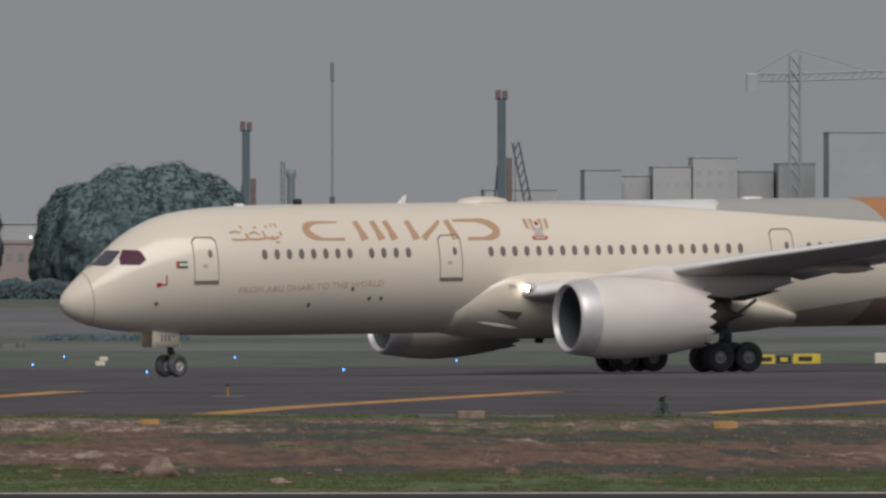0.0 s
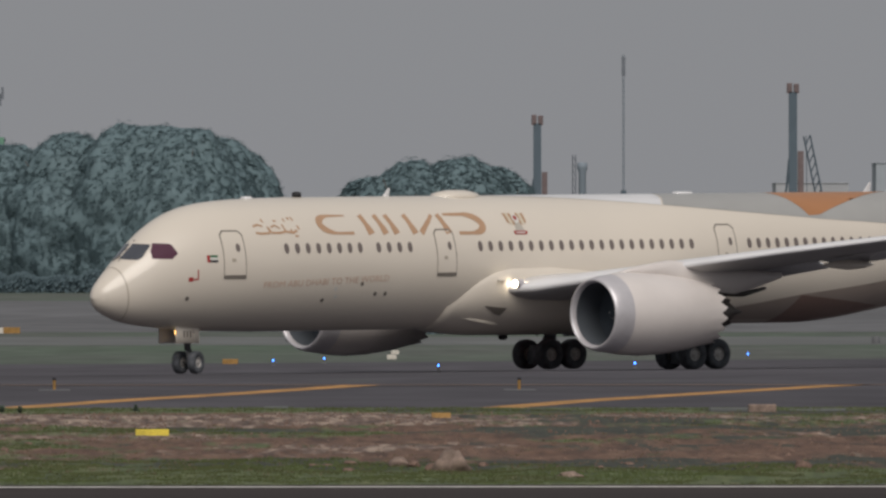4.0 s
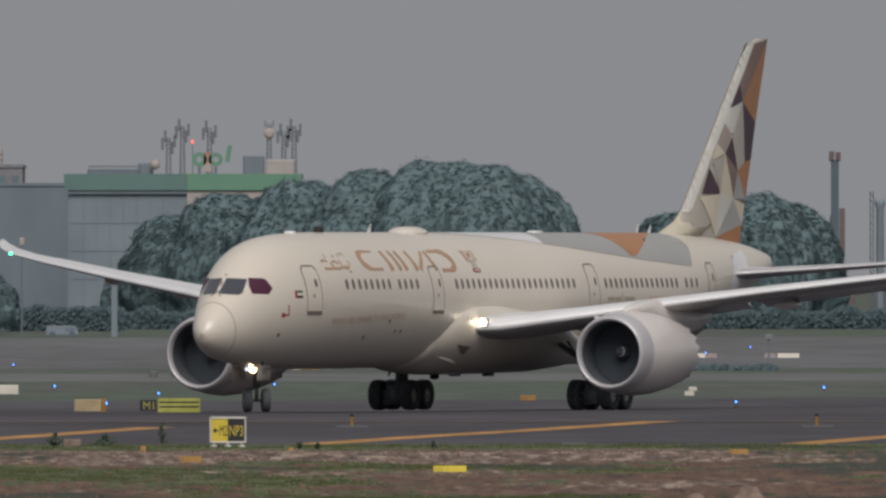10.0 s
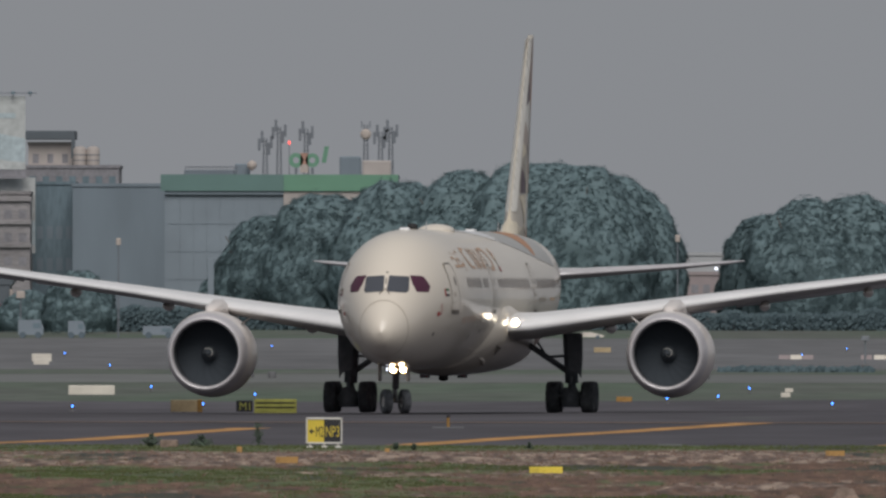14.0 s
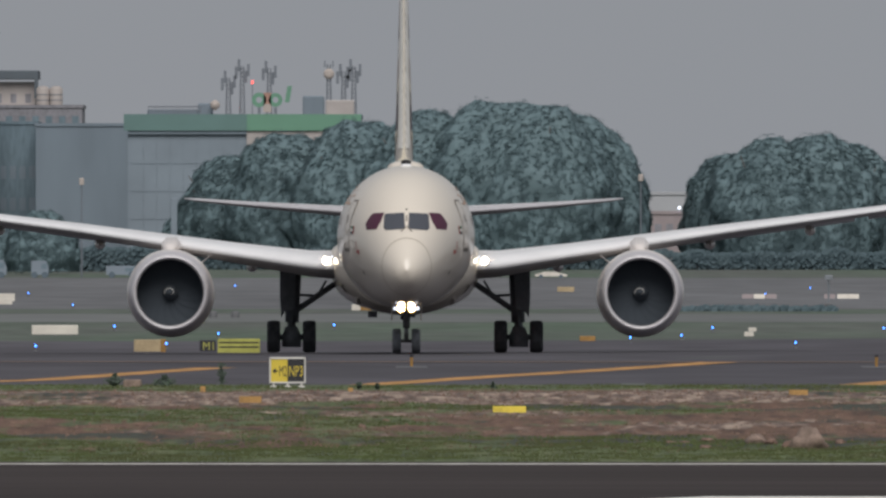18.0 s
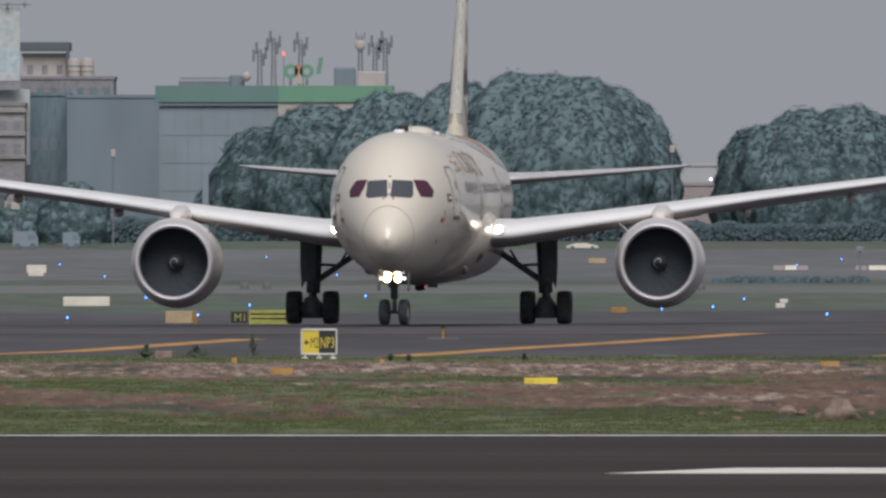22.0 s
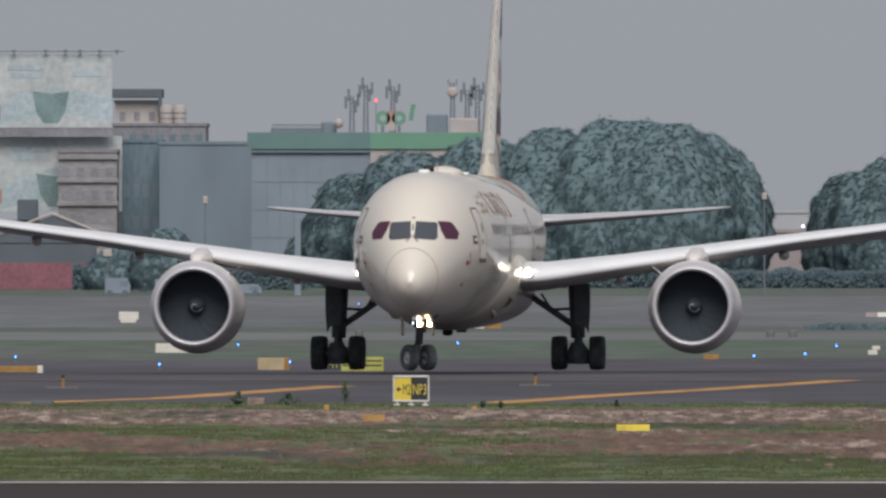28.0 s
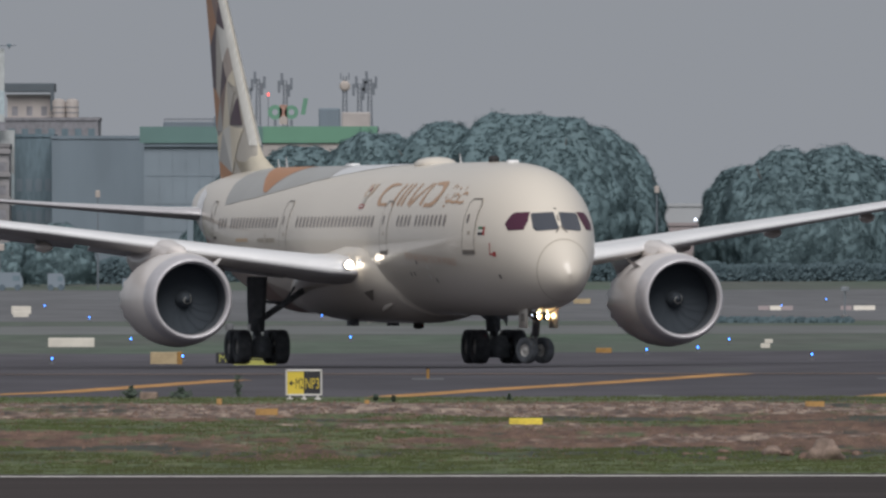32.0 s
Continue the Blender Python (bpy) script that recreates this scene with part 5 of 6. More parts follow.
    v, f = loft([[(-w / 2 + i, yy, z) for yy, z in ((-0.16, 0), (-0.13, h * 0.7), (-0.06, h), (0.06, h), (0.13, h * 0.7), (0.16, 0))] for i in (0, w * 0.02, w * 0.98, w)], True, True)
    part("block", data("block", v, f, M[m]), g)
    if legs:
        for k in (-w * 0.4, w * 0.4):
            v, f = box(k - 0.05, k + 0.05, -0.15, 0.15, -0.1, 0.02)
            part("foot", data("foot", v, f, M["amber"]), g)


for x, y, w, h, m, l in ((1.79, 356, 0.80, 0.17, "yellow", "bright yellow painted concrete marker"), (-4.69, 374, 0.56, 0.17, "amber", "amber painted concrete marker"), (-6.3, 400, 0.14, 0.17, "amber", "small amber marker stub"),
                         (9.6, 390, 0.5, 0.15, "amber", "dull amber marker half hidden in grass"), (24.15, 379, 0.62, 0.2, "amber", "amber painted concrete marker"), (-2.3, 401, 0.13, 0.12, "amber", "small amber marker stub")):
    kerb_marker(x, y, w, h, m, l, w > 0.4)


def slab(x, y, w, d, h, m, label, tilt=0):
    g = thing("broken_slab", label, "slab", (x, y, ground_z(x, y)), "broken slabs by the taxiway", turn=tilt)
    v, f = box(-w / 2, w / 2, -d / 2, d / 2, -0.1, h, 0.03)
    v = [(a + 0.03 * noise.noise((a * 3, b * 3, c)), b, c + 0.03 * noise.noise((a * 2, b, 5))) for a, b, c in v]
    part("slab", data("slab", v, f, M[m]), g)


for x, y, w, h, m in ((18.98, 409, 0.78, 0.2, "rock"), (18.1, 410, 1.1, 0.1, "concrete"), (20.6, 411, 1.6, 0.06, "concrete"), (25.4, 412, 0.9, 0.12, "concrete"), (-8.5, 414, 0.5, 0.2, "rock"), (5.6, 417, 0.7, 0.06, "concrete"), (-14.5, 414, 0.6, 0.12, "concrete")):
    slab(x, y, w, 0.6, h, m, "pale broken concrete slab")


def stone(x, y, r, flat=0.75, m="rock"):
    g = thing("boulder", "pale weathered boulder half sunk in earth", "rock", (x, y, ground_z(x, y) + bumps(x, y)), "boulders on the verge")
    bm = bmesh.new()
    bmesh.ops.create_icosphere(bm, subdivisions=3, radius=1)
    seed = x * 7.1 + y
    vs = []
    for v in bm.verts:
        k = 1 + 0.5 * noise.noise(v.co * 1.3 + Vector((seed, 0, 0))) + 0.12 * noise.noise(v.co * 3.2 + Vector((0, seed, 0)))
        vs.append((v.co.x * r * k, v.co.y * r * k, v.co.z * r * k * flat + r * flat * 0.15))
    bm.verts.index_update()
    fs = [tuple(v.index for v in q.verts) for q in bm.faces]
    bm.free()
    part("boulder", data("boulder", vs, fs, M[m], True), g)


for x, y, r, fl in ((7.70, 304, 0.31, 0.95), (6.66, 306, 0.24, 0.7), (6.95, 305.5, 0.15, 0.7), (7.32, 304.5, 0.2, 0.6), (5.71, 309, 0.16, 0.5), (5.2, 308, 0.13, 0.5), (4.92, 308.5, 0.14, 0.6), (8.4, 306, 0.12, 0.6), (-1.64, 332, 0.10, 0.8), (-1.14, 343, 0.09, 0.6),
                    (14.95, 304, 0.17, 0.9), (9.9, 297, 0.25, 0.35), (10.72, 303, 0.12, 0.4), (12.44, 304.5, 0.12, 0.4), (22.6, 337, 0.12, 0.6), (17.4, 294, 0.1, 0.7), (5.56, 303, 0.15, 0.6), (11.6, 310, 0.12, 0.5), (18.8, 300, 0.12, 0.6), (-11.5, 330, 0.14, 0.4)):
    stone(x, y, r * (1.2 if r > 0.3 else 0.95), fl, "rock" if r > 0.2 else "rubble")


def weed(x, y, h, w):
    g = thing("weed", "leafy dark green weed by the asphalt", "plant", (x, y, ground_z(x, y)))
    rnd = random.Random(int(x * 100))
    v, f = [], []
    for i in range(7):
        a = rnd.uniform(0, 6.28)
        tip = (math.cos(a) * w * 0.35, math.sin(a) * w * 0.35, h * rnd.uniform(0.6, 1))
        v, f = join((v, f), tube((0, 0, -0.03), tip, 0.008, 0.003, 5))
    part("stem", data("stem", v, f, M["weed"]), g)
    v, f = [], []
    for i in range(int(220 * max(1, w * 2.5))):
        z = h * rnd.uniform(0.12, 1)
        r = w * 0.5 * (1 - 0.6 * z / h) * math.sqrt(rnd.random()) * (0.6 + 0.4 * math.sin(z * 23 + x))
        a, s = rnd.uniform(0, 6.28), rnd.uniform(0.02, 0.05)
        p = Vector((math.cos(a) * r, math.sin(a) * r, z))
        d = Vector((rnd.uniform(-1, 1), rnd.uniform(-1, 1), rnd.uniform(-0.4, 0.9))).normalized() * s * 1.6
        q = d.cross(Vector((rnd.uniform(-1, 1), rnd.uniform(-1, 1), 1))).normalized() * s * 0.6
        o = len(v)
        v += [tuple(p), tuple(p + d * 0.5 + q), tuple(p + d), tuple(p + d * 0.5 - q)]
        f.append((o, o + 1, o + 2, o + 3))
    part("leaves", data("leaves", v, f, M["weed"]), g)


for x, y, h, w in ((-6.04, 417.2, 0.62, 0.5), (24.3, 409, 0.6, 0.8), (-2.1, 408, 0.18, 0.25), (-1.6, 407, 0.16, 0.2), (1.6, 409, 0.18, 0.25), (-9.0, 414, 0.35, 0.9), (-7.6, 414.5, 0.3, 1.0)):
    weed(x, y, h, w)


# grass, thick along the runway and the taxiway edge, thin between
def blades(name, count, y0, y1, hmin, hmax, m, seed, bare, label):
    """Tufts where the verge is not bare; bare: the most cover of earth that they stand."""
    rnd = random.Random(seed)
    v, f = [], []
    while len(f) < count:
        y = rnd.uniform(y0, y1)
        x = rnd.uniform(-0.042 * y - 1, 0.085 * y + 1)
        if max(earth(x, y), pale(x, y)) > bare * rnd.uniform(0.5, 1.1) or noise.noise((x * 0.5, y * 0.25, seed)) < -0.15:
            continue
        z = bumps(x, y) - 0.02
        for _ in range(5):
            a, h, w = rnd.uniform(0, 6.28), rnd.uniform(hmin, hmax), rnd.uniform(0.012, 0.026)
            bx, by = x + rnd.uniform(-0.12, 0.12), y + rnd.uniform(-0.2, 0.2)
            lx, ly = math.cos(a) * h * 0.4, math.sin(a) * h * 0.4
            o = len(v)
            v += [(bx - w, by, z), (bx + w, by, z), (bx + lx, by + ly, z + h)]
            f.append((o, o + 1, o + 2))
    tagged(part(name, data(name, v, f, M[m])), label, "grass", kind="stuff")


blades("grass", 70000, 290.5, 308, 0.025, 0.07, "blade", 11, 0.9, "short green grass along the runway edge")
blades("grass", 42000, 304, 406, 0.025, 0.075, "blade", 12, 0.42, "patchy green grass on the verge")
blades("dry_grass", 14000, 300, 408, 0.03, 0.08, "dryblade", 13, 0.95, "dry straw-coloured tufts on the verge")
blades("grass", 12000, 409, 418.3, 0.03, 0.09, "blade", 14, 0.9, "grass along the taxiway edge")


def pebbles():
    rnd = random.Random(5)
    v, f = [], []
    while len(f) < 22000:
        y = rnd.uniform(296, 410)
        x = rnd.uniform(-0.042 * y - 1, 0.085 * y + 1)
        if max(pale(x, y), 0.45 * earth(x, y)) < rnd.uniform(0.1, 0.9):
            continue
        r = rnd.uniform(0.015, 0.05) * (1.8 if rnd.random() < 0.05 else 1)
        z = bumps(x, y)
        o = len(v)
        k = [rnd.uniform(0.7, 1.3) for _ in range(6)]
        v += [(x - r * k[0], y, z), (x, y - r * k[1], z), (x + r * k[2], y, z), (x, y + r * k[3], z), (x + r * 0.2, y, z + r * k[4])]
        f += [(o, o + 1, o + 4), (o + 1, o + 2, o + 4), (o + 2, o + 3, o + 4), (o + 3, o, o + 4)]
    tagged(part("rubble", data("rubble", v, f, M["rubble"])), "pale and reddish rubble strewn on the verge", "rubble", kind="stuff")


pebbles()


# ---- trees beyond the apron ----
def tree(x, y, base, h, w, seed, leaves=56000, label="broad dark tree with a dense rounded crown"):
    g = thing("tree", label, "tree", (x, y, base), "trees beyond the apron")
    rnd = random.Random(seed)
    v, f = tube((0, 0, -0.6), (0.3, 0, h * 0.4), 0.55, 0.35, 10)
    for i in range(7):
        a = i * 0.9 + rnd.uniform(0, 0.5)
        mid = (math.cos(a) * w * 0.12, math.sin(a) * w * 0.12, h * rnd.uniform(0.42, 0.55))
        tip = (math.cos(a) * w * rnd.uniform(0.25, 0.4), math.sin(a) * w * 0.3, h * rnd.uniform(0.6, 0.85))
        v, f = join((v, f), tube((0.2, 0, h * rnd.uniform(0.25, 0.38)), mid, 0.26, 0.18, 6), tube(mid, tip, 0.18, 0.06, 6))
    part("trunk", data("trunk", v, f, M["bark"], True), g)

    def skin(a, u, k=1.0):
        """A point of the crown's uneven outer face, at bearing a and height u of the crown."""
        r = math.sqrt(max(0.0, 1 - ((u - 0.2) / 0.8) ** 2)) if u > 0.2 else 0.9 + 0.1 * u / 0.2
        p = Vector((math.cos(a) * r, math.sin(a) * r * 0.8, u * 1.3))
        lump = 1 + 0.13 * noise.noise(p * 2.2 + Vector((seed * 3.1, 0, 0))) + 0.10 * noise.noise(p * 5.0 + Vector((0, seed * 2.3, 0))) + 0.05 * noise.noise(p * 11.0) + 0.025 * noise.noise(p * 26.0)
        r *= lump * k
        return Vector((math.cos(a) * r * w * 0.5, math.sin(a) * r * w * 0.4, h * (0.05 + (0.95 * (0.28 + (u - 0.28) * (0.5 + 0.5 * lump) * k) if u > 0.28 else 0.95 * u))))

    nu, na = 36, 72
    rings = [[tuple(skin(6.2832 * j / na, i / nu, 0.985)) for j in range(na)] for i in range(nu + 1)]
    v, f = loft(rings)
    part("inner_crown", data("inner_crown", v, f, M["leaf_mass"], True), g)
    v, f = [], []
    for c in range(leaves // 14):
        # a small spray of leaves, mostly on the near side, ragged against the sky
        a, u = rnd.uniform(0, 6.2832), 1 - (rnd.random() ** 0.8)
        if rnd.random() < 0.7:
            a = -math.pi / 2 + rnd.uniform(-1.8, 1.8)
        mid = skin(a, u, 0.986 + (0.03 if c % 9 == 0 else 0.006) * rnd.random())
        out = (mid - Vector((0, 0, h * 0.25))).normalized()
        cr = rnd.uniform(0.2, 0.5)
        flat = 0.2 if c % 9 == 0 else 0.93
        for _ in range(14):
            d = Vector((rnd.gauss(0, 1), rnd.gauss(0, 1), rnd.gauss(0, 1))).normalized()
            p = mid + (d - out * (d.dot(out) * flat)) * (cr * rnd.random() ** 0.4)
            n = (out + Vector((rnd.uniform(-1, 1), rnd.uniform(-1, 1), rnd.uniform(-1, 1))) * 0.3).normalized()
            e = rnd.uniform(0.05, 0.12)
            q = n.orthogonal().normalized()
            q.rotate(Quaternion(n, rnd.uniform(0, 3.14)))
            t = n.cross(q).normalized() * e * rnd.uniform(0.5, 0.9)
            q *= e
            o = len(v)
            v += [tuple(p + q), tuple(p + t), tuple(p - q), tuple(p - t)]
            f.append((o, o + 1, o + 2, o + 3))
    part("crown", data("crown", v, f, M["leaf"]), g, "foliage with blue-green haze in its colour")


FARZ = -1.76
for x, y, h, w, sd in ((-23.6, 1712, 12.8, 12.0, 1), (-17.0, 1708, 15.6, 15.0, 2), (-8.5, 1703, 17.0, 17.0, 3), (-0.5, 1700, 18.2, 17.5, 4), (7.0, 1697, 19.3, 18.0, 5), (12.0, 1695, 19.0, 17.0, 12), (16.4, 1700, 17.6, 15.0, 6), (33.8, 1702, 13.2, 10.5, 7), (38.8, 1697, 15.1, 15.0, 8), (43.6, 1698, 15.3, 15.0, 13), (48.0, 1703, 14.4, 12.0, 9)):
    tree(x, y, FARZ, h * 1.02, w * 1.08, sd)
tree(-28.0, 1716, FARZ, 7.5, 8.0, 10, 14000, "low tree at the end of the row")
tree(-41.5, 1560, FARZ, 6.8, 8.0, 21, 14000, "low dark tree by the airfield fence")
tree(-48.0, 1600, FARZ, 4.6, 7.5, 22, 10000, "low dark tree by the airfield fence")


def scrub(x0, x1, y, h, seed, count):
    rnd = random.Random(seed)
    v, f = [], []
    for _ in range(count):
        x = rnd.uniform(x0, x1)
        z = FARZ + h * rnd.random() * (0.6 + 0.6 * abs(noise.noise((x * 0.25, seed, 0))))
        s = rnd.uniform(0.12, 0.3)
        n = Vector((rnd.uniform(-1, 1), -1, rnd.uniform(-0.3, 1))).normalized()
        q = n.orthogonal().normalized() * s
        r = n.cross(q).normalized() * s * 0.7
        p = Vector((x, y + rnd.uniform(-2, 2), z))
        o = len(v)
        v += [tuple(p + q), tuple(p + r), tuple(p - q), tuple(p - r)]
        f.append((o, o + 1, o + 2, o + 3))
    tagged(part("scrub", data("scrub", v, f, M["hedge"])), "low scrub along the airfield fence, haze in its colour", "scrub", kind="stuff")


scrub(-54, -28, 1640, 4.0, 31, 12000)
scrub(-30, 62, 1690, 3.0, 32, 20000)


# ---- the town behind the trees ----
def block(name, label, category, x0, x1, y, z1, m, depth=14.0, rows=(), roof="roof_grey", parapet=0.35):
    """A building: four walls with recessed window bands, a flat roof and its parapet."""
    g = thing(name, label, category, (0, 0, 0))
    v, f = box(x0, x1, y, y + depth, FARZ, z1)
    part("wall", data("wall", v, f, M[m]), g)
    v, f = join(box(x0 - 0.15, x1 + 0.15, y - 0.15, y + 0.25, z1 - 0.05, z1 + parapet), box(x0 - 0.15, x0 + 0.25, y, y + depth, z1 - 0.05, z1 + parapet), box(x1 - 0.25, x1 + 0.15, y, y + depth, z1 - 0.05, z1 + parapet))
    part("parapet", data("parapet", v, f, M[m]), g)
    v, f = box(x0 + 0.3, x1 - 0.3, y + 0.3, y + depth - 0.1, z1, z1 + 0.1)
    part("roof", data("roof", v, f, M[roof]), g)
    for n, zb, h, w, mm in rows:
        step = (x1 - x0) / n
        for i in range(n):
            c = x0 + (i + 0.5) * step
            v, f = box(c - step * w / 2, c + step * w / 2, y - 0.03, y + 0.05, zb, zb + h)
            part("window", data("window", v, f, M[mm]), g)
    return g


mall = block("market_hall", "large pale hall with a green fascia band", "building", -37.5, -9.1, 1800, 16.4, "wall_light", 30)
for x0, x1, m in ((-38.0, -23.0, "green_dim"), (-22.98, -9.0, "green_bright")):
    v, f = box(x0, x1, 1799.3, 1799.95, 14.75, 16.75)
    part("fascia", data("fascia", v, f, M[m]), mall, "green fascia band")
v, f = box(-37.5, -23.0, 1799.5, 1799.95, 14.3, 14.75)
part("soffit", data("soffit", v, f, M["wall_mid"]), mall)
v, f = box(-23.0, -9.2, 1799.6, 1799.95, 11.2, 14.7)
part("cream_panel", data("cream_panel", v, f, M["wall_cream"]), mall, "cream upper wall")
for i in range(9):
    for j in range(4):
        x, z = -37.2 + i * 1.62, 0.5 + j * 3.4
        v, f = box(x, x + 1.56, 1799.93, 1799.99, z, z + 3.33)
        part("panel", data("panel", v, f, M["wall_light"]), mall)
for x0, x1, z1 in ((-35.2, -29.0, 17.35), (-29.0, -27.2, 18.1), (-16.2, -13.6, 19.0), (-13.4, -9.9, 18.5)):
    v, f = box(x0, x1, 1803, 1808, 16.4, z1, 0.15)
    part("roof_plant", data("roof_plant", v, f, M["wall_cream"] if x0 > -15 else M["wall_mid"]), mall)
v, f = [], []
for i in range(16):
    v, f = join((v, f), tube((-35 + i * 0.42, 1801.5, 16.5), (-35 + i * 0.42, 1801.5, 17.7), 0.04, n=4))
v, f = join((v, f), tube((-35, 1801.5, 17.7), (-28.6, 1801.5, 17.7), 0.06, n=4), tube((-35, 1801.5, 17.2), (-28.6, 1801.5, 17.2), 0.05, n=4))
part("railing", data("railing", v, f, M["mastm"]), mall)
v, f = lathe([(-0.7, 0.02), (-0.3, 0.55), (0.2, 0.6), (0.5, 0.3), (0.6, 0.02)], 14, (-26.9, 1802, 17.9), "z")
part("roof_dome", data("roof_dome", v, f, M["trim"], True), mall)

# the roof mark, as plain coloured shapes
mark = thing("roof_mark", "green and red roof sign of plain round shapes", "sign", (0, 1801, 0))
for x, z, r, m in ((-21.5, 18.5, 0.9, "green_bright"), (-19.5, 18.5, 0.85, "green_bright")):
    v, f = lathe([(-0.1, 0.42 * r), (-0.1, r), (0.1, r), (0.1, 0.42 * r)], 20, (x, 0, z), "y")
    part("disc", data("disc", v, f, M[m]), mark)
for x, w, z0, z1, lean, m in ((-21.5, 0.18, 16.8, 17.6, 0, "mastm"), (-20.5, 0.5, 17.0, 18.0, 0, "trim"), (-20.5, 0.45, 18.0, 19.4, 0, "board_orange"), (-19.5, 0.18, 16.8, 17.6, 0, "mastm"), (-18.1, 0.28, 18.2, 20.2, 0.35, "green_bright")):
    v, f = loft([[(x - w, y, z0), (x + w, y, z0), (x + w + lean, y, z1), (x - w + lean, y, z1)] for y in (-0.1, 0.1)], True, True)
    part("bar", data("bar", v, f, M[m]), mark)


def mast(x, y, z0, z1, kind, label):
    g = thing("antenna_mast", label, "antenna", (x, y, z0), "roof antenna masts")
    h = z1 - z0
    v, f = join(*[tube((sx * 0.30, sy * 0.30, 0), (sx * 0.18, sy * 0.18, h), 0.08, n=5) for sx in (-1, 1) for sy in (-1, 1)])
    part("pole", data("pole", v, f, M["mastm"]), g)
    v, f = [], []
    for i in range(int(h / 0.5)):
        v, f = join((v, f), tube((-0.26, 0, i * 0.5), (0.26, 0, i * 0.5 + 0.5), 0.03, n=4), tube((0.26, 0, i * 0.5), (-0.26, 0, i * 0.5 + 0.5), 0.03, n=4))
    part("bracing", data("bracing", v, f, M["mastm"]), g)
    if kind == "dish":
        v, f = lathe([(-0.35, 0.1), (-0.3, 0.62), (-0.42, 0.66), (-0.46, 0.3), (-0.48, 0.02)], 18, (0, 0, h - 1.2), "y")
        part("dish", data("dish", v, f, M["trim"], True), g, "pale round dish")
        for k in (-0.5, 0.5):
            v, f = box(k - 0.08, k + 0.08, -0.1, 0.1, h - 0.4, h + 0.4)
            part("panel_antenna", data("panel_antenna", v, f, M["mastm"]), g)
    else:
        for k, z in ((-0.75, h - 1.5), (0.75, h - 1.2), (-0.4, h - 0.6), (0.45, h - 2.0)):
            v, f = join(box(k - 0.17, k + 0.17, -0.1, 0.1, z, z + 1.5), tube((0, 0, z + 0.6), (k, 0, z + 0.6), 0.04, n=4))
            part("panel_antenna", data("panel_antenna", v, f, M["mastm"]), g)
    return g


for x, z0, z1, k, l in ((-25.3, 16.6, 21.2, "panel", "grey lattice roof mast with panels"), (-23.6, 16.6, 22.6, "panel", "grey lattice roof mast with panels"), (-20.3, 16.5, 22.4, "panel", "dark stubby roof mast behind the sign"), (-13.0, 16.6, 22.9, "dish", "roof mast with a pale dish"), (-9.95, 16.6, 22.6, "panel", "grey lattice roof mast with panels"), (-11.2, 16.6, 22.0, "panel", "thin grey lattice roof mast")):
    mast(x, 1804, z0, z1, k, l)
g = thing("obstruction_light", "small red lamp on a thin roof pole", "lamp", (-22.35, 1803, 16.6))
v, f = tube((0, 0, 0), (0, 0, 4.0), 0.05, n=5)
part("pole", data("pole", v, f, M["mastm"]), g)
v, f = lathe([(3.9, 0.1), (4.1, 0.14), (4.3, 0.02)], 8, (0, 0, 0), "z")
part("lamp", data("lamp", v, f, glow("red_lamp", (1.0, 0.08, 0.06), 2.5)), g)

block("office_block", "clad block beside the hall, blue-grey haze in its colour", "building", -56.3, -50.2, 1860, 15.9, "wall_dark", 16, ((5, 9.0, 1.6, 0.6, "wall_mid"), (5, 5.0, 1.6, 0.6, "wall_mid")))
block("warehouse", "plain grey warehouse with a flat roof", "building", -50.1, -38.0, 1850, 15.6, "wall_mid", 20)
block("rear_block", "mauve-grey block behind the warehouse", "building", -57.6, -45.6, 1905, 18.3, "wall_block", 16, ((7, 16.2, 1.0, 0.5, "wall_dark"),))
block("stair_tower", "cream stair tower with a dark roof", "building", -57.4, -51.7, 1908, 21.3, "wall_cream", 8, ((3, 18.9, 1.2, 0.4, "wall_block"),))
g = thing("tower_roof", "dark flat roof canopy of the stair tower", "roof", (0, 0, 0))
v, f = join(box(-57.9, -51.3, 1906.5, 1917, 22.0, 23.1, 0.1), box(-51.8, -51.3, 1906.5, 1907, 19.5, 22.0))
part("canopy", data("canopy", v, f, M["roof_dark"]), g)
for x in (-50.7, -49.0):
    g = thing("water_tank", "round cream plastic water tank on a roof", "tank", (x, 1906.5, 18.6), "roof water tanks")
    v, f = lathe([(0, 0.85), (2.1, 0.85), (2.4, 0.6), (2.5, 0.1)], 18, (0, 0, 0), "z")
    part("tank", data("tank", v, f, M["tank"], True), g)
    for z in (0.6, 1.3):
        v, f = lathe([(z, 0.87), (z + 0.12, 0.87)], 18, (0, 0, 0), "z")
        part("hoop", data("hoop", v, f, M["mastm"]), g)
block("brick_house", "brown-grey house with stacked balconies", "building", -62.6, -55.3, 1845, 14.6, "wall_brick", 10, ((4, 11.5, 1.1, 0.55, "wall_block"), (4, 8.6, 1.1, 0.55, "wall_block"), (4, 5.6, 1.1, 0.55, "wall_block")), "roof_dark")
for i in range(3):
    v, f = box(-62.8, -55.1, 1844.6, 1844.98, 7.9 + i * 2.9, 8.4 + i * 2.9, 0.05)
    part("balcony", data("balcony", v, f, M["wall_brick"]), bpy.data.objects["brick_house"])


def hoarding(x0, x1, z0, z1, y, label, rail=True):
    g = thing("billboard", label, "billboard", (0, y, 0), "roof billboards")
    v, f = box(x0, x1, 0, 0.4, z0, z1)
    part("panel", data("panel", v, f, M["board_sky"]), g)
    w, h = x1 - x0, z1 - z0

    def spot(name, pts, m, lift=0.02):
        part(name, data(name, [(x0 + a * w, -lift, z0 + b * h) for a, b in pts], [tuple(range(len(pts)))], M[m]), g)
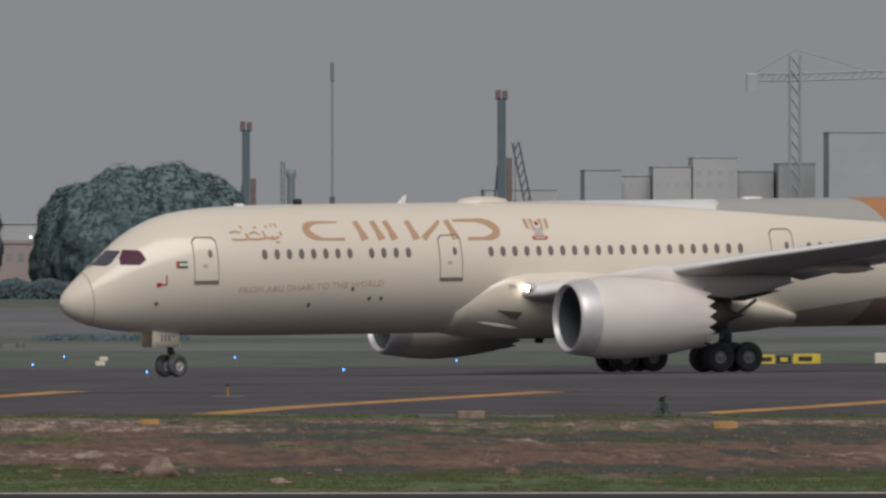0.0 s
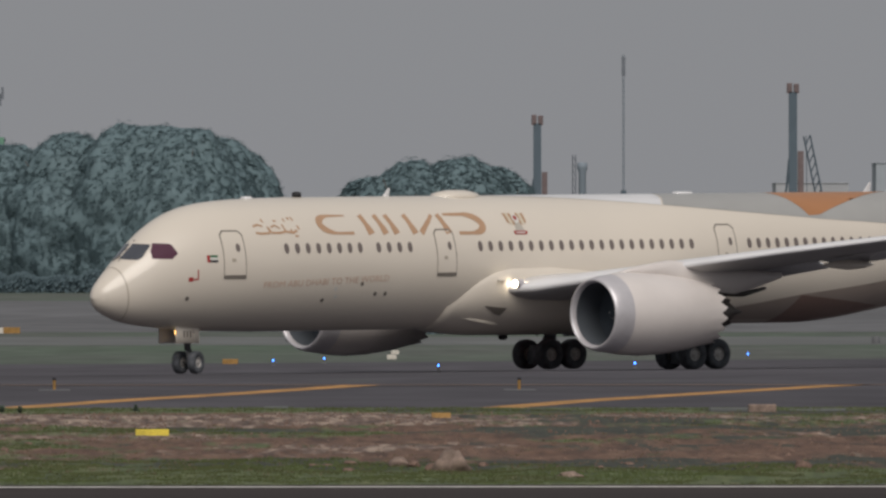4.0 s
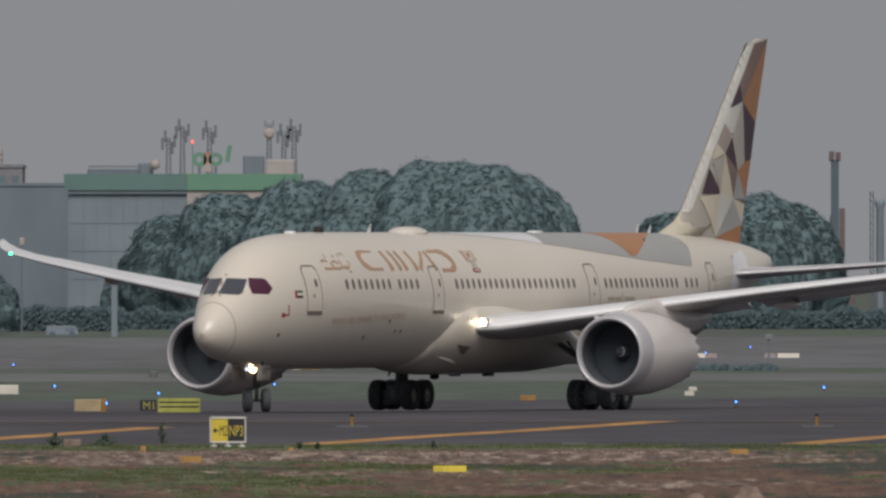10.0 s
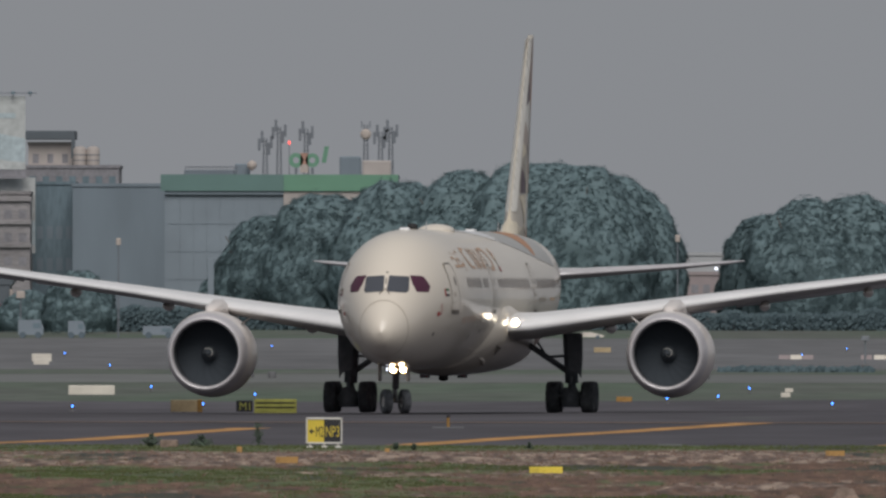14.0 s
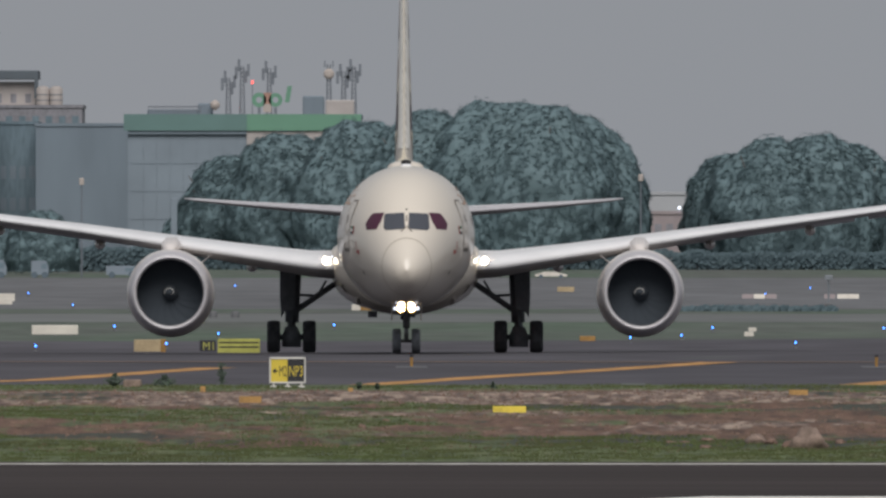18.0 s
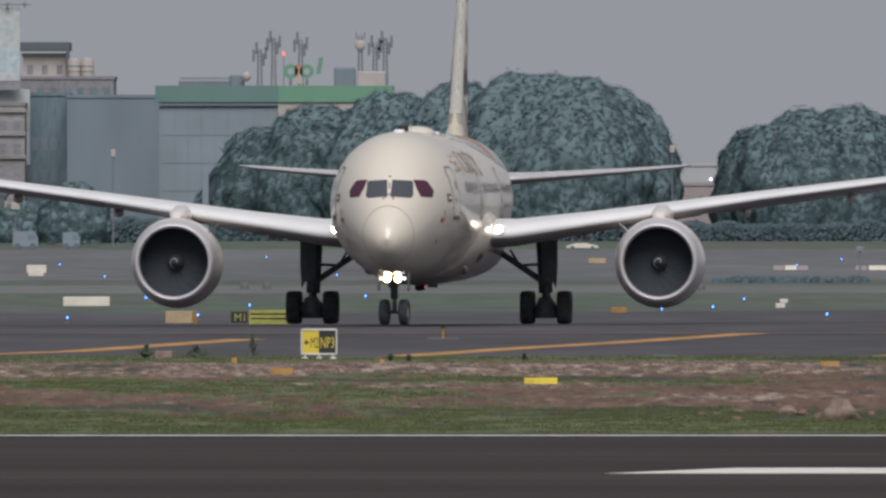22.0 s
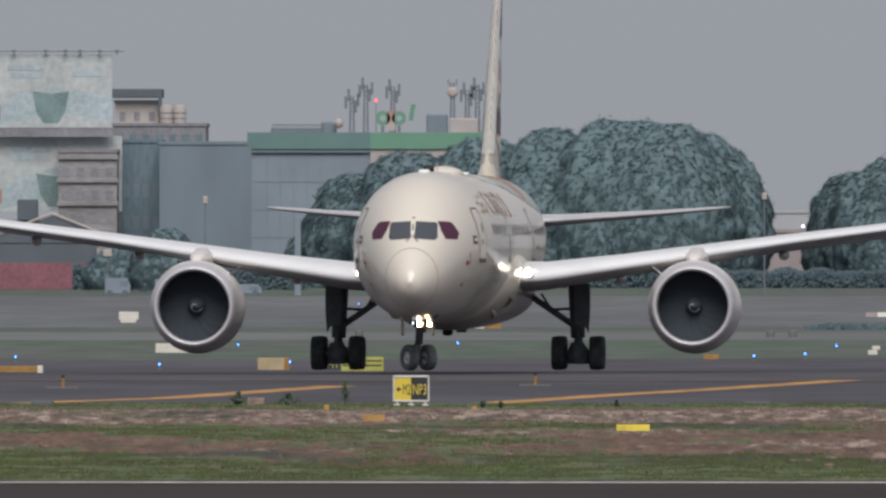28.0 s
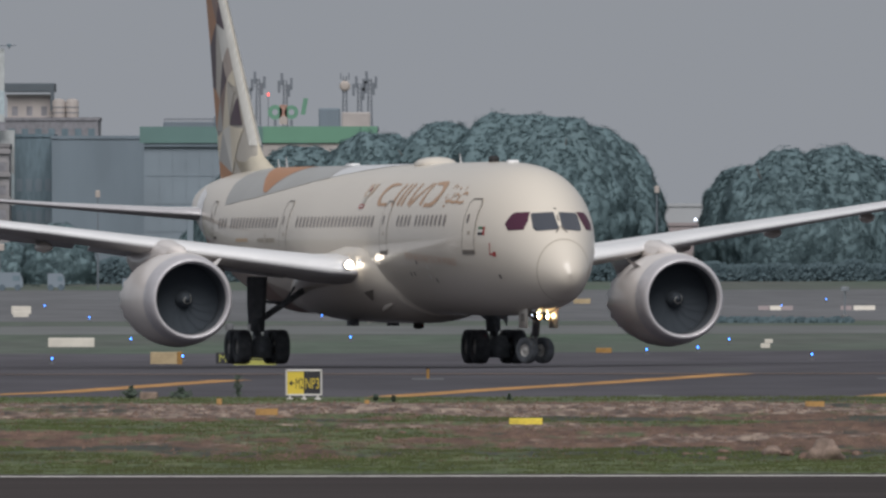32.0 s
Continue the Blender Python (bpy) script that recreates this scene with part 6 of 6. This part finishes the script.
    spot("print_sea", [(0.05, 0.28), (0.3, 0.5), (0.5, 0.3), (0.7, 0.52), (1, 0.42), (1, 0), (0, 0)], "board_teal")
    spot("print_surf", [(0.0, 0.0), (0.35, 0.12), (0.62, 0.2), (0.85, 0.12), (1, 0.1), (1, 0), (0, 0)], "board_sky", 0.03)
    cx = 0.5
    spot("print_bowl", [(cx - 0.15, 0.5), (cx - 0.12, 0.22), (cx - 0.06, 0.06), (cx + 0.06, 0.06), (cx + 0.12, 0.22), (cx + 0.15, 0.5)], "board_green", 0.04)
    spot("print_rim", [(cx - 0.15, 0.5), (cx - 0.1, 0.57), (cx, 0.6), (cx + 0.1, 0.57), (cx + 0.15, 0.5), (cx, 0.46)], "board_sky", 0.05)
    spot("print_hollow", [(cx - 0.1, 0.52), (cx - 0.06, 0.56), (cx, 0.575), (cx + 0.06, 0.56), (cx + 0.1, 0.52), (cx, 0.48)], "board_teal", 0.06)
    spot("print_blob", [(0, 0.1), (0.09, 0.1), (0.09, 0.3), (0, 0.3)], "board_orange", 0.04)
    for a, b, zz in ((0.18, 0.42, 0.68), (0.15, 0.45, 0.78), (0.68, 0.92, 0.7)):
        spot("print_bar", [(a, zz), (b, zz), (b, zz + 0.07), (a, zz + 0.07)], "board_teal", 0.04)
    if not rail:
        return
    v, f = tube((x0, -0.5, z1 + 0.4), (x1 + 1.5, -0.5, z1 + 0.4), 0.08, n=6)
    part("lamp_rail", data("lamp_rail", v, f, M["mastm"]), g)
    v, f = box(x0, x1 + 0.1, 0.05, 0.6, z0 - 1.15, z0 - 0.02)
    part("plinth", data("plinth", v, f, M["wall_block"]), g, "dull mauve beam under the panel")
    for k in (x0 + w * 0.3, x1 - w * 0.2):
        v, f = tube((k, 5.0, z0 - 6), (k, 5.0, z0 + 3), 0.3, n=8)
        part("leg", data("leg", v, f, M["mastm"]), g)
    for k in (0.2, 0.46, 0.62, 0.74, 0.9, 1.04):
        x = x0 + w * k
        v, f = join(box(x - 0.25, x + 0.25, -0.9, -0.4, z1 + 0.25, z1 + 0.6, 0.1), tube((x, -0.4, z1 + 0.3), (x, 0, z1), 0.06, n=4))
        part("floodlight", data("floodlight", v, f, M["wall_dark"]), g)


hoarding(-71.5, -56.1, 17.7, 26.9, 1852, "large pale printed billboard with a green bowl")
hoarding(-71.5, -54.9, 7.2, 16.7, 1854, "lower printed billboard, partly hidden", False)

house = thing("gabled_shed", "dark shed with a pale-edged gable and red wall", "building", (0, 1650, 0))
v, f = box(-66, -51.7, 0, 8, FARZ, 3.4)
part("wall", data("wall", v, f, M["roof_dark"]), house)
v, f = box(-66, -51.9, -0.15, -0.02, FARZ, 1.2)
part("red_wall", data("red_wall", v, f, M["red_wall"]), house, "faded red lower wall")
v, f = loft([[(-62.9, y, 4.1), (-56.7, y, 6.45), (-50.9, y, 4.2), (-51.6, y, 3.3), (-62.5, y, 3.3)] for y in (0, 8)], True, True)
part("gable", data("gable", v, f, M["roof_dark"]), house)
v, f = join(tube((-63.2, -0.1, 4.2), (-56.7, -0.1, 6.7), 0.16, n=6), tube((-56.7, -0.1, 6.7), (-50.7, -0.1, 4.3), 0.16, n=6))
part("barge_board", data("barge_board", v, f, M["trim"]), house, "pale barge board")
v, f = box(-70, -58, 4, 9, 3.3, 6.0)
part("rear_roof", data("rear_roof", v, f, M["wall_rose"]), house)
v, f = box(-60.7, -58.4, 3, 5, 6.0, 8.3, 0.1)
part("roof_tank", data("roof_tank", v, f, M["roof_dark"]), house)
v, f = tube((-51.5, -0.4, FARZ), (-51.5, -0.4, 2.9), 0.2, n=8)
part("post", data("post", v, f, M["trim"]), house)


def lamp_post(x, y, z1, m="trim", head=0.5, r=0.10):
    g = thing("lamp_post", "tall thin pale lamp post", "lamp post", (x, y, FARZ), "lamp posts by the fence")
    h = z1 - FARZ
    v, f = tube((0, 0, -0.1), (0, 0, h), r, r * 0.6, 8)
    part("pole", data("pole", v, f, M["mastm"]), g)
    v, f = box(-head / 2, head / 2, -0.25, 0.25, h - 0.1, h + 0.6, 0.1)
    part("head", data("head", v, f, M[m]), g)


for x, z in ((-35.95, 7.7), (20.9, 8.1), (60.5, 8.0)):
    lamp_post(x, 1500, z)
lamp_post(-45.9, 1500, 2.3, "trim", 0.9)
g = thing("concrete_column", "bare pale concrete column", "column", (-26.55, 1500, FARZ))
v, f = box(-0.32, 0.32, -0.3, 0.3, -0.2, 8.0, 0.05)
part("shaft", data("shaft", v, f, M["wall_light"]), g)
block("low_terminal", "low rose building with a pale flat roof", "building", 24.6, 31.5, 1765, 4.6, "wall_rose", 12, ((5, 2.4, 1.0, 0.6, "wall_block"),))
block("far_terminal", "long low roof, grey haze in its colour", "building", 20.0, 45.0, 1830, 7.0, "far_rose", 20, (), "crane")
v, f = lathe([(0, 0.2), (0.25, 0.12), (0.3, 0.01)], 8, (29.2, 1764, 5.2), "z")
part("roof_lamp", data("roof_lamp", v, f, M["lamp_soft"]), bpy.data.objects["low_terminal"])
for x0, x1, h, m in ((-45.5, -43, 1.8, "wall_light"), (-40.5, -38.8, 1.7, "wall_light"), (-33, -29.8, 1.2, "wall_light")):
    g = thing("parked_van", "pale service van by the fence, in haze", "van", ((x0 + x1) / 2, 1480, FARZ), "vehicles by the fence")
    w = x1 - x0
    v, f = loft([[(-w / 2, y, 0.3), (w / 2, y, 0.3), (w / 2, y, h * 0.6), (w * 0.36, y, h), (-w / 2, y, h)] for y in (-0.9, 0.9)], True, True)
    part("body", data("body", v, f, M[m]), g)
    for k in (-0.32, 0.3):
        v, f = lathe([(-0.95, 0.01), (-0.95, 0.32), (0.95, 0.32), (0.95, 0.01)], 12, (k * w, 0, 0.3), "y")
        part("wheel", data("wheel", v, f, M["hazesteel"]), g)
    v, f = box(w * 0.1, w * 0.4, -0.93, -0.905, h * 0.55, h * 0.82)
    part("window", data("window", v, f, M["wall_dark"]), g)
g = thing("parked_car", "white car by the fence, in haze", "car", (11.6, 1478, FARZ), "vehicles by the fence")
v, f = loft([[(-1.6, y, 0.15), (1.6, y, 0.15), (1.6, y, 0.32), (0.9, y, 0.5), (0.4, y, 0.62), (-0.6, y, 0.62), (-1.2, y, 0.45), (-1.6, y, 0.35)] for y in (-0.8, 0.8)], True, True)
part("body", data("body", v, f, M["white_board"]), g)
for k in (-1.0, 1.0):
    v, f = lathe([(-0.85, 0.01), (-0.85, 0.2), (0.85, 0.2), (0.85, 0.01)], 12, (k, 0, 0.15), "y")
    part("wheel", data("wheel", v, f, M["hazesteel"]), g)

# low barriers, a short mast and a mound line on the far grass
for i, (x, m) in enumerate(((23.5, "wall_rose"), (24.4, "white_board"), (25.3, "wall_rose"), (29.8, "wall_rose"), (30.8, "white_board"), (31.6, "white_board"))):
    g = thing("barrier", "red and white plastic road barrier", "barrier", (x, 1130, FARZ), "barriers on the far apron")
    v, f = loft([[(k, -0.2, 0), (k, -0.08, 0.34), (k, 0.08, 0.34), (k, 0.2, 0)] for k in (0, 0.85)], True, True)
    part("body", data("body", v, f, M[m]), g)
g = thing("wind_sensor", "short dark sensor mast on the grass", "mast", (26.4, 990, FARZ))
v, f = tube((0, 0, -0.1), (0, 0, 2.2), 0.07, n=8)
part("pole", data("pole", v, f, M["strut_dark"]), g)
v, f = box(-0.28, 0.28, -0.2, 0.2, 2.1, 2.4, 0.05)
part("head", data("head", v, f, M["strut_dark"]), g)
v, f = box(-0.25, 0.25, -0.25, 0.25, 0, 0.5, 0.05)
part("box", data("box", v, f, M["strut"]), g)
scrub(16.5, 27.0, 990, 0.42, 33, 500)


# ---- rigs and cranes on the horizon ----
def rig(x, y, z0, z1, r, lean=0):
    g = thing("piling_rig", "tall dark piling rig with a rusty head, in haze", "rig", (x, y, FARZ), "piling rigs")
    h = z1 - FARZ
    v, f = box(-r, r, -r, r, 0, h - 1.2)
    part("leader", data("leader", v, f, M["hazesteel"]), g)
    v, f = join(box(-r * 1.5, -r * 0.2, -r, r, h - 1.4, h, 0.1), box(r * 0.2, r * 1.5, -r, r, h - 1.4, h - 0.1, 0.1))
    part("head", data("head", v, f, M["rust"]), g, "rust-red sheave head")
    v, f = join(tube((-2.6, 0, 2), (-r, 0, h * 0.55), 0.16, n=5), tube((-1.9, 0, 2), (-r, 0, h * 0.62), 0.12, n=5))
    part("stay", data("stay", v, f, M["hazesteel"]), g)
    v, f = box(-1.6, 2.6, -1.5, 1.5, 0.6, 3.4, 0.2)
    part("cab", data("cab", v, f, M["rust"]), g)
    v, f = box(-2.0, 3.0, -1.8, 1.8, -0.1, 0.8, 0.2)
    part("tracks", data("tracks", v, f, M["hazesteel"]), g)
    v, f = box(r * 1.2, r * 2.6, -0.6, 0.6, h * 0.38, h * 0.66)
    part("auger_drive", data("auger_drive", v, f, M["rust"]), g)


rig(62.3, 2000, 0, 21.1, 0.52)
rig(97.0, 2000, 0, 25.4, 0.55)


def lattice(a, b, w, bays, r=0.06):
    a, b = Vector(a), Vector(b)
    q = (b - a).to_track_quat("Z", "Y").to_matrix()
    ln = (b - a).length
    out_v, out_f = [], []
    for sx in (-1, 1):
        for sy in (-1, 1):
            out_v, out_f = join((out_v, out_f), tube(a + q @ Vector((sx * w, sy * w, 0)), a + q @ Vector((sx * w, sy * w, ln)), r, n=4))
    for i in range(bays):
        z0, z1 = ln * i / bays, ln * (i + 1) / bays
        for sx in (-1, 1):
            out_v, out_f = join((out_v, out_f), tube(a + q @ Vector((-w, sx * w, z0)), a + q @ Vector((w, sx * w, z1)), r * 0.7, n=4), tube(a + q @ Vector((sx * w, -w, z0)), a + q @ Vector((sx * w, w, z1)), r * 0.7, n=4))
    return out_v, out_f


g = thing("crawler_crane", "lattice crane boom leaning in the haze", "crane", (101.8, 2000, FARZ))
v, f = lattice((0.6, 0, 3), (-2.9, 0, 20.0), 0.45, 14, 0.09)
part("boom", data("boom", v, f, M["hazesteel"]), g)
v, f = join(tube((-3.0, 0, 20), (-2.9, 0, 12), 0.05, n=4), box(-3.15, -2.75, -0.2, 0.2, 11.2, 12.2, 0.05))
part("hook", data("hook", v, f, M["hazesteel"]), g)
v, f = box(-1.5, 3.0, -1.5, 1.5, 0.5, 3.5, 0.2)
part("cab", data("cab", v, f, M["rust"]), g)
g = thing("radio_mast", "tall thin guyed radio mast in haze", "mast", (74.0, 2000, FARZ))
v, f = lattice((0, 0, 0), (0, 0, 31.0), 0.11, 40, 0.035)
part("mast", data("mast", v, f, M["wall_mid"]), g)
v, f = box(-0.25, 0.25, -0.2, 0.2, 28.2, 30.8, 0.05)
part("antenna", data("antenna", v, f, M["mastm"]), g)
v, f = lathe([(0.0, 0.5), (12.6, 0.35)], 8, (0, 0, 0), "z")
part("base", data("base", v, f, M["hazesteel"]), g)
g = thing("silo", "pale thin silo stack in haze", "silo", (68.4, 2000, FARZ))
v, f = lathe([(0, 0.55), (15.0, 0.5), (15.6, 0.7), (16.3, 0.7), (16.4, 0.05)], 14, (0, 0, 0), "z")
part("shaft", data("shaft", v, f, M["wall_light"], True), g)
v, f = lattice((-1.1, 0, 0), (-1.1, 0, 17.4), 0.22, 18, 0.06)
part("ladder", data("ladder", v, f, M["mastm"]), g)


def tower_crane(x, y, h, back, front):
    g = thing("tower_crane", "tower crane with pale haze in its colour", "crane", (x, y, FARZ))
    v, f = lattice((0, 0, 0), (0, 0, h), 0.9, 16, 0.22)
    part("tower", data("tower", v, f, M["crane"]), g)
    v, f = lattice((-back, 0, h - 4), (0, 0, h - 4), 0.6, 8, 0.16)
    part("counter_jib", data("counter_jib", v, f, M["crane"]), g)
    v, f = lattice((0, 0, h - 4), (front, 0, h - 3.2), 0.6, 14, 0.16)
    part("jib", data("jib", v, f, M["crane"]), g)
    v, f = box(-back, -back + 2.0, -0.9, 0.9, h - 6.6, h - 3.4, 0.1)
    part("counterweight", data("counterweight", v, f, M["far_blue"]), g)
    v, f = join(tube((0, 0, h + 1), (-back + 1, 0, h - 3.4), 0.1, n=4), tube((0, 0, h + 1), (front * 0.6, 0, h - 2.8), 0.1, n=4))
    part("stay", data("stay", v, f, M["crane"]), g)


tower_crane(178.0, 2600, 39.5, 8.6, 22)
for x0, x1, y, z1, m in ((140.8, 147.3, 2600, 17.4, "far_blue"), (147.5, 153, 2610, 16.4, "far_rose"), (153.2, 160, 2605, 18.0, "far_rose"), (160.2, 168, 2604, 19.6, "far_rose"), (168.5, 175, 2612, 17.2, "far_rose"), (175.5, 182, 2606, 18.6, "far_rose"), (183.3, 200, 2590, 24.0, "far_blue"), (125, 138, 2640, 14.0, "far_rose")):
    block("distant_block", "distant unfinished tower block, haze in its colour", "building", x0, x1, y, z1, m, 14, tuple((4, 14.2 + k * 2.2, 1.0, 0.5, "far_blue") for k in range(int((z1 - 14) / 2.2))), m, 0.04)

# ---- what moves: seconds, x, y of the nose, heading in degrees from +y towards +x ----
WAY = (
    (0, 12.19, 669.66, 247.02),
    (0.5, 10.57, 667.58, 244.72),
    (1, 9.02, 665.45, 242.45),
    (1.5, 7.52, 663.31, 240.27),
    (2, 6.04, 661.13, 238.14),
    (2.5, 4.57, 658.89, 236.06),
    (3, 3.12, 656.60, 234.03),
    (3.5, 1.76, 654.31, 232.09),
    (5.5, -3.12, 646.71, 225.03),
    (6, -4.07, 645.32, 223.02),
    (6.5, -4.93, 644.03, 220.92),
    (7, -5.70, 642.81, 218.78),
    (7.5, -6.34, 641.65, 216.60),
    (8, -6.82, 640.45, 214.26),
    (8.5, -7.19, 639.19, 211.88),
    (9, -7.44, 637.84, 209.48),
    (9.5, -7.57, 636.40, 207.10),
    (10, -7.58, 634.80, 204.67),
    (10.5, -7.48, 633.02, 202.29),
    (11, -7.30, 630.95, 199.89),
    (11.5, -6.99, 628.68, 197.55),
    (12, -6.56, 626.05, 195.17),
    (12.5, -6.05, 623.27, 192.82),
    (13, -5.43, 620.69, 190.55),
    (13.5, -4.68, 618.35, 188.29),
    (14, -3.84, 616.34, 186.12),
    (14.5, -3.12, 614.67, 184.35),
    (16.5, -1.44, 609.56, 180.17),
    (17, -1.30, 608.27, 179.92),
    (17.5, -1.21, 606.82, 179.79),
    (18, -1.17, 605.12, 179.76),
    (18.5, -1.22, 603.07, 179.84),
    (19, -1.32, 600.67, 180.05),
    (19.5, -1.53, 598.02, 180.43),
    (20, -1.79, 595.95, 180.92),
    (20.5, -2.08, 593.73, 181.39),
    (21, -2.39, 591.42, 181.85),
    (21.5, -2.78, 589.07, 182.39),
    (22, -3.20, 586.72, 182.97),
    (22.5, -3.65, 584.43, 183.54),
    (23, -4.10, 582.28, 184.06),
    (23.5, -4.62, 580.11, 184.69),
    (24, -5.11, 578.08, 185.26),
    (24.5, -5.57, 576.10, 185.64),
    (25, -5.96, 574.22, 185.92),
    (25.5, -6.25, 572.48, 186.02),
    (27.5, -6.25, 569.79, 184.15),
    (28, -5.77, 569.26, 183.04),
    (28.5, -5.06, 568.86, 181.59),
    (29, -4.23, 568.61, 180.02),
    (29.5, -3.22, 567.61, 178.21),
    (30, -1.97, 566.72, 176.11),
    (30.5, -0.59, 565.81, 173.89),
    (31, 0.98, 564.93, 171.46),
    (31.5, 2.75, 563.31, 168.75),
    (32, 4.62, 561.76, 165.97),
)
SETTLE = Matrix.Translation(EYE) @ Matrix.Rotation(-math.atan(TILT), 4, "X") @ Matrix.Translation((0, 0, TILT * SLOPE0 - EYE[2] - 0.15))


def on_taxiway(x, y, h):
    """The airliner's pose with its gear on the sloping taxiway."""
    zn, zm = (crossfall(x - d * math.sin(radians(h))) for d in (5.8, 31.6))
    pitch = -0.00613 + (zn - zm) / 25.8
    return SETTLE @ Matrix.Translation((x, y, zn + (zn - zm) * 5.8 / 25.8 + 0.11 * smooth01(640 - y, 40, 75))) @ Matrix.Rotation(radians(90 - h), 4, "Z") @ Matrix.Rotation(-math.atan(pitch), 4, "Y")


def way_at(t):
    return [float(np.interp(t, [w[0] for w in WAY], [w[k] for w in WAY])) for k in (1, 2, 3)]


def rolled(step=0.15):
    """Rows of seconds, metres rolled by the main wheels, and the steering angle."""
    rows, s, t = [], 0.0, 0.0
    last = None
    while t <= 32.0001:
        x, y, h = way_at(t)
        x, y = x - 31.6 * math.sin(radians(h)), y - 31.6 * math.cos(radians(h))
        if last:
            s += math.hypot(x - last[0], y - last[1])
        last = (x, y)
        a, b = way_at(max(0, t - 1)), way_at(min(32, t + 1))
        dt = min(32, t + 1) - max(0, t - 1)
        turn = radians(b[2] - a[2]) / dt
        fwd = math.hypot(b[0] - a[0], b[1] - a[1]) / dt
        rows.append((t, s, max(-0.7, min(0.7, math.atan2(25.8 * turn, max(fwd, 1.0))))))
        t += step
    return rows


def motions():
    walk(plane, [(t, on_taxiway(x, y, h)) for t, x, y, h in WAY])
    rows = rolled()
    if rows[-1][0] < 32:
        rows.append((32.0, rows[-1][1], rows[-1][2]))
    walk(nose_gear, [(t, Matrix.Translation((NOSE_X, 0, NOSE_Z)) @ Matrix.Rotation(-a, 4, "Z")) for t, s, a in rows[::8] + [rows[-1]]])
    for ob, r, place in WHEELS:
        walk(ob, [(t, Matrix.Translation(place) @ Matrix.Rotation(s / r, 4, "Y")) for t, s, a in rows])
    for ob, at in BEACONS:
        turns = []
        for i in range(161):
            t = 0.2 * i
            x, y, h = way_at(t)
            facing = math.atan2(-y, -x) - radians(90 - h)
            turns.append((t, at @ Matrix.Rotation(facing + 2 * math.pi * (t - 8.99) / 1.411, 4, "Z")))
        walk(ob, turns)
    for fan in FANS:
        walk(fan, [(t * 0.4, Matrix.Translation(fan.location) @ Matrix.Rotation(radians(78 * t), 4, "X")) for t in range(81)])


motions()
